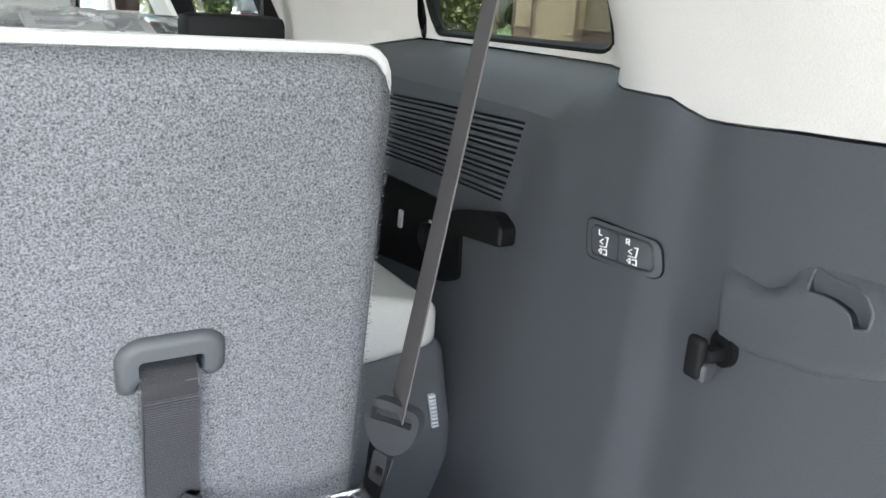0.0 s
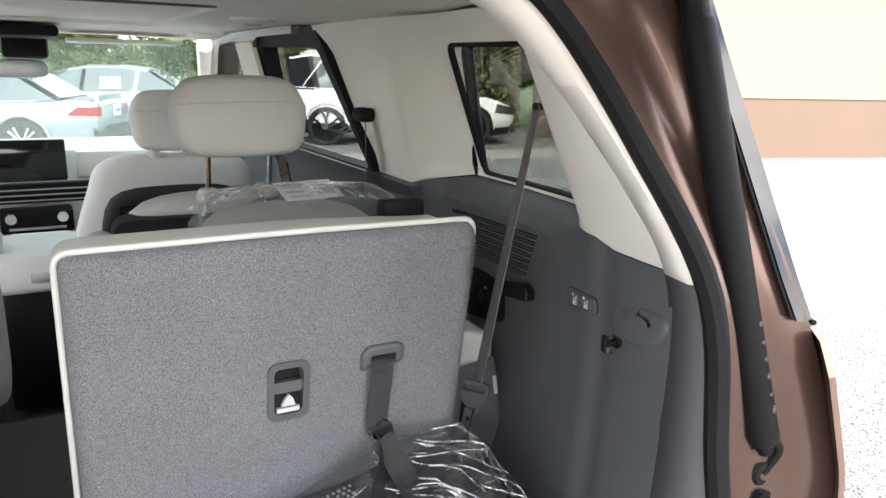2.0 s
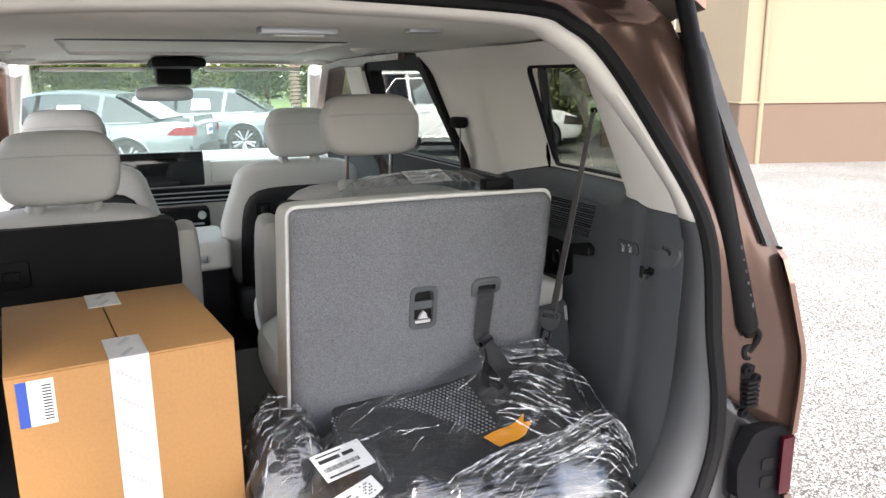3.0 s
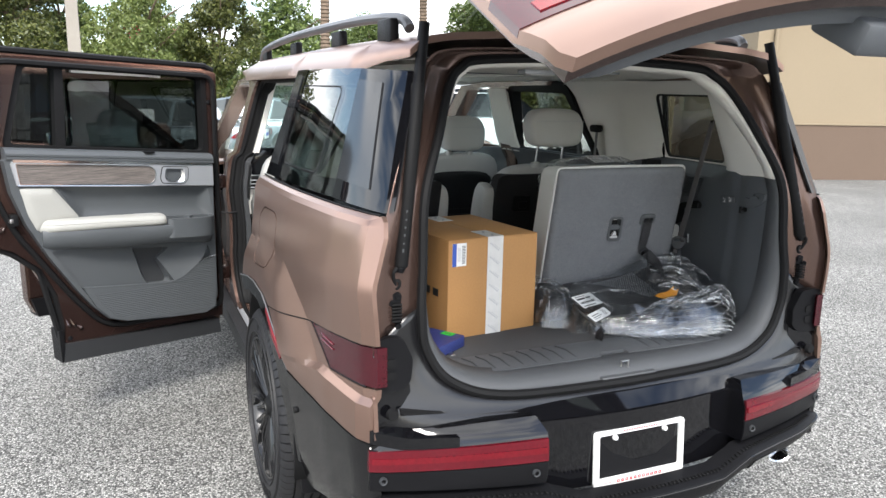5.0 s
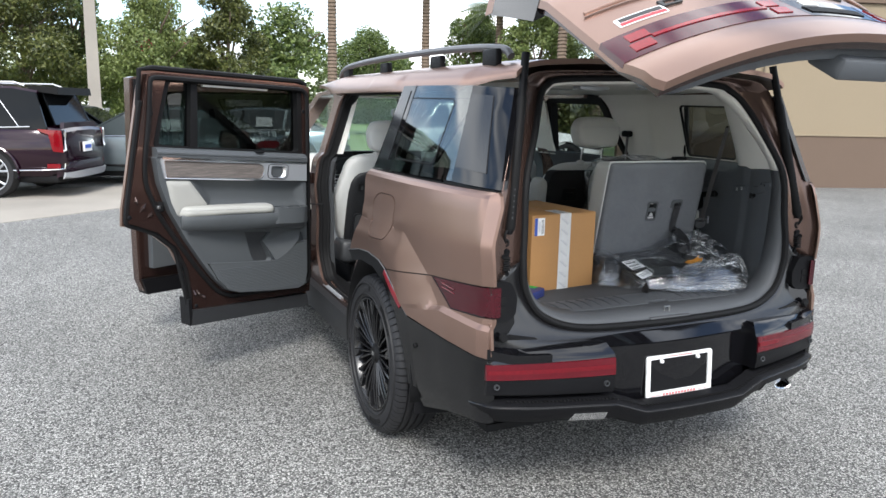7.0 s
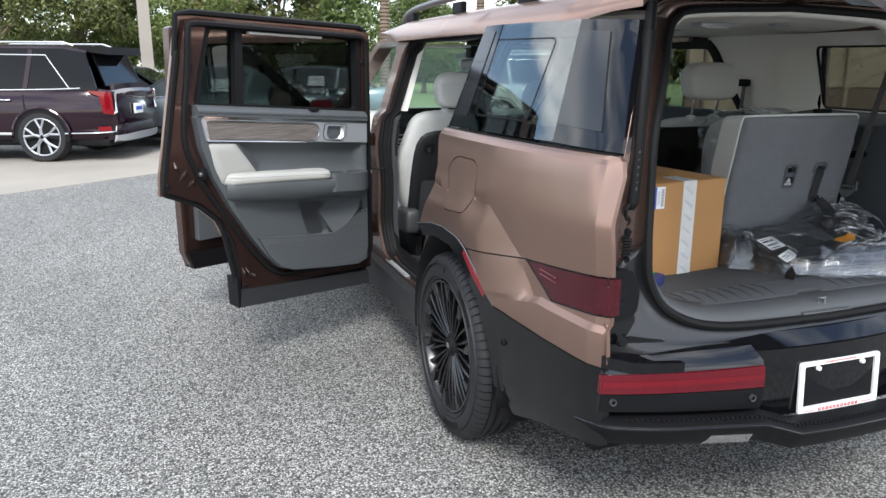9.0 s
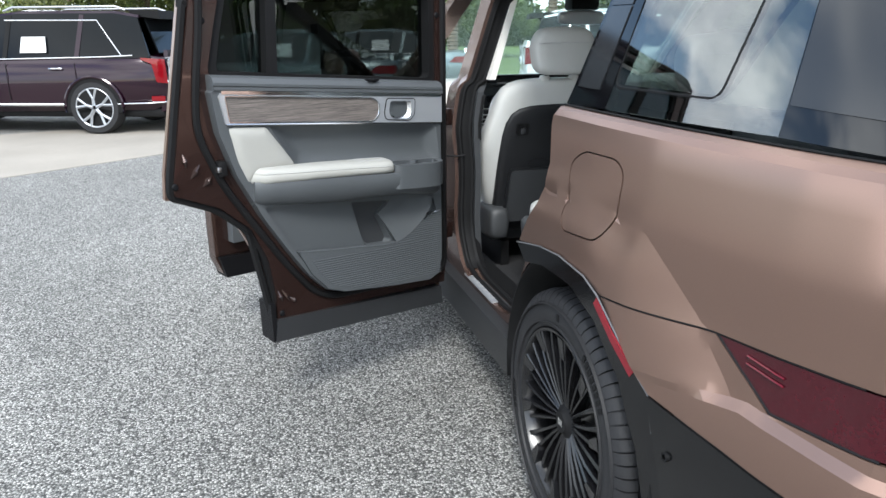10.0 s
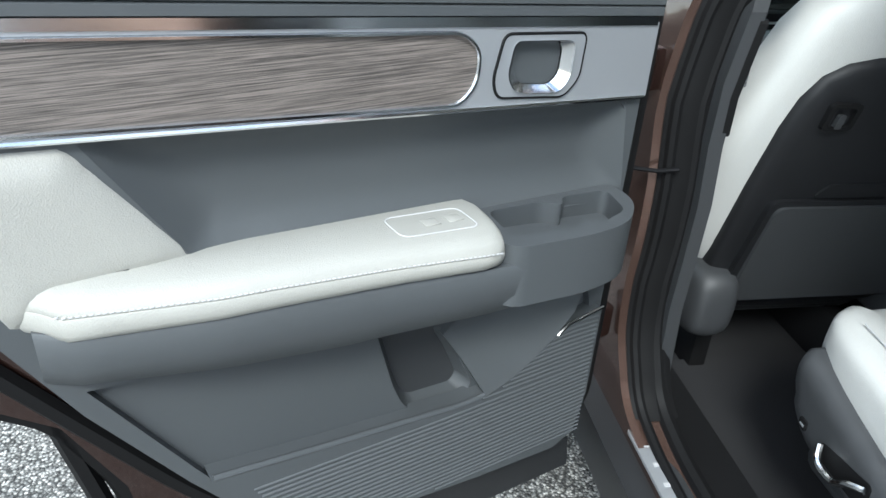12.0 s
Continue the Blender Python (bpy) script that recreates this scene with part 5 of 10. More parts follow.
# latch, check strap, pressed dimples
part("door_latch", box_bm(0.06, -1.040, 0.985, 0.105, -1.010, 1.035, 0.004), M["rubber"], door, "black door latch")
part("latch_claw", box_bm(0.085, -1.047, 1.000, 0.108, -1.030, 1.018, 0.003), M["steel"], door)
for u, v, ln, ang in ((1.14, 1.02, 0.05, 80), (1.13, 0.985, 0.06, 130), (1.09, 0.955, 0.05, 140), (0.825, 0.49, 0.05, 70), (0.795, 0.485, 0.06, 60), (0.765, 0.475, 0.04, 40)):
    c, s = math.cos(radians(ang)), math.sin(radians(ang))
    part("pressed_dimple", tube_bm([dw(0.070)(u, v), dw(0.076)(u + ln * c / 2, v + ln * s / 2), dw(0.070)(u + ln * c, v + ln * s)], [0.002, 0.010, 0.002], 8, up=(1, 0, 0)), M["bronze_in_shade"], door)
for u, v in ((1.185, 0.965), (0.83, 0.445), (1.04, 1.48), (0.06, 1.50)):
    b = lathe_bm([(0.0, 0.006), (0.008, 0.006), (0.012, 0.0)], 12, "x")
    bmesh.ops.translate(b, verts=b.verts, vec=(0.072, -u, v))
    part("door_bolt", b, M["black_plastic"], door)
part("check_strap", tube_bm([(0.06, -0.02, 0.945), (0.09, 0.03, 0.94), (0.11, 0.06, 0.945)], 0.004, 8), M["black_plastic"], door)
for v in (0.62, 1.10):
    part("door_hinge", box_bm(-0.01, -0.03, v - 0.035, 0.06, 0.035, v + 0.035, 0.008), M["bronze_in_shade"], door)

# front left door, open too, mostly hidden behind the rear one
F_OUT = [(0.02, 0.30), (0.0, 0.60), (0.0, 1.06), (0.06, 1.12), (0.32, 1.34), (0.72, 1.645), (0.80, 1.67), (1.12, 1.69), (1.15, 1.68), (1.165, 1.20), (1.16, 0.40), (1.12, 0.31)]
F_WIN = [(0.17, 1.17), (0.40, 1.36), (0.74, 1.62), (0.82, 1.64), (1.10, 1.655), (1.115, 1.25)]
# Front door skin takes the darker bronze, its shade set as colour.
fd = dpart("front_door", F_OUT, -0.005, 0.06, M["bronze_half_shade"], car, [rounded(F_WIN, 0.02)], 0.08, "open bronze front door")
dpart("door_inner_shell", [(0.03, 0.40), (0.012, 0.60), (0.012, 1.05), (0.07, 1.11), (0.33, 1.33), (0.72, 1.63), (0.80, 1.655), (1.11, 1.675), (1.137, 1.665), (1.152, 1.20), (1.147, 0.42)], 0.068, 0.058, M["bronze_in_shade"], fd, [rounded(F_WIN, 0.02)], 0.1, "glossy bronze painted door shell")
fd.matrix_basis = Matrix.Translation((-0.90, 3.51, 0)) @ Matrix.Rotation(radians(-63), 4, "Z")
dpart("window_frame", [(0.13, 1.14), (0.38, 1.37), (0.73, 1.645), (0.82, 1.665), (1.13, 1.675), (1.14, 1.23)], 0.075, -0.008, M["rubber"], fd, [rounded([(0.20, 1.20), (0.42, 1.36), (0.75, 1.605), (0.83, 1.625), (1.085, 1.64), (1.095, 1.26)], 0.02)], 0.1)
dpart("window_glass", F_WIN, 0.015, 0.019, M["glass_clear"], fd, (), 0.3, "clear side window")
dpart("door_lining", [(0.09, 0.50), (0.08, 1.13), (1.08, 1.24), (1.09, 0.48)], 0.12, 0.06, M["door_trim"], fd, (), 0.2, "dark grey door lining")
dpart("arm_pad", rounded([(0.35, 0.86), (0.95, 0.90), (0.95, 0.98), (0.35, 0.94)], 0.02), 0.17, 0.11, M["leather"], fd, (), 0.1, "white armrest pad")
dpart("door_cladding", [(0.05, 0.29), (0.05, 0.38), (1.15, 0.41), (1.12, 0.305)], 0.085, -0.02, M["black_plastic"], fd, (), 0.2)
M["mirror"] = mat("mirror_glass", (0.82, 0.84, 0.84), 0.02, 1.0, grain=0.01, wear=0.01)
mir = pillow_bm(0.27, 0.11, 0.165, 0.6, 5)
bmesh.ops.translate(mir, verts=mir.verts, vec=(-0.195, -0.205, 1.268))
mirror = part("door_mirror", mir, M["bronze"], fd, "bronze door mirror")
part("mirror_rim", sheet_bm(rounded([(-0.322, 1.196), (-0.068, 1.196), (-0.068, 1.340), (-0.322, 1.340)], 0.035), [rounded([(-0.312, 1.206), (-0.078, 1.206), (-0.078, 1.330), (-0.312, 1.330)], 0.03)], lambda u, v: (u, -0.262, v), 0.1, (0, 0.02, 0)), M["black_plastic"], mirror)
part("mirror_glass", sheet_bm(rounded([(-0.314, 1.204), (-0.076, 1.204), (-0.076, 1.332), (-0.314, 1.332)], 0.03), (), lambda u, v: (u, -0.259 - 0.03 * u, v), 0.1, (0, 0.01, 0)), M["mirror"], mirror)
part("mirror_arm", box_bm(-0.12, -0.22, 1.165, 0.0, -0.17, 1.20, 0.01), M["black_plastic"], mirror)


# ---- car: wheels, wheel wells, underbody ----
def make_wheel(sign, y):
    """Black many-spoked alloy wheel; the hub sits at the origin, its face towards -x."""
    tyre = lathe_bm([(0.272, 0.02), (0.276, 0.006), (0.300, -0.002), (0.330, 0.000), (0.352, 0.010), (0.366, 0.026), (0.371, 0.045), (0.3715, 0.08), (0.3715, 0.17), (0.371, 0.205), (0.352, 0.24), (0.300, 0.25), (0.272, 0.235)], 72)
    wheel = part("wheel", tyre, M["tyre"], car, "black alloy wheel with low-profile tyre", 30)
    wheel.matrix_basis = pose(sign * 0.952, y, 0.377) @ (Matrix.Identity(4) if sign < 0 else Matrix.Rotation(math.pi, 4, "Z"))
    rim = lathe_bm([(0.274, 0.010), (0.270, 0.004), (0.262, 0.006), (0.255, 0.022), (0.250, 0.06), (0.246, 0.20), (0.250, 0.235), (0.272, 0.24)], 60)
    part("rim", rim, M["rim_black"], wheel, "glossy black rim", 30)
    disc = lathe_bm([(0.0, 0.10), (0.17, 0.10), (0.172, 0.125), (0.0, 0.125)], 40)
    part("brake_disc", disc, M["steel"], wheel)
    back = lathe_bm([(0.0, 0.15), (0.252, 0.15)], 40)
    part("wheel_backing", back, M["rubber"], wheel)
    # thin slanted blades in groups of three, with a short wing at the rim
    blades = []
    for a0, a1, x1, r1 in ((-0.16, -0.20, 0.012, 0.262), (0.0, 0.03, 0.006, 0.264), (0.15, 0.235, 0.020, 0.258)):
        rings = []
        for r, x0, t in ((0.040, 0.032, 0.0045), (0.10, 0.022, 0.0042), (0.17, 0.015, 0.0050), (0.225, 0.5 * (0.012 + x1), 0.0065), (r1, x1, 0.0085)):
            c = interp(r, [0.04, r1], [a0, a1])
            rings.append([(x, r * math.sin(c) + w, r * math.cos(c)) for x, w in ((x0 + 0.042, -1.1 * t), (x0 + 0.003, -t), (x0, -0.3 * t), (x0 + 0.004, t), (x0 + 0.042, 1.1 * t))])
        blades.append(loft_bm(rings))
    wing = loft_bm([[(0.010, 0.205 * math.sin(0.02) - 0.006, 0.200), (0.007, 0.205 * math.sin(0.10), 0.206), (0.030, 0.205 * math.sin(0.10), 0.206)], [(0.004, 0.262 * math.sin(0.03), 0.261), (0.004, 0.262 * math.sin(0.17), 0.257), (0.030, 0.262 * math.sin(0.17), 0.257)]])
    blades.append(wing)
    first = [part("spoke", b, M["rim_black"], wheel) for b in blades]
    for k in range(10):
        for sp in first:
            ob = sp if k == 0 else new("spoke", sp.data)
            ob.parent = wheel
            ob.matrix_basis = Matrix.Rotation(2 * math.pi * k / 10 + 0.12, 4, "X")
    # raised rings and moulded marks of the sidewall
    for r in (0.290, 0.341):
        part("sidewall_ring", lathe_bm([(r - 0.003, 0.0015 if r > 0.3 else 0.003), (r - 0.0015, -0.0045), (r + 0.0015, -0.0045), (r + 0.003, 0.004 if r > 0.3 else 0.0015)], 72), M["tyre"], wheel)
    mark = part("sidewall_mark", box_bm(-0.0035, -0.0065, 0.308, 0.002, 0.0065, 0.328), M["rubber"], wheel)
    for group, count in ((0.55, 8), (2.65, 8), (4.4, 5)):
        for k in range(count):
            ob = new("sidewall_mark", mark.data)
            ob.parent = wheel
            ob.matrix_basis = Matrix.Rotation(group + 0.062 * k, 4, "X")
    hub = lathe_bm([(0.0, 0.018), (0.030, 0.018), (0.036, 0.026), (0.052, 0.034), (0.052, 0.06)], 24)
    cap = part("hub_cap", hub, M["rubber"], wheel)
    part("hub_badge", sheet_bm([(-0.014, -0.010), (0.014, -0.010), (0.014, 0.010), (-0.014, 0.010)], (), lambda u, v: (0.0165, u, v), 0.02, (0.002, 0, 0)), M["chrome"], wheel)
    valve = lathe_bm([(0.0, 0.016), (0.004, 0.016), (0.005, 0.03)], 8)
    bmesh.ops.translate(valve, verts=valve.verts, vec=(0, 0.20, 0.14))
    part("valve", valve, M["chrome"], wheel)
    # tread blocks round the shoulder
    prof = [(0.003, 0.345), (0.009, 0.361), (0.022, 0.3745), (0.049, 0.3815), (0.049, 0.368), (0.012, 0.350)]
    blk = part("tread_block", loft_bm([[(x, w, r) for x, r in prof] for w in (-0.0138, 0.0138)]), M["tyre"], wheel)
    for k in range(1, 72):
        o = new("tread_block", blk.data)
        o.parent = wheel
        o.matrix_basis = Matrix.Rotation(2 * math.pi * k / 72, 4, "X")
    for o in (0.052, 0.088, 0.122, 0.158):
        w = 0.030
        part("tread_rib", lathe_bm([(0.371, o + 0.003), (0.3805, o + 0.005), (0.3805, o + w - 0.004), (0.371, o + w - 0.002)], 72), M["tyre"], wheel)
    return wheel


for sign in (-1, 1):
    for y in (1.10, 3.90):
        make_wheel(sign, y)
    for y in (1.10, 3.90):
        well = lathe_bm([(0.47, 0.0), (0.47, 0.30), (0.0, 0.32)], 36)
        bmesh.ops.delete(well, geom=[v for v in well.verts if v.co.z < -0.12 and v.co.x < 0.31], context="VERTS")
        bmesh.ops.translate(well, verts=well.verts, vec=(-0.925, y, 0.385))
        if sign > 0:
            for v in well.verts:
                v.co.x *= -1
        ob = part("wheel_well", well, M["rubber"], car, "black wheel-arch liner")
        sol = ob.modifiers.new("thick", "SOLIDIFY")
        sol.thickness = 0.006
    part("mud_flap", sheet_bm([(sign * 0.74, 0.23), (sign * 0.90, 0.25), (sign * 0.91, 0.45), (sign * 0.74, 0.45)], (), lambda u, v: (u, 0.64 + 0.05 * (0.45 - v), v), 0.1, (0, -0.01, 0)), M["black_plastic"], car)
part("underbody", sheet_bm([(-0.72, 0.32), (0.72, 0.32), (0.72, 4.6), (-0.72, 4.6)], (), lambda u, v: (u, v, 0.30), 0.4, (0, 0, -0.03)), M["rubber"], car)
for sign in (-1, 1):
    part("floor_side", sheet_bm([(1.60, 0.30), (3.45, 0.30), (3.45, 0.44), (1.60, 0.44)], (), lambda u, v: (sign * 0.70, u, v), 0.3, (sign * 0.14, 0, 0)), M["rubber"], car)
# front wings, bonnet, nose
for sign in (-1, 1):
    part("front_wing", sheet_bm([(3.56, 0.42), (3.56, 1.10), (4.0, 1.12), (4.55, 1.05), (4.62, 0.45), (4.38, 0.42), (4.30, 0.65), (4.10, 0.83), (3.90, 0.86), (3.70, 0.83), (3.52, 0.65)], (), flank(sign, 0.0), 0.08, flank(sign, 0.03)), M["bronze"], car)
part("bonnet", sheet_bm([(-0.82, 3.62), (0.82, 3.62), (0.80, 4.55), (-0.80, 4.55)], (), lambda u, v: (u, v, 1.135 - 0.05 * (u / 0.8) ** 2 - 0.06 * (v - 3.62)), 0.1, (0, 0, -0.02)), M["bronze"], car)
part("nose", sheet_bm([(-0.84, 0.30), (0.84, 0.30), (0.80, 1.06), (-0.80, 1.06)], (), lambda u, v: (u, 4.66 - 0.12 * (u / 0.8) ** 2, v), 0.12, (0, -0.05, 0)), M["gloss_black"], car)
part("windscreen", sheet_bm([(-0.72, 0), (0.72, 0), (0.60, 1), (-0.60, 1)], (), lambda u, v: (u, 3.72 - 0.70 * v - 0.10 * (u / 0.7) ** 2, 1.14 + 0.50 * v - 0.03 * v * v), 0.12, (0, 0.0, -0.006)), M["glass_clear"], car, "clear windscreen")
for sign in (-1, 1):
    part("a_pillar", tube_bm([(sign * 0.75, 3.70, 1.13), (sign * 0.73, 3.38, 1.36), (sign * 0.66, 3.02, 1.60)], 0.035, 8), M["light_trim"], car, "pale pillar trim")

# ---- car: cabin lining ----
def wall_x(y, z):
    """Inner face of the load-space lining (right side)."""
    b = interp(y, [0.27, 0.35, 0.41, 0.48, 0.55, 0.70, 0.90, 1.45], [0.640, 0.658, 0.676, 0.692, 0.715, 0.752, 0.768, 0.785])
    low = interp(z, [0.77, 0.80, 0.86, 0.95, 1.10], [0.07, 0.045, 0.022, 0.010, 0.0])
    lean = interp(y, [0.28, 0.40, 0.50, 0.70, 0.90], [0.62, 0.62, 0.48, 0.48, 0.48]) * max(0.0, z - 1.30)
    bow = 0.010 * math.exp(-((y - 0.45) / 0.02) ** 2) if z < 1.3 else 0.0
    rear = b - low - lean + bow
    # behind the pillar: a ledge out to the window, then the window's slope
    side = interp(z, [1.262, 1.275, 1.303, 1.32, 1.58, 1.63], [0.0, 0.012, 0.066, 0.066, -0.045, -0.09])
    flat = interp(z, [1.20, 1.30, 1.416, 1.57, 1.63], [0.0, -0.002, -0.04, -0.075, -0.12])
    side = side + (flat - side) * interp(y, [1.04, 1.22], [0, 1])
    k = interp(y, [0.52, 0.56, 0.62, 0.66], [0, 0.15, 0.85, 1])
    return rear + (b - low + side - rear) * k


def lining(sign, d=0.0):
    return lambda u, v: (sign * (wall_x(u, v) + d), u, v)


DARK = [(0.275, 0.78), (0.275, 1.3005), (0.372, 1.2945), (0.430, 1.2895), (0.452, 1.2880), (0.466, 1.2920), (0.480, 1.2970), (0.52, 1.2960), (0.55, 1.2945), (0.59, 1.2955), (0.61, 1.300), (0.66, 1.302), (1.06, 1.302), (1.20, 1.275), (1.40, 1.222), (1.48, 1.215), (1.48, 0.50), (0.85, 0.50), (0.80, 0.78)]
LIGHT = [(0.283, 1.3020), (0.372, 1.2963), (0.430, 1.2913), (0.452, 1.2898), (0.466, 1.2938), (0.480, 1.2988), (0.52, 1.2978), (0.55, 1.2963), (0.59, 1.2973), (0.61, 1.302), (0.66, 1.304), (1.06, 1.305), (1.20, 1.278), (1.40, 1.225), (1.45, 1.222), (1.468, 1.25), (1.645, 1.56), (1.66, 1.60), (1.64, 1.632), (0.45, 1.628), (0.39, 1.53), (0.325, 1.42)]
Q_WIN = [(0.655, 1.311), (1.040, 1.309), (1.012, 1.578), (0.60, 1.574)]
VENT_SLOTS = []
for k in range(7):
    for half in (0, 1):
        z = 1.2485 - 0.01235 * k - 0.0052 * half
        y0 = 0.7016 + (1.2506 - z) * 0.407
        VENT_SLOTS.append([(y0, z), (y0 + 0.0008, z - 0.0030), (1.045, z - 0.0030 - 0.035 * (1.045 - y0)), (1.045, z - 0.035 * (1.045 - y0))])


def short(poly, y):
    """The outline cut off at the door opening."""
    return [(min(a, y), b) for a, b in poly]


for sign in (-1, 1):
    lining_side = part("load_lining", sheet_bm(DARK if sign > 0 else short(DARK, 1.27), VENT_SLOTS, lining(sign), 0.022, lining(sign, 0.012)), M["dark_trim"], car, "dark grey moulded load-space lining", 40)
    part("pillar_lining", sheet_bm(LIGHT if sign > 0 else [(0.283, 1.3020), (0.372, 1.2963), (0.430, 1.2913), (0.452, 1.2898), (0.466, 1.2938), (0.480, 1.2988), (0.52, 1.2978), (0.55, 1.2963), (0.59, 1.2973), (0.61, 1.302), (0.66, 1.304), (1.06, 1.305), (1.24, 1.275), (1.16, 1.632), (0.45, 1.628), (0.39, 1.53), (0.325, 1.42)], [rounded(Q_WIN, 0.03)], lining(sign), 0.025, lining(sign, 0.012)), M["light_trim"], car, "pale cream pillar trim", 40)
    rim = dense(rounded(Q_WIN, 0.03), 0.04)
    part("window_seal", tube_bm([lining(sign, 0.008)(*p) for p in rim + rim[:1]], 0.008, 6, cap=False, up=(1, 0, 0)), M["rubber"], car)
    # window bay between the lining and the outer glass
    hole = dense(rounded(Q_WIN, 0.03), 0.05)
    a = [lining(sign, 0.01)(*p) for p in hole]
    b = []
    for u, v in hole:
        p = side_at(s_of(u), v, 0.012)
        b.append((sign * p.x, p.y, p.z))
    bm = loft_bm([a, b], True, False)
    part("window_bay", bm, M["light_trim"], car)
    part("window_gasket", tube_bm(b + b[:1], 0.007, 6, cap=False, up=(1, 0, 0)), M["rubber"], car)
    # dark duct behind the vent slots
    part("air_vent", sheet_bm([(0.690, 1.150), (0.690, 1.262), (1.06, 1.262), (1.06, 1.140)], (), lining(sign, 0.018), 0.05, lining(sign, 0.024)), M["rubber"], car, "dark duct behind the slotted air vent")
    # rear quarter ledge with pale armrest
    armrest = box_bm(min(sign * 0.585, sign * 0.716), 0.772, 1.000, max(sign * 0.585, sign * 0.716), 1.28, 1.052, 0.014, 4)
    for v in armrest.verts:
        v.co.z += 0.028 * max(0.0, (0.69 - abs(v.co.x)) / 0.1) if v.co.z > 1.03 else -0.10 * max(0.0, 0.715 - abs(v.co.x))
    part("side_armrest", armrest, M["leather"], car, "pale side armrest with cup holder", 40)
    bm = box_bm(min(sign * 0.56, sign * 0.728), 0.776, 0.60, max(sign * 0.56, sign * 0.728), 1.28, 1.006, 0.016, 4)
    for v in bm.verts:
        v.co.x += sign * 0.16 * max(0.0, 1.0 - v.co.z) * (1 if abs(v.co.x) > 0.65 else 0)
        v.co.z -= 0.10 * max(0.0, 0.715 - abs(v.co.x)) if v.co.z > 0.9 else 0.0
    part("side_ledge", bm, M["dark_trim"], car, "dark grey moulded side ledge", 40)
# switches, hook, recess on both walls
for sign in (1,):
    def on(y, z, d=0.0):
        return Vector((sign * (wall_x(y, z) + d), y, z))

    SW_OUT = rounded([(0.4642, 1.1860), (0.4696, 1.2102), (0.5685, 1.1981), (0.5633, 1.1681)], 0.009)
    SW_IN = rounded([(0.4714, 1.1885), (0.4754, 1.2068), (0.5595, 1.1945), (0.5556, 1.1725)], 0.007)
    sw = part("seat_switch", sheet_bm(SW_OUT, [SW_IN], lining(sign, -0.0012), 0.03, lining(sign, 0.004)), M["dark_trim"], car, "grey seat-folding switch panel")
    part("switch_outline", tube_bm([on(y, z, -0.0006) for y, z in SW_OUT + SW_OUT[:1]], 0.0008, 5, cap=False, up=(1, 0, 0)), M["rubber"], sw)
    part("switch_rim", tube_bm([on(y, z, -0.0012) for y, z in SW_IN + SW_IN[:1]], 0.0010, 6, cap=False, up=(1, 0, 0)), M["trim_black"], sw)
    for a, b in ((0.0, 0.488), (0.512, 1.0)):
        def key(q, r, a=a, b=b):
            k = a + (b - a) * q
            top = (0.4754 + 0.0841 * k, 1.2068 - 0.0123 * k)
            low = (0.4714 + 0.0842 * k, 1.1885 - 0.0160 * k)
            return (low[0] + (top[0] - low[0]) * r, low[1] + (top[1] - low[1]) * r)
        button = part("switch_button", sheet_bm(rounded([key(0.02, 0.04), key(0.02, 0.96), key(0.98, 0.96), key(0.98, 0.04)], 0.004), (), lining(sign, -0.0016), 0.03, lining(sign, 0.003)), M["dark_trim"], sw)
        # seat pictogram and its letter, in strokes
        strokes = [((0.36, 0.72), (0.42, 0.38)), ((0.42, 0.38), (0.66, 0.36)), ((0.36, 0.72), (0.46, 0.70)), ((0.40, 0.30), (0.40, 0.12)), ((0.40, 0.12), (0.52, 0.12)), ((0.40, 0.30), (0.54, 0.28)), ((0.60, 0.30), (0.70, 0.20)), ((0.70, 0.20), (0.60, 0.12)), ((0.60, 0.12), (0.60, 0.30)), ((0.55, 0.62), (0.66, 0.52)), ((0.66, 0.52), (0.55, 0.46))]
        strokes += [((0.70, 0.92), (0.70, 0.74)), ((0.70, 0.74), (0.60, 0.74))] if a > 0.2 else [((0.74, 0.74), (0.74, 0.92)), ((0.74, 0.92), (0.64, 0.92)), ((0.64, 0.92), (0.64, 0.83)), ((0.64, 0.83), (0.74, 0.83)), ((0.70, 0.83), (0.63, 0.74))]
        for p, q in strokes:
            part("switch_mark", tube_bm([on(*key(*p), -0.0022), on(*key(*q), -0.0022)], 0.00055, 5, up=(1, 0, 0)), M["white"], button)
    hk = lathe_bm([(0.0, 0.0), (0.0095, 0.0), (0.0105, 0.002), (0.0105, 0.005), (0.0, 0.006)], 20)
    bmesh.ops.rotate(hk, verts=hk.verts, cent=(0, 0, 0), matrix=Matrix.Rotation(radians(180 - 16), 3, "Z"))
    bmesh.ops.translate(hk, verts=hk.verts, vec=on(0.3925, 1.174, 0.001))
    hook = part("bag_hook", hk, M["rubber"], car, "black folding bag hook")
    part("hook_peg", box_bm(0.653, 0.389, 1.168, 0.670, 0.398, 1.177, 0.003), M["rubber"], hook)
    part("hook_flap", box_bm(0.648, 0.388, 1.158, 0.660, 0.399, 1.170, 0.003, 3), M["trim_black"], hook)
    part("hook_prong", box_bm(0.646, 0.390, 1.160, 0.652, 0.401, 1.184, 0.0025, 3), M["rubber"], hook)
    SLOT = rounded([(0.3455, 1.2389), (0.3322, 1.2378), (0.320, 1.2386), (0.3126, 1.2375), (0.3078, 1.232), (0.308, 1.224), (0.316, 1.221), (0.3193, 1.2271), (0.3301, 1.2292), (0.3437, 1.2277)], 0.0025)
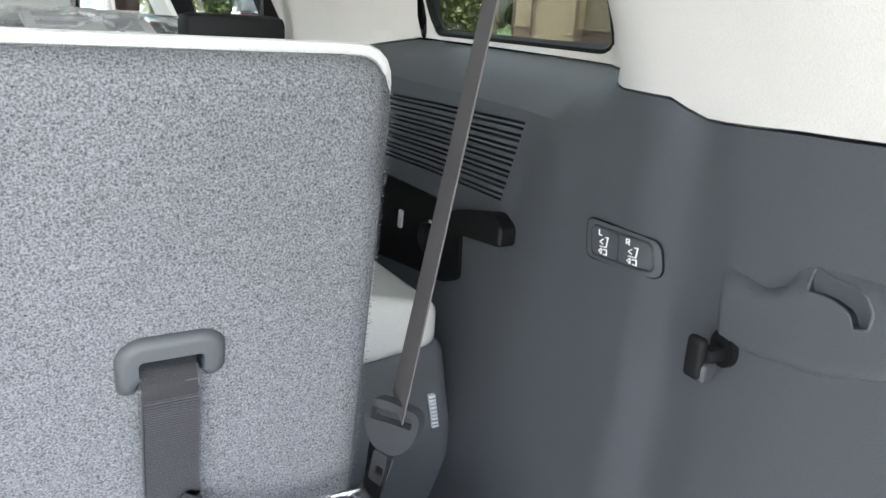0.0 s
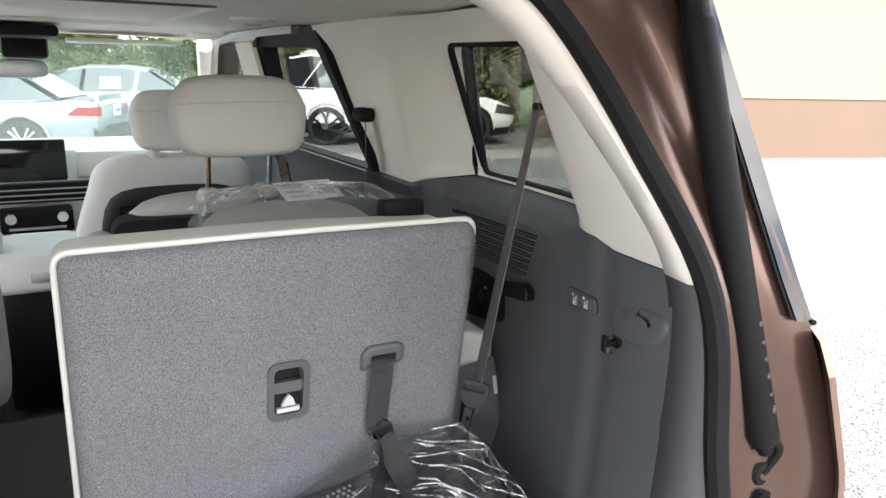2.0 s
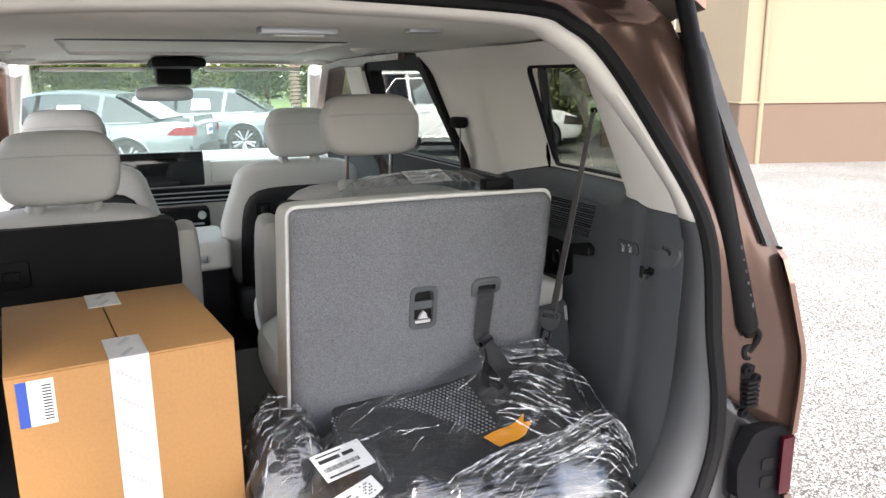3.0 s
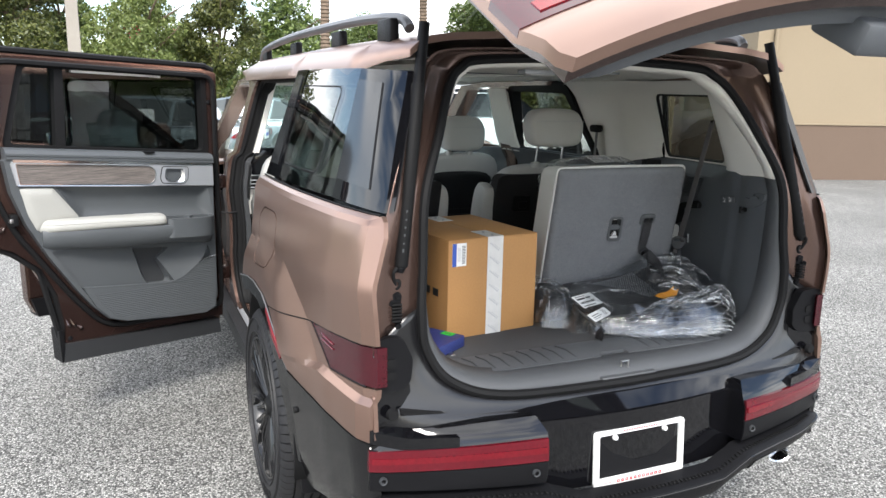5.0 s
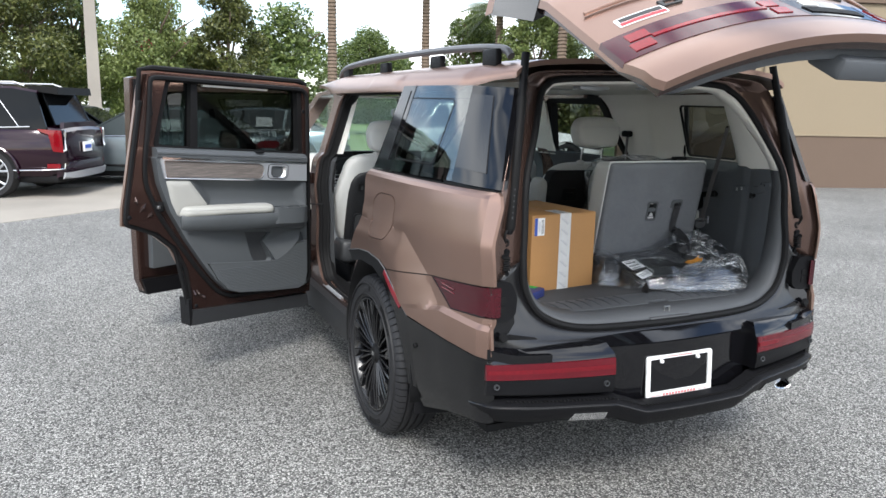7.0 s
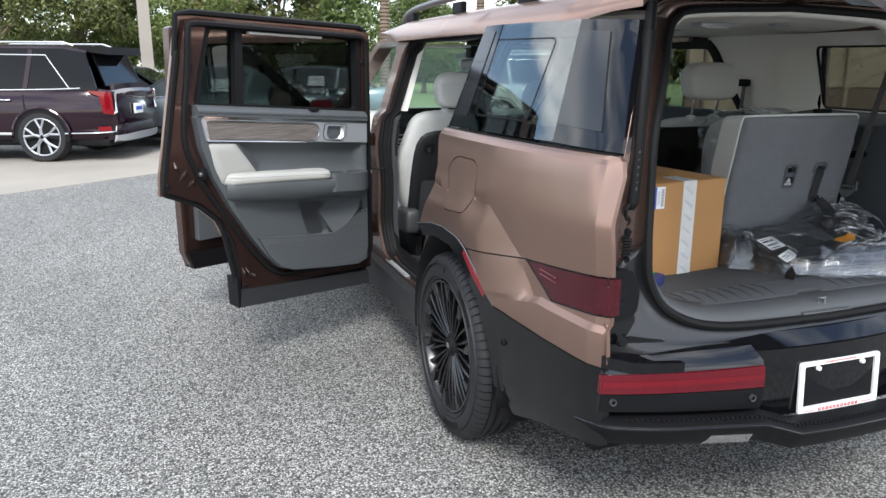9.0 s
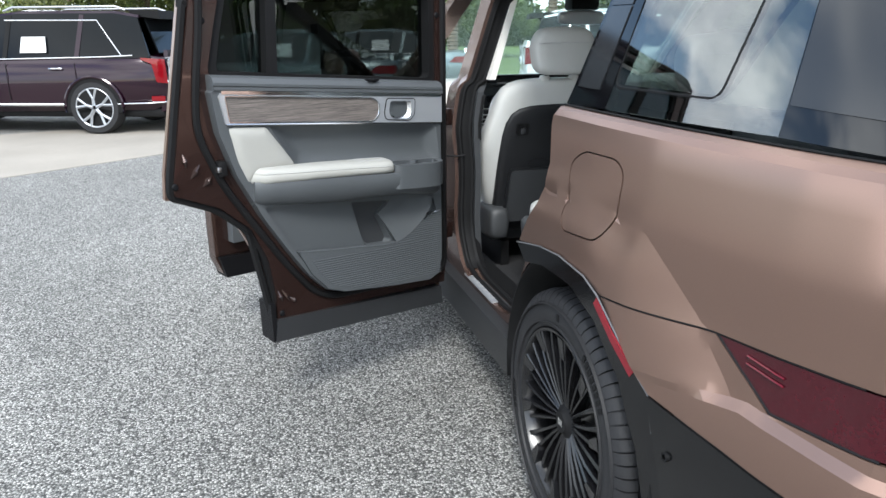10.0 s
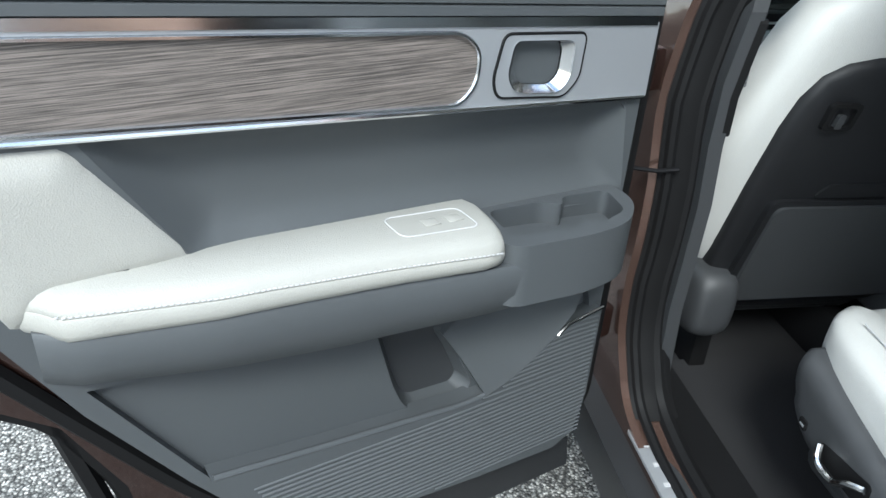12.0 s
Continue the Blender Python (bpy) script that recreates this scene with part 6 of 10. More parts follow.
    LID = rounded([(0.4089, 1.2188), (0.3722, 1.2179), (0.3600, 1.2240), (0.3520, 1.2400), (0.3300, 1.2425), (0.2961, 1.2448), (0.2821, 1.2429), (0.2765, 1.2364), (0.2775, 1.2260), (0.2832, 1.2181), (0.2967, 1.2045), (0.3302, 1.1897), (0.3806, 1.178), (0.402, 1.177)], 0.004)

    def lid_at(y, z):
        d = float(away(np.array([(y, z)]), LID)[0])
        lower = min(1.0, d / 0.007)
        upper = interp(z - (1.2188 + 0.32 * (0.4089 - y)), [-0.012, 0.0], [1.0, 0.0])
        rise = 0.0065 * math.sqrt(max(0.0, 1 - (1 - lower) ** 2)) * max(0.12, upper if y > 0.30 else 1.0)
        return lining(sign, 0.001 - rise)(y, z)

    cover = part("jack_cover", sheet_bm(LID, [SLOT], lid_at, 0.0035, lining(sign, 0.004)), M["dark_trim"], car, "dark grey jack cover with finger recess", 45)
    part("finger_slot", loft_bm([[lid_at(y, z) for y, z in SLOT], [on(y, z, 0.0075) for y, z in SLOT]], True, False), M["dark_trim"], cover, "", 45)
    part("slot_floor", sheet_bm(SLOT, (), lining(sign, 0.007), 0.01, lining(sign, 0.009)), M["trim_black"], cover)
    part("slot_lip", tube_bm([lid_at(y, z) for y, z in SLOT + SLOT[:1]], 0.0009, 6, cap=False, up=(1, 0, 0)), M["dark_trim"], cover)
    part("seat_handle", sheet_bm(rounded([(0.703, 1.129), (0.7016, 1.148), (0.7235, 1.158), (0.8152, 1.137), (0.835, 1.118), (0.80, 1.1154)], 0.008), (), lining(sign, -0.015), 0.02, lining(sign, 0.0)), M["rubber"], car, "black release handle")
    part("handle_tip", sheet_bm(rounded([(0.7045, 1.131), (0.7035, 1.147), (0.7085, 1.149), (0.7090, 1.132)], 0.002), (), lining(sign, -0.0165), 0.02, lining(sign, -0.012)), M["trim_black"], car)
    socket = part("socket_panel", sheet_bm(rounded([(0.802, 1.060), (0.812, 1.124), (0.877, 1.134), (1.03, 1.132), (1.03, 1.02), (0.84, 1.045)], 0.010), (), lining(sign, -0.004), 0.05, lining(sign, 0.004)), M["black_plastic"], car, "black switch and socket panel")
    dial = lathe_bm([(0.0, 0.0), (0.016, 0.0), (0.018, 0.003), (0.018, 0.008)], 20)
    bmesh.ops.rotate(dial, verts=dial.verts, cent=(0, 0, 0), matrix=Matrix.Rotation(radians(180), 3, "Z"))
    bmesh.ops.translate(dial, verts=dial.verts, vec=on(0.868, 1.090, -0.010))
    part("socket_cap", dial, M["rubber"], socket)
    part("socket_mark", sheet_bm([(0.8795, 1.088), (0.8795, 1.106), (0.8850, 1.106), (0.8850, 1.088)], (), lining(sign, -0.0065), 0.05, lining(sign, -0.003)), M["grey_ink"], socket)
    part("usb_port", sheet_bm(rounded([(0.958, 1.075), (0.958, 1.098), (0.968, 1.098), (0.968, 1.075)], 0.003), (), lining(sign, -0.0065), 0.05, lining(sign, -0.003)), M["grey_ink"], socket)
    # seat belt of the third row
    top, buckle, low = Vector((0.634, 0.556, 1.482)), Vector((0.600, 0.640, 1.025)), Vector((0.588, 0.690, 0.84))

    def ribbon(a, b, n, w, t0, t1):
        """A webbing strip from a to b that turns about its length from the angle t0 to t1."""
        rings, d = [], (b - a).normalized()
        s1 = d.cross(Vector((1, 0, 0))).normalized()
        s2 = d.cross(s1)
        for k in range(n + 1):
            ang = radians(t0 + (t1 - t0) * k / n)
            side, nor = s1 * math.cos(ang) + s2 * math.sin(ang), s2 * math.cos(ang) - s1 * math.sin(ang)
            c = a.lerp(b, k / n)
            rings.append([c + side * x + nor * y for x, y in ((-w, -0.0006), (w, -0.0006), (w, 0.0006), (-w, 0.0006))])
        return loft_bm(rings)

    belt = part("seat_belt", ribbon(top, buckle, 14, 0.0225, 25, 17), M["webbing"], car, "dark grey seat belt")
    part("belt_lower", ribbon(buckle + Vector((-0.006, 0.01, -0.02)), low, 6, 0.0225, 0, 25), M["strap"], belt)
    tongue = [(0.024, 0.024), (0.027, 0.004), (0.021, -0.016), (0.009, -0.030), (-0.010, -0.032), (-0.023, -0.016), (-0.027, 0.002), (-0.020, 0.014), (-0.010, 0.018)]
    frame_m = Matrix.Translation(buckle + Vector((-0.006, -0.004, -0.010))) @ Matrix.Rotation(radians(-62), 4, "Z") @ Matrix.Rotation(radians(14), 4, "Y")

    def tongue_at(d):
        return lambda u, v: tuple(frame_m @ Vector((u, d - 0.06 * abs(u) * (1 if v < 0 else 0.5), v)))

    part("belt_tongue", sheet_bm(rounded(tongue, 0.010), [rounded([(-0.021, 0.006), (0.018, 0.016), (0.020, 0.006), (-0.019, -0.006)], 0.002)], tongue_at(-0.004), 0.008, tongue_at(0.005)), M["trim_black"], belt, "grey plastic belt tongue", 50)
    part("tongue_plate", sheet_bm(rounded([(-0.010, -0.036), (0.010, -0.036), (0.008, -0.068), (-0.008, -0.068)], 0.004), [rounded([(-0.004, -0.050), (0.004, -0.050), (0.004, -0.060), (-0.004, -0.060)], 0.002)], tongue_at(0.0), 0.02, tongue_at(0.003)), M["steel"], belt, "steel tongue plate")
    for k in range(9):
        part("tongue_tooth", box_bm(buckle.x + 0.012 + 0.0012 * k, buckle.y - 0.030 + 0.001 * k, buckle.z + 0.020 - 0.0042 * k, buckle.x + 0.018 + 0.0012 * k, buckle.y - 0.026 + 0.001 * k, buckle.z + 0.0225 - 0.0042 * k, 0.0004, 1), M["silver_trim"], belt)
    part("belt_guide", box_bm(0.628, 0.549, 1.474, 0.644, 0.563, 1.484, 0.003), M["rubber"], belt)
# left belt
lb = part("seat_belt", tube_bm(smooth_path([(-0.640, 0.56, 1.45), (-0.626, 0.60, 1.27), (-0.613, 0.645, 1.165), (-0.606, 0.70, 0.990), (-0.596, 0.72, 0.938), (-0.580, 0.76, 0.79)]), 0.0, flat=(0.023, 0.0008), up=(1, 0.25, 0)), M["webbing"], car, "dark grey seat belt")
lt = box_bm(-0.016, -0.006, -0.015, 0.016, 0.006, 0.015, 0.004, 2)
bmesh.ops.transform(lt, matrix=pose(-0.604, 0.695, 0.982, 12, 42, -25), verts=lt.verts)
part("belt_tongue", lt, M["black_plastic"], lb)
lp = box_bm(-0.008, -0.0015, -0.032, 0.008, 0.0015, -0.013)
bmesh.ops.transform(lp, matrix=pose(-0.604, 0.695, 0.982, 12, 42, -25), verts=lp.verts)
part("tongue_plate", lp, M["steel"], lb)

# tailgate opening lining: dark below, pale above
DARKL, LIGHTL = [], []
ring_i, ring_l = whole(I_PTS, 16), whole(L_PTS, 16)


def ring_part(name, keep, mm, label, rows):
    bm = bmesh.new()
    for j in range(len(rows[0]) - 1):
        if keep((rows[-1][j][2] + rows[-1][j + 1][2]) / 2):
            for p, q in zip(rows, rows[1:]):
                bm.faces.new([bm.verts.new(v) for v in (p[j], p[j + 1], q[j + 1], q[j])])
    bmesh.ops.remove_doubles(bm, verts=bm.verts, dist=1e-5)
    ob = part(name, bm, mm, car, label, 50)
    sol = ob.modifiers.new("thick", "SOLIDIFY")
    sol.thickness, sol.offset = 0.004, 0


mid_il = [tuple((Vector(a) + Vector(b)) / 2 + Vector((0, -0.012, 0.0)) + Vector((-a[0], 0, 1.2 - a[2])) * 0.012) for a, b in zip(ring_i, ring_l)]
ring_part("sill_lining", lambda z: z < 1.297, M["sill_trim"], "dark grey sill and jamb lining", [ring_i, mid_il, ring_l])
ring_part("header_lining", lambda z: z >= 1.297, M["light_trim"], "pale cream header trim", [ring_i, mid_il, ring_l])

# ribbed load sill with striker recess
sill = part("load_sill", sheet_bm([(-0.54, 0.205), (0.54, 0.205), (0.56, 0.30), (-0.56, 0.30)], [rounded([(-0.055, 0.20), (0.055, 0.20), (0.045, 0.222), (-0.045, 0.222)], 0.004)], lambda u, v: (u, v + 0.02 * (1 - (u / 0.55) ** 2) * 0 , 0.772 + 0.018 * interp(v, [0.20, 0.25, 0.30], [0, 0.9, 1])), 0.04, (0, 0, -0.02)), M["sill_trim"], car, "ribbed dark grey load sill")
for k in range(-11, 12):
    if abs(k) < 3:
        continue
    x = k * 0.046
    part("sill_rib", tube_bm([(x, 0.215, 0.777), (x - 0.012, 0.255, 0.789), (x - 0.03, 0.292, 0.791)], 0.0022, 5), M["trim_black"], sill)
part("striker_recess", box_bm(-0.10, 0.125, 0.715, 0.10, 0.245, 0.735, 0.004), M["sill_trim"], car)
part("striker", tube_bm([(-0.012, 0.155, 0.735), (-0.012, 0.155, 0.768), (0.012, 0.155, 0.768), (0.012, 0.155, 0.735)], 0.004, 8), M["steel"], car, "bare steel lock striker")
part("load_floor", sheet_bm(rounded([(-0.57, 0.29), (0.57, 0.29), (0.62, 0.45), (0.68, 0.80), (0.68, 1.36), (-0.68, 1.36), (-0.68, 0.80), (-0.62, 0.45)], 0.03), (), lambda u, v: (u, v, 0.785), 0.08, (0, 0, -0.03)), M["load_floor"], car, "dark grey carpeted load floor")
part("floor_pull", tube_bm([(0.004, 0.296, 0.787), (0.004, 0.286, 0.812), (0.010, 0.298, 0.826), (0.008, 0.312, 0.805), (0.006, 0.314, 0.787)], 0.0, flat=(0.011, 0.001), up=(1, 0, 0)), M["strap"], car, "black fabric pull loop")
for sign in (-1, 1):
    part("sill_plate", box_bm(sign * 0.50 - 0.008, 0.33, 0.785, sign * 0.50 + 0.008, 0.36, 0.79, 0.001), M["steel"], car)

# cabin floor and headlining
part("cabin_floor", sheet_bm([(-0.74, 1.30), (0.74, 1.30), (0.74, 3.6), (-0.74, 3.6)], (), lambda u, v: (u, v, 0.375 + 0.05 * max(0, (1.75 - v) / 0.45)), 0.2, (0, 0, -0.04)), M["carpet_dark"], car, "black carpeted cabin floor")
part("floor_mat", sheet_bm(rounded([(-0.68, 2.05), (-0.22, 2.05), (-0.22, 2.50), (-0.68, 2.50)], 0.04), (), lambda u, v: (u, v, 0.392), 0.1, (0, 0, -0.010)), M["carpet_dark"], car)


def ceil_at(u, v):
    k = abs(u)
    z = interp(k, [0, 0.45, 0.60, 0.68, 0.73, 0.76], [1.657, 1.654, 1.648, 1.640, 1.628, 1.612]) - interp(v, [0.40, 0.8, 2.6, 3.1], [0.006, 0, 0, 0.03])
    return (u, v, z)


CEIL = [(-0.40, 0.462), (0.40, 0.462), (0.555, 0.50), (0.68, 0.78), (0.735, 1.2), (0.74, 2.3), (0.68, 2.9), (0.58, 3.03), (-0.58, 3.03), (-0.68, 2.9), (-0.74, 2.3), (-0.735, 1.2), (-0.68, 0.78), (-0.555, 0.50)]
SHADE = rounded([(-0.40, 1.45), (0.40, 1.45), (0.42, 2.62), (-0.42, 2.62)], 0.05)
part("headlining", sheet_bm(CEIL, [SHADE], ceil_at, 0.05, (0, 0, 0.012)), M["light_trim"], car, "pale cloth headlining", 60)
part("roof_blind", sheet_bm(rounded([(-0.42, 1.43), (0.42, 1.43), (0.44, 2.64), (-0.44, 2.64)], 0.05), (), lambda u, v: (u, v, 1.668), 0.2, (0, 0, 0.006)), M["light_trim"], car, "pale roof blind")
part("blind_edge", box_bm(-0.40, 1.52, 1.655, 0.40, 1.55, 1.668, 0.004), M["door_trim"], car)
for x, y in ((0.555, 1.80), (-0.555, 1.80), (0.61, 2.75), (-0.61, 2.75)):
    d = lathe_bm([(0.0, -0.012), (0.028, -0.014), (0.036, -0.010), (0.052, -0.004), (0.058, 0.006)], 24, "z")
    bmesh.ops.scale(d, verts=d.verts, vec=(1.15, 1.0, 1.0))
    bmesh.ops.translate(d, verts=d.verts, vec=(x, y, ceil_at(x, y)[2] - 0.001))
    dm = part("ceiling_vent", d, M["light_trim"], car, "round pale ceiling outlet")
    part("vent_slot", box_bm(x - 0.022, y - 0.014, ceil_at(x, y)[2] - 0.019, x + 0.022, y + 0.010, ceil_at(x, y)[2] - 0.010, 0.003), M["silver_trim"], dm)
lampu = part("ceiling_lamp", box_bm(0.03, 0.90, 1.640, 0.20, 0.965, 1.66, 0.006), M["silver_trim"], car, "silver ceiling lamp unit")
part("lamp_lens", box_bm(0.06, 0.912, 1.636, 0.17, 0.953, 1.645, 0.004), M["white"], lampu)
part("ceiling_pad", box_bm(0.35, 0.86, 1.646, 0.43, 0.90, 1.656, 0.004), M["silver_trim"], car)
for sign in (-1, 1):
    part("sun_visor", box_bm(sign * 0.34 - 0.21, 2.86, 1.595, sign * 0.34 + 0.21, 3.03, 1.612, 0.008), M["light_trim"], car, "pale sun visor")
part("overhead_console", box_bm(-0.12, 2.62, 1.605, 0.10, 2.98, 1.645, 0.015), M["rubber"], car, "black overhead console")
part("mirror_mount", box_bm(-0.09, 2.98, 1.53, 0.07, 3.08, 1.62, 0.02), M["rubber"], car)
mm_ = pillow_bm(0.25, 0.035, 0.068, 0.5, 4)
bmesh.ops.translate(mm_, verts=mm_.verts, vec=(-0.06, 2.93, 1.495))
part("rear_view_mirror", mm_, M["silver_trim"], car, "frameless rear-view mirror")

# right-hand doors seen from inside, pillars, glass
for sign in (1,):
    part("door_lining", sheet_bm([(1.50, 0.45), (2.30, 0.45), (2.32, 1.262), (1.20, 1.262), (1.22, 1.10), (1.40, 0.80)], (), flank(sign, 0.13), 0.08, flank(sign, 0.05)), M["door_trim"], car, "dark grey door lining")
    part("door_lining", sheet_bm([(2.46, 0.45), (3.45, 0.45), (3.50, 1.12), (3.28, 1.20), (2.46, 1.25)], (), flank(sign, 0.13), 0.08, flank(sign, 0.05)), M["door_trim"], car, "dark grey door lining")
    part("door_skin", sheet_bm([(1.62, 0.44), (2.40, 0.44), (2.42, 1.245), (1.24, 1.245), (1.24, 1.02), (1.38, 0.84), (1.5, 0.66)], (), flank(sign, 0.0), 0.08, flank(sign, 0.03)), M["bronze"], car)
    part("door_skin", sheet_bm([(2.42, 0.44), (3.55, 0.44), (3.55, 1.12), (3.3, 1.24), (2.43, 1.245)], (), flank(sign, 0.0), 0.1, flank(sign, 0.03)), M["bronze"], car)
    part("door_glass", sheet_bm([(1.21, 1.25), (1.12, 1.60), (2.28, 1.61), (2.36, 1.25)], (), flank(sign, 0.03), 0.1, flank(sign, 0.034)), M["glass_door"], car, "tinted door window")
    part("door_glass", sheet_bm([(2.44, 1.25), (2.40, 1.60), (2.78, 1.60), (3.30, 1.28), (3.42, 1.18)], (), flank(sign, 0.03), 0.1, flank(sign, 0.034)), M["glass_clear"], car, "clear door window")
    part("door_window_frame", sheet_bm([(1.455, 1.255), (1.635, 1.632), (2.27, 1.632), (2.36, 1.255)], [rounded([(1.485, 1.266), (1.662, 1.575), (2.20, 1.585), (2.28, 1.266)], 0.02)], flank(sign, 0.112), 0.08, flank(sign, 0.06)), M["rubber"], car)
    part("door_arm_pad", box_bm(0.70, 2.70, 0.84, 0.79, 3.20, 0.92, 0.02, 3), M["leather"], car)
    rm = pillow_bm(0.16, 0.10, 0.14, 0.6, 4)
    bmesh.ops.translate(rm, verts=rm.verts, vec=(1.03, 3.30, 1.17))
    part("right_door_mirror", rm, M["bronze"], car)
part("b_pillar_trim", sheet_bm([(2.24, 1.24), (2.24, 1.60), (2.46, 1.60), (2.48, 1.24)], (), flank(1, 0.135), 0.1, flank(1, 0.12)), M["light_trim"], car)
part("c_pillar_belt", tube_bm([(0.728, 1.42, 1.41), (0.74, 1.45, 1.20), (0.745, 1.47, 1.00)], 0.0, flat=(0.023, 0.001), up=(-1, 0.4, 0)), M["webbing"], car, "dark seat belt")
part("belt_guide", box_bm(0.700, 1.385, 1.395, 0.742, 1.450, 1.430, 0.012, 3), M["rubber"], car)

# left door opening: seals, scuff plate, pillar lining
hole = rounded(REAR_DOOR_HOLE, 0.05)
part("opening_seal", tube_bm([flank(-1, 0.120)(u, v) for u, v in dense(hole, 0.05) + [hole[0]]], 0.016, 8, cap=False, up=(1, 0, 0)), M["rubber"], car, "black rubber door seal")
part("opening_seal", tube_bm([flank(-1, 0.075)(u, v) for u, v in dense([(0.985 * (u - 1.75) + 1.75, 0.99 * (v - 1.0) + 1.0) for u, v in hole], 0.05)][:-1], 0.010, 8, cap=False, up=(1, 0, 0)), M["rubber"], car)
edge = [q for q in dense(hole, 0.03) if q[0] > 2.16 and 0.47 < q[1] < 1.60]
edge.sort(key=lambda q: math.atan2(q[1] - 1.0, q[0] - 1.8))
part("door_step_trim", sheet_bm([(1.66, 0.0), (2.30, 0.0), (2.30, 1.0), (1.66, 1.0)], (), lambda u, v: (-0.842 + 0.125 * v, u, 0.4545 - 0.062 * v ** 1.6), 0.06, (0, 0, -0.008)), M["trim_black"], car, "charcoal door step trim", 50)
part("pillar_seal", loft_bm([[flank(-1, d)(u - du, v) for u, v in edge] for d, du in ((0.060, 0.001), (0.070, 0.010), (0.100, 0.012), (0.130, 0.014), (0.145, 0.004))], False, False), M["rubber"], car, "black rubber pillar seal", 60)
part("scuff_plate", sheet_bm(rounded([(1.865, 0.0), (2.232, 0.0), (2.232, 0.038), (1.865, 0.038)], 0.010), (), lambda u, v: (-0.878 + v, u, 0.458), 0.05, (0, 0, -0.006)), M["silver_trim"], car, "brushed metal scuff plate")
for k in range(7):
    part("lettering_bar", box_bm(-0.864, 1.905 + 0.046 * k, 0.4575, -0.853, 1.913 + 0.046 * k, 0.4590, 0.0), M["grey_ink"], car)
part("b_pillar_lining", sheet_bm([(2.30, 0.46), (2.36, 0.46), (2.42, 1.20), (2.36, 1.25), (2.30, 1.20)], (), flank(-1, 0.15), 0.1, flank(-1, 0.125)), M["trim_black"], car, "dark grey pillar lining")
part("b_pillar_upper", sheet_bm([(2.27, 1.25), (2.25, 1.61), (2.42, 1.61), (2.44, 1.25)], (), flank(-1, 0.15), 0.1, flank(-1, 0.125)), M["light_trim"], car)
outlet = part("air_outlet", sheet_bm(rounded([(2.300, 1.005), (2.345, 1.000), (2.335, 1.185), (2.298, 1.19)], 0.008), (), flank(-1, 0.158), 0.05, flank(-1, 0.145)), M["rubber"], car, "slim black pillar air outlet")
for y0 in (2.312, 2.331):
    part("outlet_line", tube_bm([flank(-1, 0.160)(y0 + 0.004, 1.015), flank(-1, 0.160)(y0, 1.175)], 0.0018, 6), M["chrome"], outlet)
part("outlet_slider", box_bm(-0.796, 2.305, 1.085, -0.772, 2.340, 1.115, 0.003), M["chrome"], outlet)
part("door_striker", tube_bm([(-0.845, 1.262, 1.015), (-0.885, 1.285, 1.015), (-0.885, 1.285, 1.045), (-0.845, 1.262, 1.045)], 0.005, 8), M["chrome"], car)


# ---- car: seats, dashboard ----
# third row, right seat: felt-backed backrest
def seat_back(d=0.0):
    return lambda u, v: (u, 0.618 - 0.20 * (v - 1.117) + d, v)


RELEASE = rounded([(0.250, 1.035), (0.310, 1.035), (0.308, 1.131), (0.248, 1.131)], 0.016)
RELEASE_IN = rounded([(0.259, 1.046), (0.301, 1.046), (0.299, 1.121), (0.257, 1.121)], 0.011)
BEZEL = rounded([(0.386, 1.094), (0.397, 1.092), (0.402, 1.106), (0.438, 1.106), (0.443, 1.096), (0.454, 1.101), (0.455, 1.127), (0.444, 1.135), (0.396, 1.135), (0.385, 1.124)], 0.009)
BEZEL_IN = rounded([(0.399, 1.105), (0.440, 1.105), (0.440, 1.119), (0.399, 1.119)], 0.004)
FELT = rounded([(0.008, 0.80), (0.574, 0.80), (0.570, 0.95), (0.563, 1.312), (0.006, 1.313)], [0.02, 0.02, 0.02, 0.036, 0.016])


def felt_at(u, v):
    """Felt face, rolled over softly towards its edges."""
    d = min(1.0, float(away(np.array([(u, v)]), FELT)[0]) / 0.020)
    return seat_back(0.014 * (1 - math.sqrt(max(0.0, 1 - (1 - d) ** 2))))(u, v)


back3 = part("third_row_seat", sheet_bm(FELT, [RELEASE, BEZEL_IN], felt_at, 0.014, seat_back(0.02)), M["carpet"], car, "grey felt seat back", 60)
part("seat_padding", sheet_bm(rounded([(0.0, 0.80), (0.566, 0.80), (0.554, 1.304), (0.30, 1.314), (0.0, 1.312)], 0.03), (), seat_back(0.021), 0.05, seat_back(0.115)), M["leather"], back3, "pale leather front")
rim_line = dense(rounded([(0.003, 0.81), (0.003, 1.3155), (0.30, 1.3175), (0.560, 1.3145), (0.562, 1.27)], [0.01, 0.02, 0.02, 0.035, 0.0]), 0.03)[:-19]
part("seat_rim", tube_bm([seat_back(0.020)(u, v) for u, v in rim_line], 0.0042, 8, up=(0, 1, 0)), M["leather"], back3)
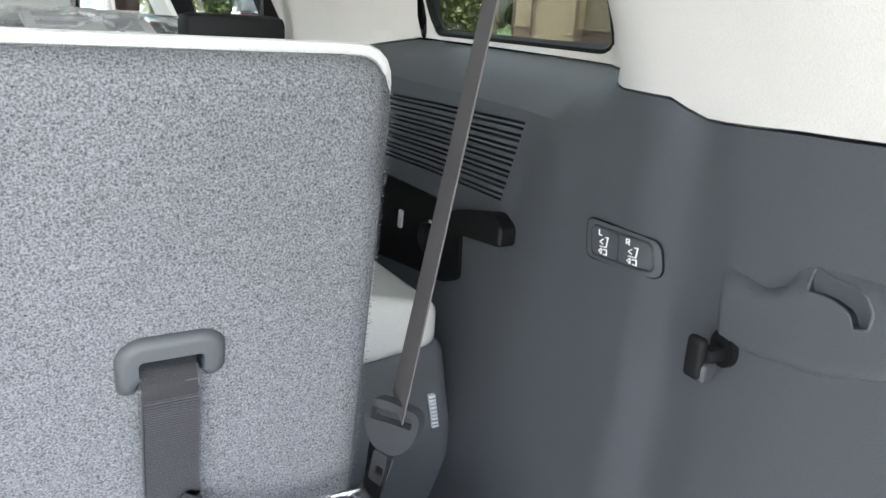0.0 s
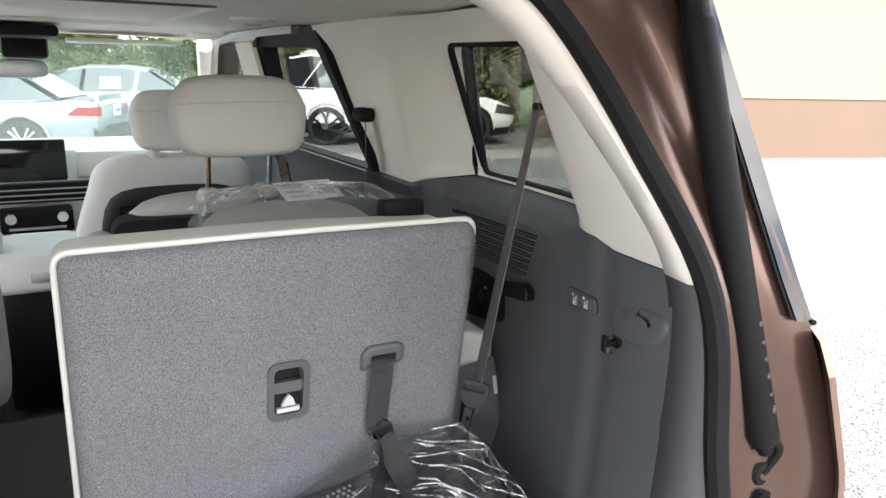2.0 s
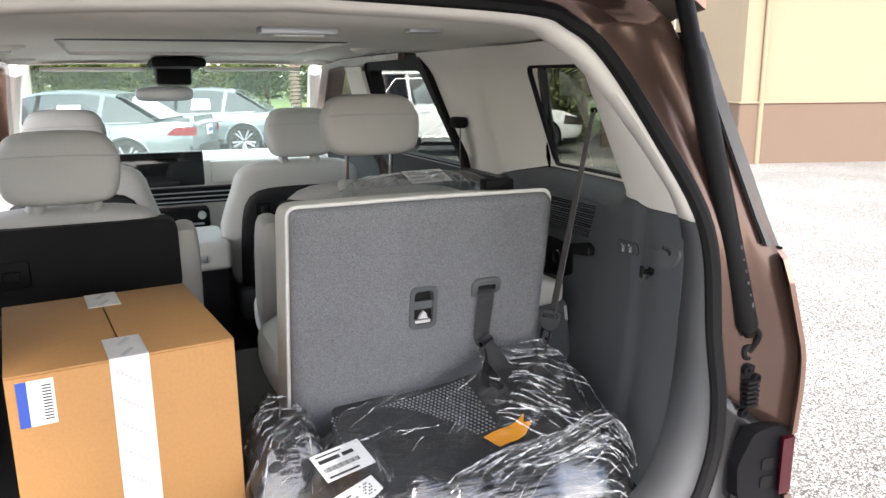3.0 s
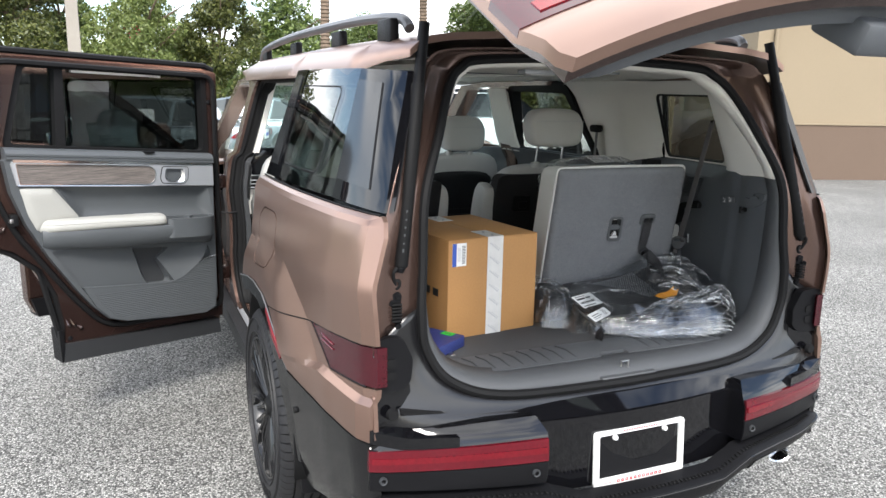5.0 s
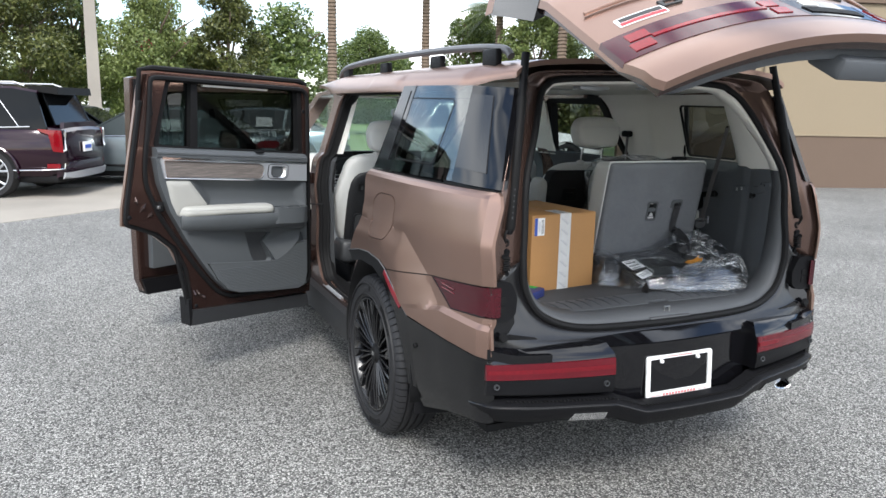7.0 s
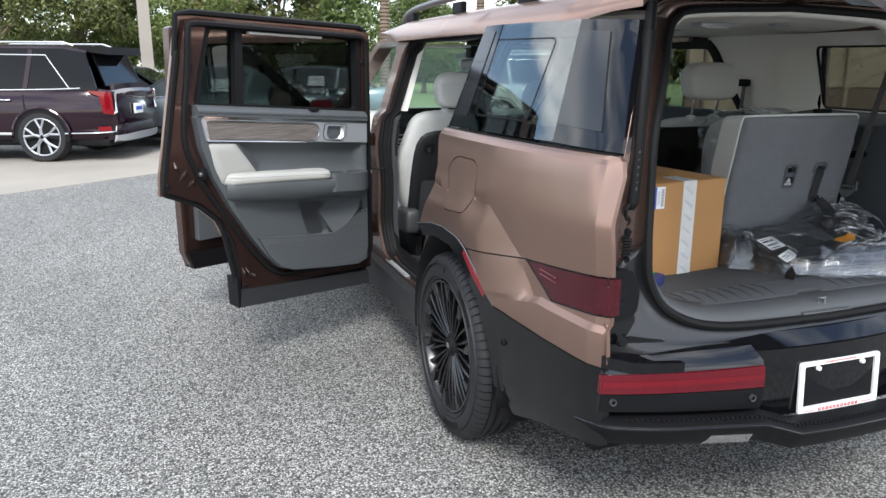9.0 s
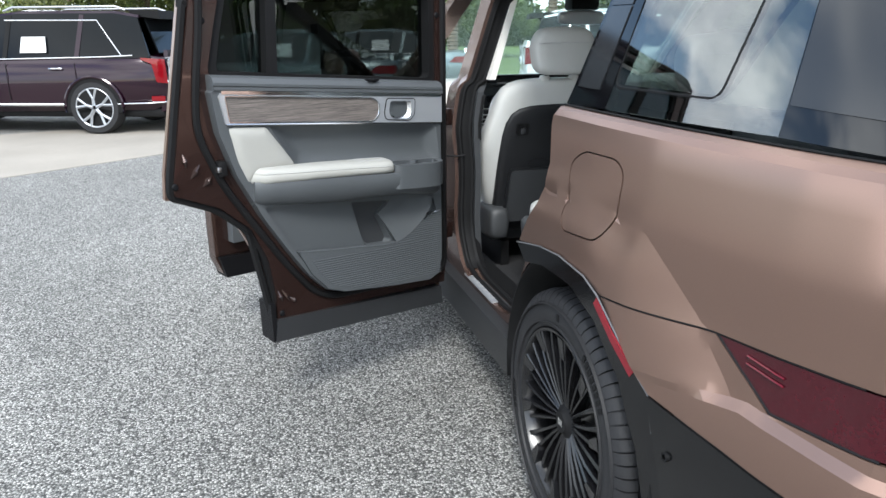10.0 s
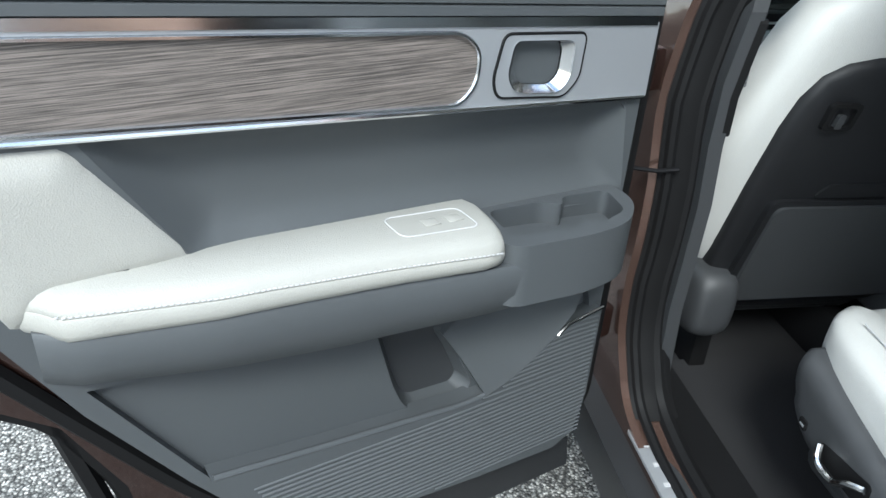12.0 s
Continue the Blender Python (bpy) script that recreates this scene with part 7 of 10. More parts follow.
# felt nap that stands up along the seat back's upper and outer edge
nap_rng = random.Random(5)
verts, faces = [], []
edge_pts = dense(rounded([(0.02, 1.312), (0.30, 1.313), (0.562, 1.311), (0.569, 0.95), (0.571, 0.86)], [0.0, 0.01, 0.034, 0.01, 0.0]), 0.0012)
edge_pts = [p for p in edge_pts if p[1] > 1.30 or p[0] > 0.55]
for u, v in edge_pts:
    for _ in range(2):
        b = Vector(seat_back(0.010 + nap_rng.uniform(-0.004, 0.004))(u - nap_rng.uniform(0, 0.003), v - nap_rng.uniform(0, 0.003)))
        out = Vector((1.0 if v < 1.29 else 0.1, -0.3, 0.1 if v < 1.29 else 1.0)) + Vector([nap_rng.uniform(-0.7, 0.7) for _ in range(3)])
        tip = b + out.normalized() * nap_rng.uniform(0.0015, 0.0038)
        w = Vector((0.00022, 0, 0.00022))
        k = len(verts)
        verts += [b - w, b + w, tip]
        faces.append((k, k + 1, k + 2))
nap_me = bpy.data.meshes.new("felt_nap")
nap_me.from_pydata([tuple(v) for v in verts], [], faces)
nap_me.materials.append(M["carpet"])
nap = new("felt_nap", nap_me)
nap.parent = back3
part("release_pocket", sheet_bm(RELEASE, [RELEASE_IN], seat_back(-0.003), 0.03, seat_back(0.03)), M["door_trim"], back3, "grey plastic release pocket")
part("pocket_floor", sheet_bm([(0.250, 1.037), (0.308, 1.037), (0.306, 1.130), (0.250, 1.130)], (), lambda u, v: tuple(Vector(seat_back(0.002 + 0.024 * interp(v, [1.04, 1.085, 1.13], [0, 0.4, 1]))(u, v))), 0.03, (0, 0.004, 0)), M["rubber"], back3)
part("release_bar", sheet_bm(rounded([(0.258, 1.080), (0.300, 1.080), (0.300, 1.098), (0.258, 1.098)], 0.004), (), seat_back(0.001), 0.03, seat_back(0.012)), M["dark_trim"], back3, "grey finger pull")
part("pocket_label", sheet_bm([(0.263, 1.048), (0.296, 1.048), (0.296, 1.055), (0.263, 1.055)], (), seat_back(-0.001), 0.03, seat_back(0.006)), M["grey_ink"], back3)
part("pocket_mark", sheet_bm([(0.270, 1.058), (0.290, 1.058), (0.286, 1.070), (0.280, 1.076), (0.274, 1.068)], (), seat_back(-0.001), 0.03, seat_back(0.006)), M["grey_ink"], back3)
def bezel_at(u, v):
    d = min(1.0, float(away(np.array([(u, v)]), BEZEL)[0]) / 0.006)
    return seat_back(-0.001 - 0.006 * math.sqrt(max(0.0, 1 - (1 - d) ** 2)))(u, v)
part("strap_bezel", sheet_bm(BEZEL, [BEZEL_IN], bezel_at, 0.004, seat_back(0.006)), M["door_trim"], back3, "grey plastic strap bezel", 60)
part("slot_shadow", sheet_bm(BEZEL_IN, (), seat_back(0.016), 0.03, seat_back(0.019)), M["rubber"], back3)
strap = [Vector(seat_back(0.010)(0.4185, 1.114)), Vector(seat_back(-0.004)(0.4180, 1.104)), Vector(seat_back(-0.010)(0.4175, 1.085)), Vector(seat_back(-0.006)(0.418, 1.00)), Vector((0.424, 0.622, 0.985)), Vector((0.410, 0.585, 0.965)), Vector((0.385, 0.548, 0.945)), Vector((0.372, 0.520, 0.925)), Vector((0.388, 0.500, 0.915)), Vector((0.415, 0.505, 0.925)), Vector((0.424, 0.550, 0.955)), Vector((0.410, 0.600, 0.990))]
strap_path = smooth_path(strap, 6)
pull = part("pull_strap", tube_bm(strap_path, 0.0, flat=(0.0185, 0.0009), up=(0, 1, 0.2)), M["strap"], back3, "black woven pull strap")
# raised weft ribs of the webbing where it hangs against the felt
for k in range(52):
    v = 1.100 - 0.0021 * k
    dd = interp(v, [0.99, 1.0, 1.085, 1.104], [-0.0075, -0.0075, -0.0115, -0.0065])
    part("weft_rib", tube_bm([seat_back(dd)(0.4005, v), seat_back(dd)(0.4355, v)], 0.00062, 4, up=(0, 1, 0)), M["strap_edge"], pull)
for sx in (-1, 1):
    part("strap_edge", tube_bm([Vector(p) + Vector((sx * 0.0183, -0.0006, 0)) for p in strap_path[4:26]], 0.0008, 5), M["strap_edge"], pull)
part("headrest_mount", box_bm(0.455, 0.69, 1.300, 0.525, 0.725, 1.330, 0.006), M["rubber"], back3)
cu = pillow_bm(0.56, 0.50, 0.16, 0.5, 6)
bmesh.ops.translate(cu, verts=cu.verts, vec=(0.29, 1.02, 0.86))
part("third_row_cushion", cu, M["leather"], car, "pale leather seat cushion")


def captain_seat(name, x, y, z_head, head_h, felt, label, w=0.47, z_top=1.25, recline=0.30, reach=0.56):
    """A pale leather single seat; x, y: the middle of the back's top."""
    z0 = 0.66
    yb = y + recline * (z_top - z0)

    def back_shape(dx, dy0, dy1, zlo, zhi, ww, front):
        def f(q):
            z = zlo + (zhi - zlo) * (q.z + 0.5)
            t = (z - zlo) / (zhi - zlo)
            wid = ww * interp(t, [0, 0.25, 0.55, 0.80, 1.0], ([1.18, 1.25, 1.32, 1.15, 1.14] if not felt else [0.98, 0.99, 1.0, 1.0, 0.96]) if front else [1.0, 1.0, 1.0, 0.99, 0.97])
            return Vector((x + q.x * wid, yb - recline * (z - z0) + (dy0 + dy1) / 2 + q.y * (dy1 - dy0), z))
        return f

    bm = pillow_bm(1.0, 1.0, 1.0, 0.3, 10, back_shape(0, -0.03, 0.11, z0 - 0.02, z_top, w, True))
    seat = part(name, bm, M["leather"], car, label, 60)
    if felt:
        hw = w * 0.515
        panel = sheet_bm(rounded([(x - hw * 0.97, 0.56), (x + hw * 0.97, 0.56), (x + hw, 0.9), (x + hw * 0.97, z_top - 0.040), (x - hw * 0.97, z_top - 0.040), (x - hw, 0.9)], [0.02, 0.02, 0.02, 0.035, 0.035, 0.02]), (), lambda u, v: (u, yb - recline * (v - z0) - 0.048 + 0.02 * max(0.0, abs(u - x) / hw - 0.9) / 0.1, v), 0.04, lambda u, v: (u, yb - recline * (v - z0) + 0.03, v))
        part("back_panel", panel, M["carpet_dark"], seat, "black felt seat back panel", 50)
    else:
        part("back_panel", pillow_bm(1.0, 1.0, 1.0, 0.3, 8, back_shape(0, -0.052, 0.02, z0 - 0.10, z_top - 0.105, w * 1.02, False)), M["shell_black"], seat, "black seat back panel", 60)
        def shell_at(d):
            return lambda u, v: (x + u, yb - recline * (v - z0) - 0.052 - d, v)
        part("map_pocket", sheet_bm(rounded([(-0.205, 0.665), (0.205, 0.665), (0.200, 0.872), (-0.200, 0.872)], 0.022), (), shell_at(0.010), 0.05, shell_at(-0.004)), M["shell_black"], seat, "black seat-back pocket", 40)
        part("pocket_hump", sheet_bm(rounded([(-0.125, 0.876), (0.125, 0.876), (0.105, 0.905), (-0.105, 0.905)], 0.012), (), shell_at(0.005), 0.05, shell_at(-0.004)), M["shell_black"], seat, "", 40)
        for sx in (-1, 1):
            hook = part("bag_hook", sheet_bm(rounded([(sx * 0.16 - 0.027, 1.018), (sx * 0.16 + 0.027, 1.018), (sx * 0.16 + 0.027, 1.068), (sx * 0.16 - 0.027, 1.068)], 0.010), [rounded([(sx * 0.16 - 0.019, 1.026), (sx * 0.16 + 0.019, 1.026), (sx * 0.16 + 0.019, 1.060), (sx * 0.16 - 0.019, 1.060)], 0.006)], shell_at(0.006), 0.03, shell_at(-0.006)), M["rubber"], seat, "black plastic bag hook")
            part("hook_tab", sheet_bm(rounded([(sx * 0.16 - 0.006, 1.022), (sx * 0.16 + 0.006, 1.022), (sx * 0.16 + 0.006, 1.048), (sx * 0.16 - 0.006, 1.048)], 0.004), (), shell_at(0.007), 0.02, shell_at(-0.002)), M["trim_black"], hook)
            rc = pillow_bm(0.10, 0.205, 0.155, 0.5, 8)
            bmesh.ops.translate(rc, verts=rc.verts, vec=(x + sx * w * 0.47, yb + 0.005, 0.620))
            part("recliner_cover", rc, M["trim_black"], seat, "rounded dark grey hinge cover", 60)
    cz = 0.645
    def cush(q):
        t = q.y + 0.5
        return Vector((x + q.x * w * 0.98 * interp(t, [0, 1], [0.95, 1.0]), yb + 0.03 + reach * t, cz + q.z * 0.125 + 0.085 * t - (0.018 if abs(q.x) < 0.3 else 0)))
    part("cushion", pillow_bm(1.0, 1.0, 1.0, 0.12, 14, cush), M["leather"], seat, "pale leather cushion", 60)
    for ux in (-0.40, 0.40):
        part("cushion_seam", tube_bm([cush(Vector((ux, uy, 0.490))) for uy in np.linspace(-0.38, 0.38, 14)], 0.0014, 5), M["grey_ink"], seat)
    part("seat_base", box_bm(x - w * 0.46, yb + 0.05, 0.50, x + w * 0.46, yb + reach - 0.06, 0.655, 0.035, 3), M["trim_black"], seat, "dark grey seat base")
    for sx in (-1, 1):
        part("seat_rail", box_bm(x + sx * 0.16 - 0.02, yb + 0.02, 0.375, x + sx * 0.16 + 0.02, yb + 0.55, 0.51, 0.006), M["rubber"], seat)
    hy = yb - recline * (z_head - z0) + 0.02
    def head(q):
        return Vector((x + q.x * 0.275 * interp(q.z, [-0.5, 0.1, 0.5], [0.93, 1.0, 0.84]), hy + q.y * 0.11 + 0.02 * q.z, z_head + q.z * head_h))
    hr = part("headrest", pillow_bm(1.0, 1.0, 1.0, 0.36, 12, head), M["leather"], seat, "pale leather headrest", 60)
    part("headrest_seam", tube_bm([head(Vector((u, -0.507 + 0.35 * max(0, abs(u) - 0.38), 0.18 - 0.12 * max(0, abs(u) - 0.3)))) for u in np.linspace(-0.47, 0.47, 16)], 0.0016, 5), M["grey_ink"], seat)
    for sx in (-1, 1):
        part("headrest_post", tube_bm([(x + sx * 0.065, hy + 0.01, z_head - head_h * 0.4), (x + sx * 0.065, hy + 0.03, z_top - 0.02)], 0.006, 8), M["chrome"], seat)
        g = lathe_bm([(0.0, 0.012), (0.018, 0.010), (0.024, 0.0), (0.024, -0.015)], 12, "z")
        bmesh.ops.translate(g, verts=g.verts, vec=(x + sx * 0.065, hy + 0.03, z_top + 0.0))
        part("post_guide", g, M["leather"], seat)
    return seat, yb


s2r, yb = captain_seat("second_row_seat", 0.372, 1.27, 1.425, 0.165, True, "pale leather captain's chair with raised headrest", z_top=1.262, w=0.51)
s2l, yb = captain_seat("second_row_seat", -0.405, 1.27, 1.345, 0.175, True, "pale leather captain's chair", z_top=1.245, reach=0.70, w=0.51)
for seat, x, sx in ((s2r, 0.372, -1), (s2l, -0.405, 1)):
    ar = pillow_bm(0.075, 0.12, 0.36, 0.4, 5)
    bmesh.ops.rotate(ar, verts=ar.verts, cent=(0, 0, 0), matrix=Matrix.Rotation(radians(12), 3, "X"))
    bmesh.ops.translate(ar, verts=ar.verts, vec=(x + sx * 0.275, 1.37, 1.0))
    part("arm_rest", ar, M["leather"], seat, "pale folded-up armrest")
    bx = 0.04
    part("release_socket", box_bm(x - 0.13 * (1 if sx < 0 else 1) - bx, 1.255, 1.055, x - 0.13 + bx, 1.30, 1.125, 0.006), M["rubber"], seat)
    part("release_key", box_bm(x - 0.13 - 0.02, 1.25, 1.07, x - 0.13 + 0.02, 1.262, 1.10, 0.003), M["black_plastic"], seat)
    part("top_button", box_bm(x - 0.20 * (1 if sx > 0 else -1) - 0.04, 1.29, 1.238, x - 0.20 * (1 if sx > 0 else -1) + 0.04, 1.33, 1.252, 0.004), M["silver_trim"], seat)
# left seat's side control lever
COVER = rounded([(1.52, 0.53), (2.05, 0.572), (2.105, 0.605), (2.135, 0.690), (2.120, 0.722), (1.86, 0.650), (1.52, 0.600)], [0.02, 0.05, 0.03, 0.03, 0.02, 0.02, 0.02])


def cover_at(d):
    """The side cover swells in its middle and rolls in at its edges."""
    def f(u, v):
        k = min(1.0, float(away(np.array([(u, v)]), COVER)[0]) / 0.03)
        return (-0.652 - 0.024 * math.sqrt(1 - (1 - k) ** 2) - d, u, v)
    return f


part("side_cover", sheet_bm(COVER, (), cover_at(0.0), 0.015, lambda u, v: (-0.630, u, v)), M["trim_black"], s2l, "rounded dark grey seat side cover", 50)
part("lever_slot", sheet_bm(rounded([(1.895, 0.590), (2.005, 0.592), (2.012, 0.622), (1.900, 0.640)], 0.012), (), cover_at(0.001), 0.02, (0.006, 0, 0)), M["rubber"], s2l)
part("recline_lever", tube_bm(smooth_path([(-0.684, 2.004, 0.622), (-0.694, 1.985, 0.603), (-0.694, 1.950, 0.602), (-0.692, 1.925, 0.622), (-0.684, 1.902, 0.632)]), 0.0055, 8), M["chrome"], s2l, "chrome recline lever")
part("seat_switch", sheet_bm(rounded([(2.048, 0.605), (2.066, 0.606), (2.066, 0.624), (2.048, 0.623)], 0.004), (), cover_at(0.003), 0.02, (0.006, 0, 0)), M["rubber"], s2l)
part("switch_mark", sheet_bm([(2.052, 0.611), (2.062, 0.6115), (2.062, 0.615), (2.052, 0.6145)], (), cover_at(0.0038), 0.02, (0.002, 0, 0)), M["silver_trim"], s2l)

f_r, _ = captain_seat("front_seat", 0.40, 2.28, 1.345, 0.195, False, "pale leather front passenger seat", z_top=1.235, w=0.48)
f_l, _ = captain_seat("front_seat", -0.445, 2.28, 1.358, 0.190, False, "pale leather driver's seat with black back shell", z_top=1.25, w=0.48)
for seat, x in ((f_r, 0.40), (f_l, -0.445)):
    for dx in (-0.14, 0.14):
        part("back_hook", box_bm(x + dx - 0.03, 2.305, 1.055, x + dx + 0.03, 2.33, 1.10, 0.004), M["rubber"], seat)
        part("hook_tab", box_bm(x + dx - 0.012, 2.298, 1.06, x + dx + 0.012, 2.312, 1.09, 0.003), M["black_plastic"], seat)
    part("net_pocket", sheet_bm(rounded([(x - 0.19, 0.62), (x + 0.19, 0.62), (x + 0.19, 0.86), (x - 0.19, 0.86)], 0.02), (), lambda u, v: (u, 2.28 + 0.30 * (1.235 - v) - 0.066, v), 0.08, (0, 0.012, 0)), M["trim_black"], seat, "dark net pocket")

# dashboard
dash = part("dashboard", loft_bm([[(x, 3.12, 0.80), (x, 3.06, 0.98), (x, 3.10, 1.06), (x, 3.14, 1.165), (x, 3.25, 1.195), (x, 3.70, 1.165), (x, 3.75, 0.80)] for x in np.linspace(-0.74, 0.74, 9)]), M["light_trim"], car, "pale dashboard with black screen", 30)
part("dash_mid", box_bm(-0.72, 3.045, 0.965, 0.72, 3.10, 1.045, 0.008), M["black_plastic"], dash)
for k in range(3):
    part("vent_blade", box_bm(-0.70, 3.035, 0.975 + 0.022 * k, 0.70, 3.05, 0.980 + 0.022 * k, 0.002), M["silver_trim"], dash)
part("screen_panel", box_bm(-0.66, 3.03, 1.055, 0.095, 3.06, 1.222, 0.008), M["screen"], dash, "wide black display")
part("glove_panel", box_bm(0.13, 3.08, 1.055, 0.70, 3.12, 1.165, 0.01), M["light_trim"], dash)
part("climate_panel", box_bm(-0.16, 2.96, 0.86, 0.10, 3.08, 0.95, 0.01), M["black_plastic"], dash)
for x in (-0.12, 0.06):
    k = lathe_bm([(0.0, -0.02), (0.020, -0.02), (0.022, 0.0)], 16, "y")
    bmesh.ops.translate(k, verts=k.verts, vec=(x, 2.95, 0.925))
    part("climate_knob", k, M["chrome"], dash)
part("climate_strip", box_bm(-0.13, 2.952, 0.875, 0.07, 2.962, 0.885, 0.002), M["silver_trim"], dash)
cons = part("centre_console", box_bm(-0.155, 2.30, 0.40, 0.105, 2.98, 0.82, 0.02, 3), M["black_plastic"], car, "black centre console with pale lid")
part("console_lid", box_bm(-0.16, 2.28, 0.80, 0.11, 2.68, 0.92, 0.025, 3), M["leather"], cons, "pale leather lid")
part("console_tray", box_bm(-0.13, 2.66, 0.82, 0.08, 2.94, 0.87, 0.012), M["light_trim"], cons)
part("lid_handle", box_bm(-0.06, 2.272, 0.84, 0.01, 2.284, 0.87, 0.004), M["silver_trim"], cons)
wheel_ring = [Vector((-0.41, 2.72, 1.03)) + Matrix.Rotation(radians(-22), 3, "X") @ Vector((0.185 * math.cos(a), 0, 0.175 * math.sin(a))) for a in np.linspace(0, 2 * math.pi, 41)]
sw = part("steering_wheel", tube_bm(wheel_ring, 0.016, 10, cap=False, up=(0, 1, 0)), M["leather"], car, "pale leather steering wheel")
part("wheel_hub", box_bm(-0.49, 2.715, 0.98, -0.33, 2.77, 1.07, 0.02, 3), M["door_trim"], sw)
for dx, dz in ((-0.12, 0.0), (0.12, 0.0), (0.0, -0.10)):
    part("wheel_spoke", tube_bm([(-0.41 + dx * 0.4, 2.735, 1.02 + dz * 0.4), (-0.41 + dx * 1.45, 2.725 - 0.25 * dz, 1.03 + dz * 1.5)], 0.012, 8), M["silver_trim"], sw)
part("steering_column", tube_bm([(-0.41, 2.76, 1.02), (-0.41, 3.08, 0.95)], 0.05, 10), M["black_plastic"], sw)


# ---- things in the load space ----
bx = thing("cardboard_box", pose(-0.459, 0.473, 0.7855, 0, 0, 7), "closed brown cardboard box sealed with printed tape on the load floor", "box")
W, D, Hh = 0.346, 0.42, 0.322


def board(name, x0, y0, z0, x1, y1, z1, label=""):
    return part(name, box_bm(x0, y0, z0, x1, y1, z1, 0.0018, 2), M["cardboard"], bx, label)


board("side_panel", 0, 0, 0, W, 0.005, Hh)
board("side_panel", 0, D - 0.005, 0, W, D, Hh)
board("side_panel", 0, 0.005, 0, 0.005, D - 0.005, Hh)
board("side_panel", W - 0.005, 0.005, 0, W, D - 0.005, Hh)
board("bottom_panel", 0.005, 0.005, 0.002, W - 0.005, D - 0.005, 0.007)
board("top_flap", 0.0, 0.0, Hh, W / 2 - 0.001, D, Hh + 0.004)
board("top_flap", W / 2 + 0.001, 0.0, Hh, W, D, Hh + 0.004)
tape_x0, tape_x1 = 0.147, 0.207
tape = part("tape", box_bm(tape_x0, -0.0012, 0.0, tape_x1, 0.0, Hh + 0.005, 0.0), M["tape"], bx, "white packing tape with grey print")
part("tape", box_bm(tape_x0, -0.0012, Hh + 0.004, tape_x1, 0.105, Hh + 0.0052, 0.0), M["tape"], bx)
part("tape", box_bm(tape_x0, D - 0.10, Hh + 0.004, tape_x1, D + 0.001, Hh + 0.0052, 0.0), M["tape"], bx)
for k in range(7):
    z = 0.012 + 0.046 * k
    for row, (wid, off) in enumerate(((0.023, 0.0), (0.017, 0.009))):
        for q in range(6):
            b = box_bm(-wid + q * wid / 3, -0.0003, -0.0022 if row == 0 else -0.0009, -wid + q * wid / 3 + wid / 4.2, 0.0003, 0.0022 if row == 0 else 0.0009)
            bmesh.ops.transform(b, matrix=pose(tape_x0 + 0.027 + off, -0.0016, z + 0.004, 0, 38, 0), verts=b.verts)
            part("tape_print", b, M["grey_ink"], bx)
for y in (0.02, 0.075, 0.34, 0.395):
    b = box_bm(-0.020, -0.004, -0.0004, 0.020, 0.004, 0.0004)
    bmesh.ops.transform(b, matrix=pose(tape_x0 + 0.03, y, Hh + 0.0056, 0, 0, 60), verts=b.verts)
    part("tape_print", b, M["grey_ink"], bx)
part("label", box_bm(0.014, -0.001, 0.240, 0.066, 0.0, 0.314), M["white"], bx, "white and blue shipping label")
M["blue"] = mat("blue_print", (0.03, 0.08, 0.38), 0.5, grain=0.08)
part("label_blue", box_bm(0.014, -0.0014, 0.240, 0.029, -0.0008, 0.314), M["blue"], bx)
for k in range(12):
    part("label_bar", box_bm(0.049, -0.0014, 0.248 + 0.005 * k, 0.062, -0.0008, 0.2502 + 0.005 * k), M["ink"], bx)
for k in range(3):
    part("label_text", box_bm(0.034 + 0.004 * k, -0.0014, 0.255, 0.0355 + 0.004 * k, -0.0008, 0.300), M["grey_ink"], bx)
for k in range(5):
    part("side_print", box_bm(-0.0008, 0.06 + 0.055 * k, 0.13, 0.0, 0.095 + 0.055 * k, 0.155), M["ink"], bx)

# blue document folder with a green sticker
M["navy"] = mat("navy_vinyl", (0.022, 0.034, 0.15), 0.45, grain=0.1, scale=700, bump=0.3, wear=0.08, wear_scale=8)
M["green"] = mat("green_sticker", (0.03, 0.50, 0.05), 0.5, grain=0.05)
fo = thing("folder", pose(-0.585, 0.412, 0.7865, 0, 0, 33), "navy blue document folder with a bright green sticker", "folder")
for z in (0.033, 0.005):
    part("cover", sheet_bm(rounded([(-0.125, -0.093), (0.128, -0.093), (0.128, 0.093), (-0.125, 0.093)], [0.003, 0.012, 0.012, 0.003]), (), lambda u, v: (u, v, z + (0.0016 * math.sin(14 * u + 1) * math.cos(11 * v) if z > 0.01 else 0.0)), 0.03, (0, 0, -0.005)), M["navy"], fo)
part("spine", box_bm(-0.123, -0.0945, 0.0, 0.124, -0.086, 0.034, 0.003), M["navy"], fo)
part("spine", box_bm(0.120, -0.091, 0.0, 0.1285, 0.091, 0.034, 0.003), M["navy"], fo)
part("pages", box_bm(-0.122, -0.084, 0.005, 0.112, 0.114, 0.0278), M["white"], fo, "white paper edges")
part("sticker", box_bm(0.094, -0.062, 0.0347, 0.122, -0.022, 0.0355), M["green"], fo, "bright green sticker")
part("sticker_bar", box_bm(0.105, -0.055, 0.0355, 0.109, -0.030, 0.0359), M["ink"], fo)
part("print_bar", box_bm(0.108, 0.034, 0.0347, 0.115, 0.072, 0.0352), M["white"], fo)


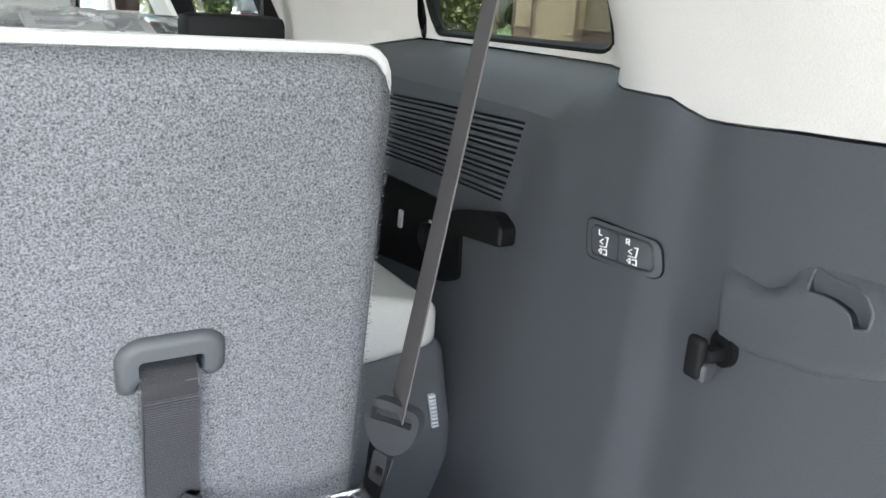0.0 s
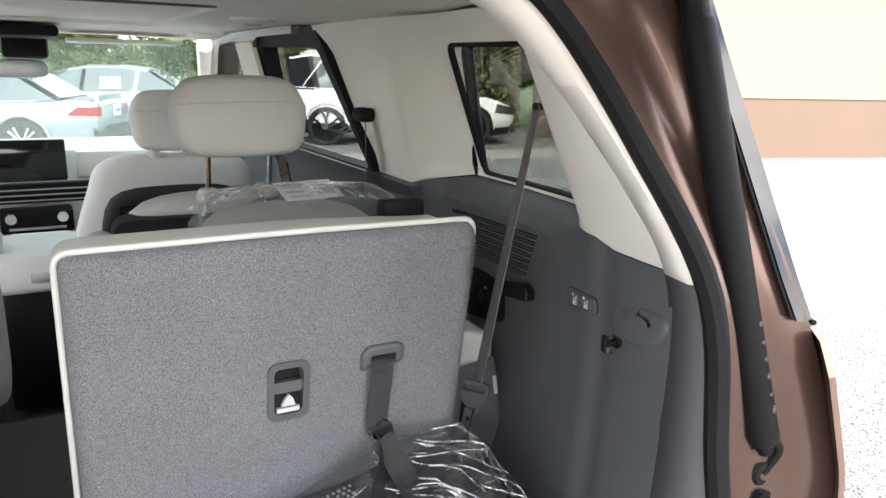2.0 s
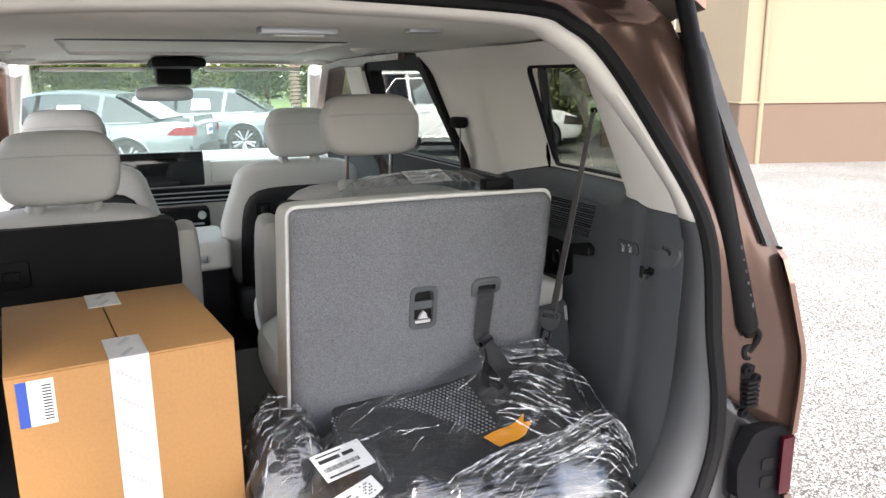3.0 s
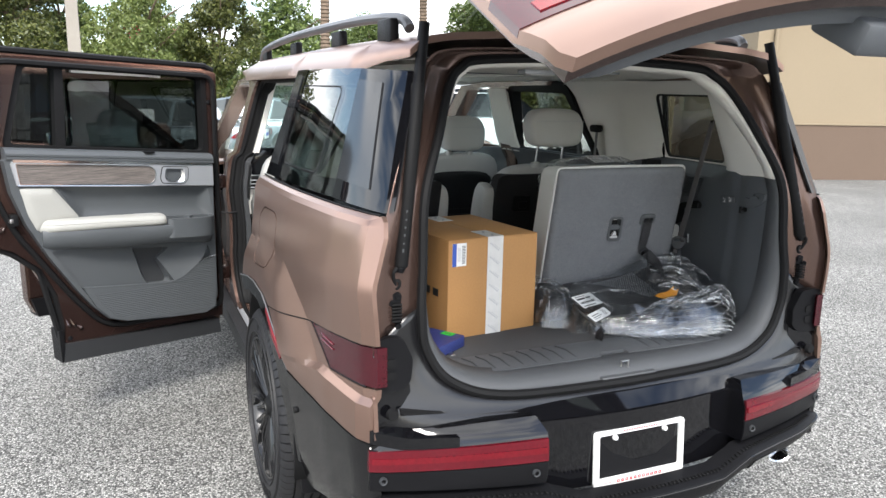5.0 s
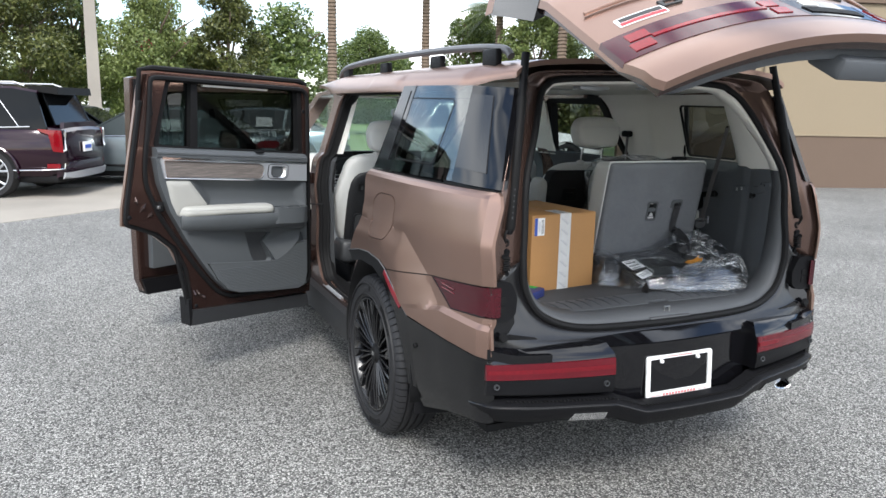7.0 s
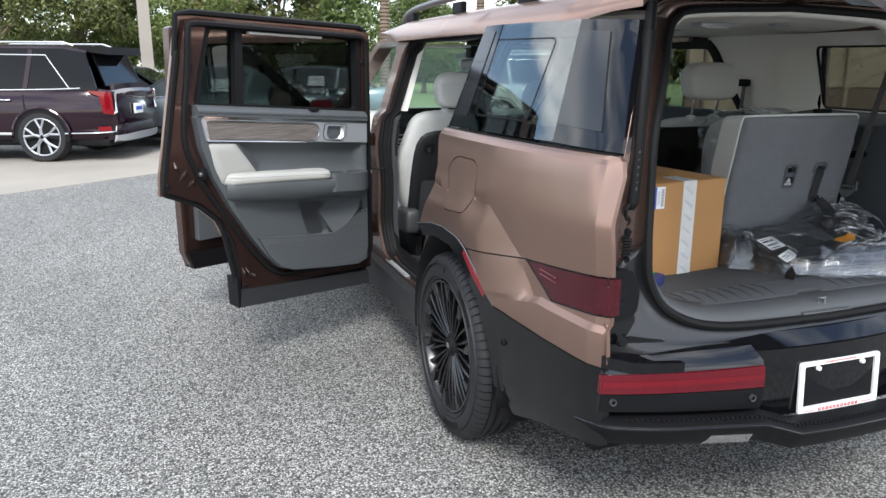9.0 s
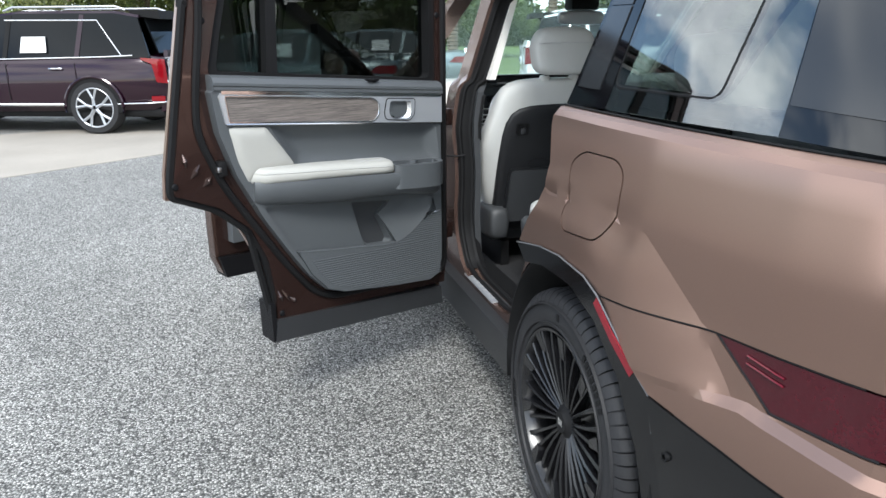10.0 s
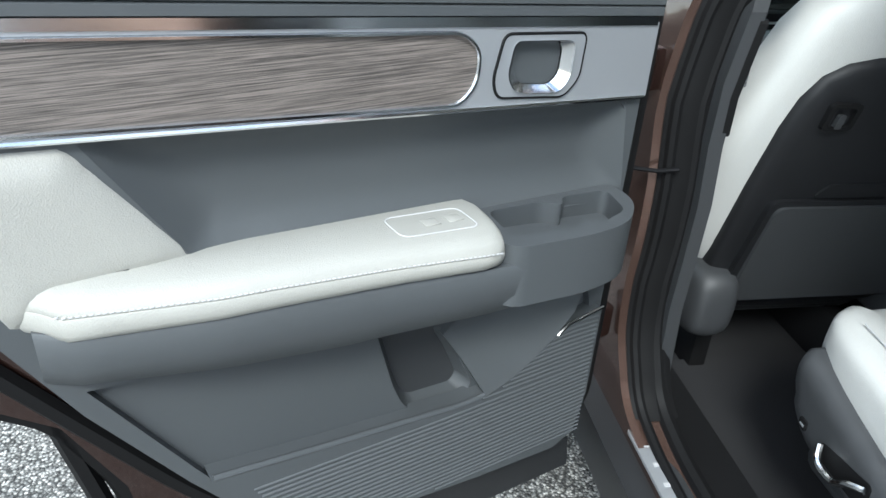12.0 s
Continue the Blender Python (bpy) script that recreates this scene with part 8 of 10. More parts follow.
# floor mats in clear plastic
def film_material():
    m, n, l, b = nodes_of("clear_plastic_film")
    out = n["Material Output"]
    n.remove(b)
    tr, gl, df, mx, mx2 = n.new("ShaderNodeBsdfTransparent"), n.new("ShaderNodeBsdfGlossy"), n.new("ShaderNodeBsdfDiffuse"), n.new("ShaderNodeMixShader"), n.new("ShaderNodeMixShader")
    tr.inputs["Color"].default_value = (0.93, 0.94, 0.95, 1)
    df.inputs["Color"].default_value = (0.8, 0.82, 0.84, 1)
    gl.inputs["Roughness"].default_value = 0.05
    co, no, bp = n.new("ShaderNodeTexCoord"), n.new("ShaderNodeTexNoise"), n.new("ShaderNodeBump")
    no.inputs["Scale"].default_value, no.inputs["Detail"].default_value, no.inputs["Distortion"].default_value = 1.0, 3.0, 0.5
    mp = n.new("ShaderNodeMapping")
    mp.inputs["Rotation"].default_value, mp.inputs["Scale"].default_value = (0, 0, -0.4), (9, 120, 70)
    # milky where the film bunches into long folds, clear where it lies taut
    haze, large, both = n.new("ShaderNodeMapRange"), n.new("ShaderNodeTexNoise"), n.new("ShaderNodeMath")
    haze.inputs[1].default_value, haze.inputs[2].default_value, haze.inputs[3].default_value, haze.inputs[4].default_value = 0.56, 0.76, 0.0, 0.07
    large.inputs["Scale"].default_value, large.inputs["Detail"].default_value = 9.0, 2.0
    both.operation = "MULTIPLY_ADD"
    both.inputs[1].default_value = 0.35
    l.new(co.outputs["Object"], mp.inputs["Vector"])
    l.new(co.outputs["Object"], large.inputs["Vector"])
    l.new(large.outputs["Fac"], both.inputs[0])
    half = n.new("ShaderNodeMath")
    half.operation, half.inputs[1].default_value = "MULTIPLY", 0.68
    l.new(no.outputs["Fac"], half.inputs[0])
    l.new(half.outputs[0], both.inputs[2])
    l.new(both.outputs[0], haze.inputs[0])
    l.new(haze.outputs[0], mx2.inputs["Fac"])
    bp.inputs["Strength"].default_value, bp.inputs["Distance"].default_value = 0.35, 0.006
    l.new(mp.outputs["Vector"], no.inputs["Vector"])
    l.new(no.outputs["Fac"], bp.inputs["Height"])
    l.new(bp.outputs["Normal"], gl.inputs["Normal"])
    l.new(gloss_curve(n, l, 0.10, bp.outputs["Normal"]).outputs[0], mx.inputs["Fac"])
    l.new(tr.outputs["BSDF"], mx2.inputs[1])
    l.new(df.outputs["BSDF"], mx2.inputs[2])
    l.new(mx2.outputs["Shader"], mx.inputs[1])
    l.new(gl.outputs["BSDF"], mx.inputs[2])
    l.new(mx.outputs["Shader"], out.inputs["Surface"])
    return m


M["film"] = film_material()


def crease_material():
    """Film folded upon itself: half see-through and shiny, its glints put in as white colour."""
    m, n, l, b = nodes_of("pinched_film_glints")
    out, tr, mx = n["Material Output"], n.new("ShaderNodeBsdfTransparent"), n.new("ShaderNodeMixShader")
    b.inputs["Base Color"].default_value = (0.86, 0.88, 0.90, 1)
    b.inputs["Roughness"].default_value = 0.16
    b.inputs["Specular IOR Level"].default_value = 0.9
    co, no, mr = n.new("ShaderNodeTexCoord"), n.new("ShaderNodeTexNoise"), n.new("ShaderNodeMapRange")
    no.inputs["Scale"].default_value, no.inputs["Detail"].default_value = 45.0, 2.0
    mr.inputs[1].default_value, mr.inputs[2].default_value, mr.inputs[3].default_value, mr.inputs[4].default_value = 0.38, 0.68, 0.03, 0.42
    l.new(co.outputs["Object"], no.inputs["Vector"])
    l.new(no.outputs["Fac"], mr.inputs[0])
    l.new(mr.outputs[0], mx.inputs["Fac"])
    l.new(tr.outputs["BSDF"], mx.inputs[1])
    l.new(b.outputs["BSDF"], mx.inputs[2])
    l.new(mx.outputs["Shader"], out.inputs["Surface"])
    return m


M["crease"] = crease_material()
M["mat_black"] = mat("black_mat_carpet", (0.026, 0.027, 0.030), 0.7, grain=0.4, scale=260, bump=0.8, wear=0.1)
M["orange"] = mat("orange_tag", (0.80, 0.32, 0.02), 0.5, grain=0.05)


def fold(u, v, seed, freq=6.0):
    """Sharp creases in several directions."""
    h = 0.0
    for k, (ang, f, w) in enumerate(((0.30, 1.0, 1.0), (-0.15, 1.8, 0.6), (0.75, 2.6, 0.35))):
        c, s_ = math.cos(ang), math.sin(ang)
        p = Vector(((u * c + v * s_) * freq * f * 0.16, (v * c - u * s_) * freq * f, seed + 7.3 * k))
        p += Vector((noise.noise(p * 0.5), noise.noise(p * 0.5 + Vector((3, 1, 2))), 0)) * 0.8
        h += w * (1.0 - 2.2 * abs(noise.noise(p)))
    return h


def drape(name, parent, outline, height, seed, amp=0.016, step=0.009, rim=0.05, label="crumpled clear plastic film"):
    """A creased film over a plan outline; height(x, y) is the heap below."""
    def at(u, v):
        d = float(away(np.array([(u, v)]), outline)[0])
        k = min(1.0, d / rim) ** 0.6
        f = fold(u, v, seed)
        z = 0.790 + (height(u, v) - 0.790) * k + amp * (0.35 + 0.65 * k) * max(-0.2, f)
        return (u + 0.008 * fold(v, u, seed + 3) * k, v + 0.008 * fold(u, v, seed + 11) * k, max(0.789, z))
    return part(name, sheet_bm(outline, (), at, step), M["film"], parent, label, 14), at


def creases(at, outline, count, seed, box, heading, spread, length, width):
    """Sharp pinched folds that lie on a draped film, as white strips for its glints, in one mesh."""
    rng, bm = random.Random(seed), bmesh.new()
    for _ in range(count):
        u, v = rng.uniform(box[0], box[2]), rng.uniform(box[1], box[3])
        ang = radians(heading(u, v) + rng.gauss(0, spread))
        n, ln, w = 9, length * rng.uniform(0.35, 1.3), width * rng.uniform(0.4, 1.3)
        bend = rng.gauss(0, 1.6)
        rings = []
        for k in range(n + 1):
            if not inside(np.array([(u, v)]), outline)[0]:
                break
            x, y, z = at(u, v)
            r = max(0.0003, w * math.sin(math.pi * (k + 0.3) / (n + 0.6)) ** 0.8)
            side = Vector((-math.sin(ang), math.cos(ang), 0))
            c = Vector((x, y, z))
            rings.append([c - side * r, c + Vector((0, 0, 1.3 * r + 0.0008)), c + side * r, c - Vector((0, 0, 0.0004))])
            u, v = u + math.cos(ang) * ln / n, v + math.sin(ang) * ln / n
            ang += bend * ln / n
        if len(rings) > 2:
            loft_bm(rings, True, True, bm)
    return part("film_fold_glints", bm, M["crease"], None, "pinched folds of the film with painted white glints", 20)


bag = thing("floor_mats", pose(0.30, 0.45, 0.7855), "black floor mats wrapped in crumpled clear plastic film", "floor mats")
INV = Matrix.Translation((-0.30, -0.45, -0.7855))


def to_bag(ob):
    ob.data.transform(INV)
    ob.parent = bag
    return ob


for k, (dz, dy, ang) in enumerate(((0.0, 0.0, 0.0), (0.022, 0.012, 3.0), (0.044, 0.02, -4.0))):
    def mat_at(u, v, dz=dz, dy=dy):
        lift = 0.12 * max(0.0, v - 0.25) ** 1.3 * (0.30 + 0.85 * u) + 0.030 * math.exp(-((u - 0.80) / 0.22) ** 2 - ((v - 0.62) / 0.30) ** 2)
        return (0.055 + 0.53 * u + 0.05 * math.sin(3 * u) * 0.3, 0.315 + dy + 0.345 * v + 0.02 * math.sin(5 * u + dz * 40), 0.800 + dz + lift + 0.012 * math.sin(4 * u + 2 * v) + 0.02 * max(0, u - 0.6))
    ob = part("floor_mat", sheet_bm(rounded([(0.0, 0.0), (0.45, -0.05), (1.0, 0.05), (1.02, 0.85), (0.72, 1.0), (0.05, 0.92)], 0.07), (), mat_at, 0.06, (0, 0, -0.008)), M["mat_black"], None, "black ribbed floor mat", 50)
    to_bag(ob)


def mat_height(x, y):
    u, v = (x - 0.055) / 0.53, (y - 0.315) / 0.345
    return 0.852 + 0.12 * max(0.0, min(1.0, v) - 0.25) ** 1.3 * (0.30 + 0.85 * min(1.0, max(0.0, u))) + 0.02 * max(0.0, u - 0.6) + 0.012 * math.sin(7 * x + 3) + 0.030 * math.exp(-((u - 0.80) / 0.22) ** 2 - ((v - 0.62) / 0.30) ** 2)


BAG_EDGE = rounded([(-0.01, 0.40), (0.02, 0.33), (0.12, 0.27), (0.24, 0.235), (0.36, 0.21), (0.47, 0.225), (0.55, 0.265), (0.605, 0.335), (0.628, 0.42), (0.615, 0.52), (0.60, 0.655), (0.36, 0.668), (0.08, 0.655), (0.0, 0.55)], 0.03)
film_ob, film_at = drape("plastic_film", None, BAG_EDGE, lambda x, y: mat_height(x, y) + 0.018, 1.7, 0.018)
to_bag(film_ob)
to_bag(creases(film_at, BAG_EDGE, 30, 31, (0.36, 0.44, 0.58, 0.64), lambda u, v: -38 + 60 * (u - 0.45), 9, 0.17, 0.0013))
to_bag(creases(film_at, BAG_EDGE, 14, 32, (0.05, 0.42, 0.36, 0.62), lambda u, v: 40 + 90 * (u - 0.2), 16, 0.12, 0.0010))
FRONT = rounded([(0.10, 0.30), (0.20, 0.235), (0.38, 0.195), (0.52, 0.235), (0.618, 0.33), (0.60, 0.42), (0.42, 0.385), (0.25, 0.37)], 0.03)
film_ob, film_at = drape("plastic_film", None, FRONT, lambda x, y: mat_height(x, y) + 0.026, 5.1, 0.022)
to_bag(film_ob)
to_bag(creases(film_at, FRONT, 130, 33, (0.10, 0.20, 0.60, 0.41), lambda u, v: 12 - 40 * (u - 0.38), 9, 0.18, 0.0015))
# the lower edge of the bag spreads over the floor
SKIRT = rounded([(0.02, 0.34), (0.10, 0.262), (0.24, 0.215), (0.40, 0.178), (0.50, 0.20), (0.52, 0.26), (0.28, 0.30)], 0.02)
film_ob, film_at = drape("plastic_film", None, SKIRT, lambda x, y: 0.80, 8.3, 0.013)
to_bag(film_ob)
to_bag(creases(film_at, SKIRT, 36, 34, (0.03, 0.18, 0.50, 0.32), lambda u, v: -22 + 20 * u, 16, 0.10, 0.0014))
# mesh panel of the top mat
mesh_bm = bmesh.new()
for i in range(34):
    for j in range(20):
        x, y = 0.075 + 0.0088 * i + 0.0044 * (j % 2), 0.470 + 0.0082 * j
        r = 0.0030 if (i + j) % 5 else 0.0036
        z = mat_height(x, y) + 0.0035
        vs = [mesh_bm.verts.new((x + r * math.cos(math.pi * k / 3), y + r * math.sin(math.pi * k / 3), z + 0.3 * r * math.sin(math.pi * k / 3))) for k in range(6)]
        mesh_bm.faces.new(vs)
to_bag(part("honeycomb_pattern", mesh_bm, M["silver_trim"], None, "honeycomb relief"))
# orange tag
tag = sheet_bm([(0.335, 0.385), (0.40, 0.405), (0.425, 0.425), (0.41, 0.432), (0.42, 0.448), (0.40, 0.442), (0.322, 0.428)], (), lambda u, v: (u, v, mat_height(u, v) + 0.026 + 0.004 * math.sin(60 * u)), 0.02, (0, 0, -0.001))
to_bag(part("orange_tag", tag, M["orange"], None, "bright orange tag"))

# small black accessory bag with two white labels beside the mats
small = thing("accessory_bag", pose(0.03, 0.45, 0.7855), "small clear bag of black fittings with two white labels", "plastic bag")
INV2 = Matrix.Translation((-0.03, -0.45, -0.7855))


def to_small(ob):
    ob.data.transform(INV2)
    ob.parent = small
    return ob


lump = pillow_bm(0.13, 0.27, 0.10, 0.6, 14, lambda q: Vector((-0.035 + q.x + 0.014 * noise.noise(q * 22) + 0.03 * q.y, 0.60 + q.y + 0.016 * noise.noise(q * 19 + Vector((4, 0, 0))), 0.842 + q.z + 0.022 * noise.noise(q * 16 + Vector((0, 7, 0))))))
to_small(part("black_fittings", lump, M["mat_black"], None, "black rubber fittings", 60))
SACK = rounded([(-0.125, 0.46), (-0.04, 0.42), (0.05, 0.46), (0.055, 0.66), (0.0, 0.76), (-0.09, 0.75), (-0.13, 0.60)], 0.03)
film_ob, film_at = drape("plastic_film", None, SACK, lambda x, y: 0.905 - 0.25 * abs(y - 0.58) * 0.6, 12.7, 0.018)
to_small(film_ob)
to_small(creases(film_at, SACK, 60, 35, (-0.125, 0.43, 0.05, 0.75), lambda u, v: 60 + 300 * u, 34, 0.06, 0.0012))
POUCH = rounded([(-0.05, 0.44), (-0.045, 0.37), (0.03, 0.322), (0.12, 0.315), (0.165, 0.38), (0.16, 0.52), (0.06, 0.58), (-0.03, 0.55)], 0.03)
film_ob, film_at = drape("plastic_film", None, POUCH, lambda x, y: 0.822 + 0.055 * interp(y, [0.32, 0.50], [0, 1]), 15.2, 0.012)
to_small(film_ob)
to_small(creases(film_at, POUCH, 45, 36, (-0.05, 0.25, 0.16, 0.57), lambda u, v: 80 - 300 * u, 28, 0.07, 0.0012))


def label_card(c, rx, rz, w, h, rows):
    m = pose(c[0] - 0.03, c[1] - 0.45, c[2] - 0.7855, rx, 0, rz)
    card = part("label_card", box_bm(-w / 2, -h / 2, 0, w / 2, h / 2, 0.0008), M["white"], small, "white printed label")
    card.matrix_basis = m
    for u0, u1, v0, v1 in rows:
        part("label_bar", box_bm(u0, v0, 0.0008, u1, v1, 0.0012), M["ink"], card)


bars = [(-0.044 + 0.0042 * k, -0.0422 + 0.0042 * k + 0.0006 * (k % 3), -0.012, -0.003) for k in range(18)]
label_card((0.048, 0.442, 0.880), 24, 20, 0.105, 0.062, bars + [(-0.044, 0.0, 0.008, 0.016), (0.006, 0.03, 0.008, 0.016), (-0.044, 0.02, -0.026, -0.022), (-0.044, 0.01, 0.022, 0.025)])
label_card((0.040, 0.355, 0.855), 28, 30, 0.125, 0.036, [(0.024 + 0.005 * (k % 5), 0.0275 + 0.005 * (k % 5), -0.011 + 0.005 * (k // 5), -0.0085 + 0.005 * (k // 5)) for k in range(25) if (k * 7) % 3] + [(-0.05, 0.0, 0.004, 0.007), (-0.05, 0.01, -0.004, -0.0015), (-0.05, -0.01, -0.011, -0.009)])

# headrests in clear plastic, lying behind the folded-up back of the third row
wrap = thing("wrapped_headrest", pose(0.40, 1.0, 0.94), "pale headrest wrapped in crumpled clear plastic", "headrest")
hd = pillow_bm(0.34, 0.25, 0.335, 0.6, 10)
bmesh.ops.translate(hd, verts=hd.verts, vec=(0.0, 0.0, 0.172))
part("headrest", hd, M["leather"], wrap, "pale leather headrest")
wr = pillow_bm(0.40, 0.30, 0.36, 0.6, 26, lambda q: Vector((q.x + 0.022 * fold(q.y * 1.2, q.z * 1.2 + q.x, 3.3), q.y + 0.012 * fold(q.x, q.z, 5.5), q.z + 0.178 + (0.016 * fold(q.x, q.y, 9.1) if q.z > 0 else 0.0))))
part("plastic_film", wr, M["film"], wrap, "crumpled clear plastic film", 40)


def wrap_at(u, v):
    k = max(0.0, 1 - (abs(u) / 0.20) ** 4) * max(0.0, 1 - (abs(v) / 0.15) ** 4)
    return (u, v, 0.178 + 0.180 * k ** 0.4 + 0.014 * fold(u, v, 9.1))


wrap_film = creases(wrap_at, [(-0.18, -0.13), (0.18, -0.13), (0.18, 0.13), (-0.18, 0.13)], 70, 37, (-0.18, -0.13, 0.17, 0.12), lambda u, v: 60 + 200 * u, 40, 0.10, 0.0016)
wrap_film.parent = wrap
tag_ob = part("wrap_label", box_bm(-0.055, -0.035, 0.0, 0.055, 0.035, 0.0008), M["white"], wrap, "white printed label")
tag_ob.matrix_basis = pose(0.02, -0.055, 0.372, 18, 0, 6)
for u0, u1, v0, v1 in ((-0.045, 0.0, 0.010, 0.022), (-0.045, -0.01, -0.010, 0.0), (0.012, 0.045, -0.02, 0.02), (-0.045, 0.0, -0.026, -0.020)):
    part("label_bar", box_bm(u0, v0, 0.0008, u1, v1, 0.0012), M["grey_ink"], tag_ob)


# ---- the surroundings: paving, house, other cars, trees ----
strip = part("concrete_gutter", sheet_bm([(-30, -10.6), (-4.0, 8.0), (-1.5, 9.9), (4, 11.0), (9.0, 10.4), (9.4, 11.6), (4, 12.3), (-2.4, 12.6), (-5.8, 11.4), (-32.2, -7.3)], (), lambda u, v: (u, v, 0.006), 2.0, (0, 0, -0.02)), M["concrete"])
tagged(strip, "pale concrete gutter strip crossing the asphalt lot", "gutter", kind="structure")
lawn = part("lawn", sheet_bm([(-60, 22.5), (3, 20.5), (9.0, 18.5), (13.2, 15.2), (60, 4), (70, 70), (-60, 70)], (), lambda u, v: (u, v, 0.10), 6.0, (0, 0, -0.12)), M["grass"])
tagged(lawn, "mown green lawn behind the parked cars", "lawn", kind="structure")
kerb = part("kerb", tube_bm([(-60, 22.5, 0.06), (3, 20.5, 0.06), (9.0, 18.5, 0.06), (13.2, 15.2, 0.06)], 0.0, flat=(0.08, 0.075)), M["concrete"])
tagged(kerb, "pale concrete kerb round the lawn", "kerb", kind="structure")

# house: cream stucco over a tan base
hd = Vector((0.951, -0.309, 0))


def wall_run(name, p, q, top, label, base=1.10, holes=()):
    p, q = Vector((*p, 0)), Vector((*q, 0))
    ln, d = (q - p).length, (q - p).normalized()
    n = Vector((d.y, -d.x, 0))
    ob = part(name, sheet_bm([(0, 0), (ln, 0), (ln, top), (0, top)], holes, lambda u, v: p + d * u + Vector((0, 0, v)), 2.5, -n * 0.25), M["wall_cream"])
    tagged(ob, label, "wall", kind="structure")
    part("wall_base", sheet_bm([(-0.04, 0), (ln + 0.04, 0), (ln + 0.04, base), (-0.04, base)], [[(a, max(0.001, b)) for a, b in h] for h in holes], lambda u, v: p + d * u + n * 0.05 + Vector((0, 0, v)), 2.5, -n * 0.05), M["wall_tan"], ob, "tan painted wall base")
    part("base_cap", sheet_bm([(-0.06, base), (ln + 0.06, base), (ln + 0.06, base + 0.03), (-0.06, base + 0.03)], (), lambda u, v: p + d * u + n * 0.075 + Vector((0, 0, v)), 2.5, -n * 0.075), M["wall_cream"], ob)
    return ob, p, d, n, ln


A0, A1 = (10.2, 9.8), (34.0, 2.06)
wa, p, d, n, ln = wall_run("wall_east", A0, A1, 3.55, "cream stucco house wall over a tan base")
part("roof_fascia", sheet_bm([(-0.3, 3.5), (ln, 3.5), (ln, 3.78), (-0.3, 3.78)], (), lambda u, v: p + d * u + n * 0.35 + Vector((0, 0, v)), 3.0, -n * 0.7), M["wall_cream"], wa, "cream roof fascia")
part("roof_band", sheet_bm([(-0.3, 3.79), (ln, 3.79), (ln, 4.0), (-0.3, 4.0)], (), lambda u, v: p + d * u + n * 0.42 + Vector((0, 0, v)), 3.0, -n * 0.8), M["wall_tan"], wa)
part("upper_storey", sheet_bm([(0.8, 4.0), (ln, 4.0), (ln, 6.2), (0.8, 6.2)], (), lambda u, v: p + d * u - n * 0.8 + Vector((0, 0, v)), 3.0, -n * 0.3), M["wall_cream"], wa)
part("downpipe", tube_bm([p + d * 0.35 + n * 0.06 + Vector((0, 0, z)) for z in (0.0, 1.8, 3.5)], 0.045, 10), M["wall_cream"], wa, "cream downpipe")
wall_run("wall_return", (11.62, 13.4), (10.2, 9.8), 3.55, "cream stucco return wall of the house")
wb, p, d, n, ln = wall_run("wall_north", (10.1, 13.9), (11.6, 13.4), 3.4, "cream stucco wall with a service door")
dr = part("door_1", sheet_bm([(0.42, 0.02), (1.32, 0.02), (1.32, 2.08), (0.42, 2.08)], (), lambda u, v: p + d * u + n * 0.10 + Vector((0, 0, v)), 0.6, -n * 0.05), M["wall_cream"])
tagged(dr, "closed cream service door in the house wall", "door", kind="structure")
part("door_handle", tube_bm([p + d * 1.24 + n * 0.10 + Vector((0, 0, 1.0)), p + d * 1.24 + n * 0.16 + Vector((0, 0, 1.0)), p + d * 1.14 + n * 0.16 + Vector((0, 0, 1.0))], 0.012, 8), M["steel"], dr)
part("door_frame", sheet_bm([(0.34, 0.0), (1.40, 0.0), (1.40, 2.16), (0.34, 2.16)], [[(0.42, 0.01), (1.32, 0.01), (1.32, 2.08), (0.42, 2.08)]], lambda u, v: p + d * u + n * 0.12 + Vector((0, 0, v)), 0.6, -n * 0.1), M["wall_tan"], dr)

# lamp post
post = thing("lamp_post", pose(-2.32, 20.5, 0), "pale grey concrete lamp post on the lot's edge", "lamp post")
part("shaft", loft_bm([[(sx * r, sy * r, z) for sx, sy in ((1, 1), (-1, 1), (-1, -1), (1, -1))] for z, r in ((0.0, 0.17), (0.02, 0.165), (4.0, 0.14), (8.0, 0.11))]), M["concrete"], post)
part("base", box_bm(-0.28, -0.28, 0.0, 0.28, 0.28, 0.35, 0.03), M["concrete"], post)
part("arm", tube_bm([(0, 0, 7.9), (0.8, 0, 8.1)], 0.04, 8), M["steel"], post)
part("lantern", box_bm(0.7, -0.15, 8.05, 1.3, 0.15, 8.2, 0.03), M["black_plastic"], post)


def paint(name, c, metal=0.5, rough=0.22):
    return mat(name, c, rough, metal, grain=0.04, scale=600, wear=0.06, wear_scale=2, coat=0.15, spec=0.35)


M["maroon"] = mat("maroon_paint", (0.013, 0.003, 0.009), 0.12, 0.25, grain=0.1, scale=600, wear=0.06, wear_scale=2, coat=0.3, spec=0.4)
M["silver_car"] = paint("silver_blue_paint", (0.19, 0.225, 0.24), 0.5)
M["grey_car"] = paint("grey_paint", (0.10, 0.105, 0.11), 0.6)
M["white_car"] = paint("white_paint", (0.78, 0.78, 0.77), 0.0)
M["lamp_park"] = lamp_red("parked_lamp_red", (0.17, 0.003, 0.007))
M["car_glass"] = mat("dark_car_glass", (0.006, 0.007, 0.008), 0.05, grain=0.1, scale=30, wear=0.05, spec=0.16)
M["pale_glass"] = mat("pale_car_glass", (0.05, 0.06, 0.062), 0.04, grain=0.1, scale=30, wear=0.05, coat=0.5)


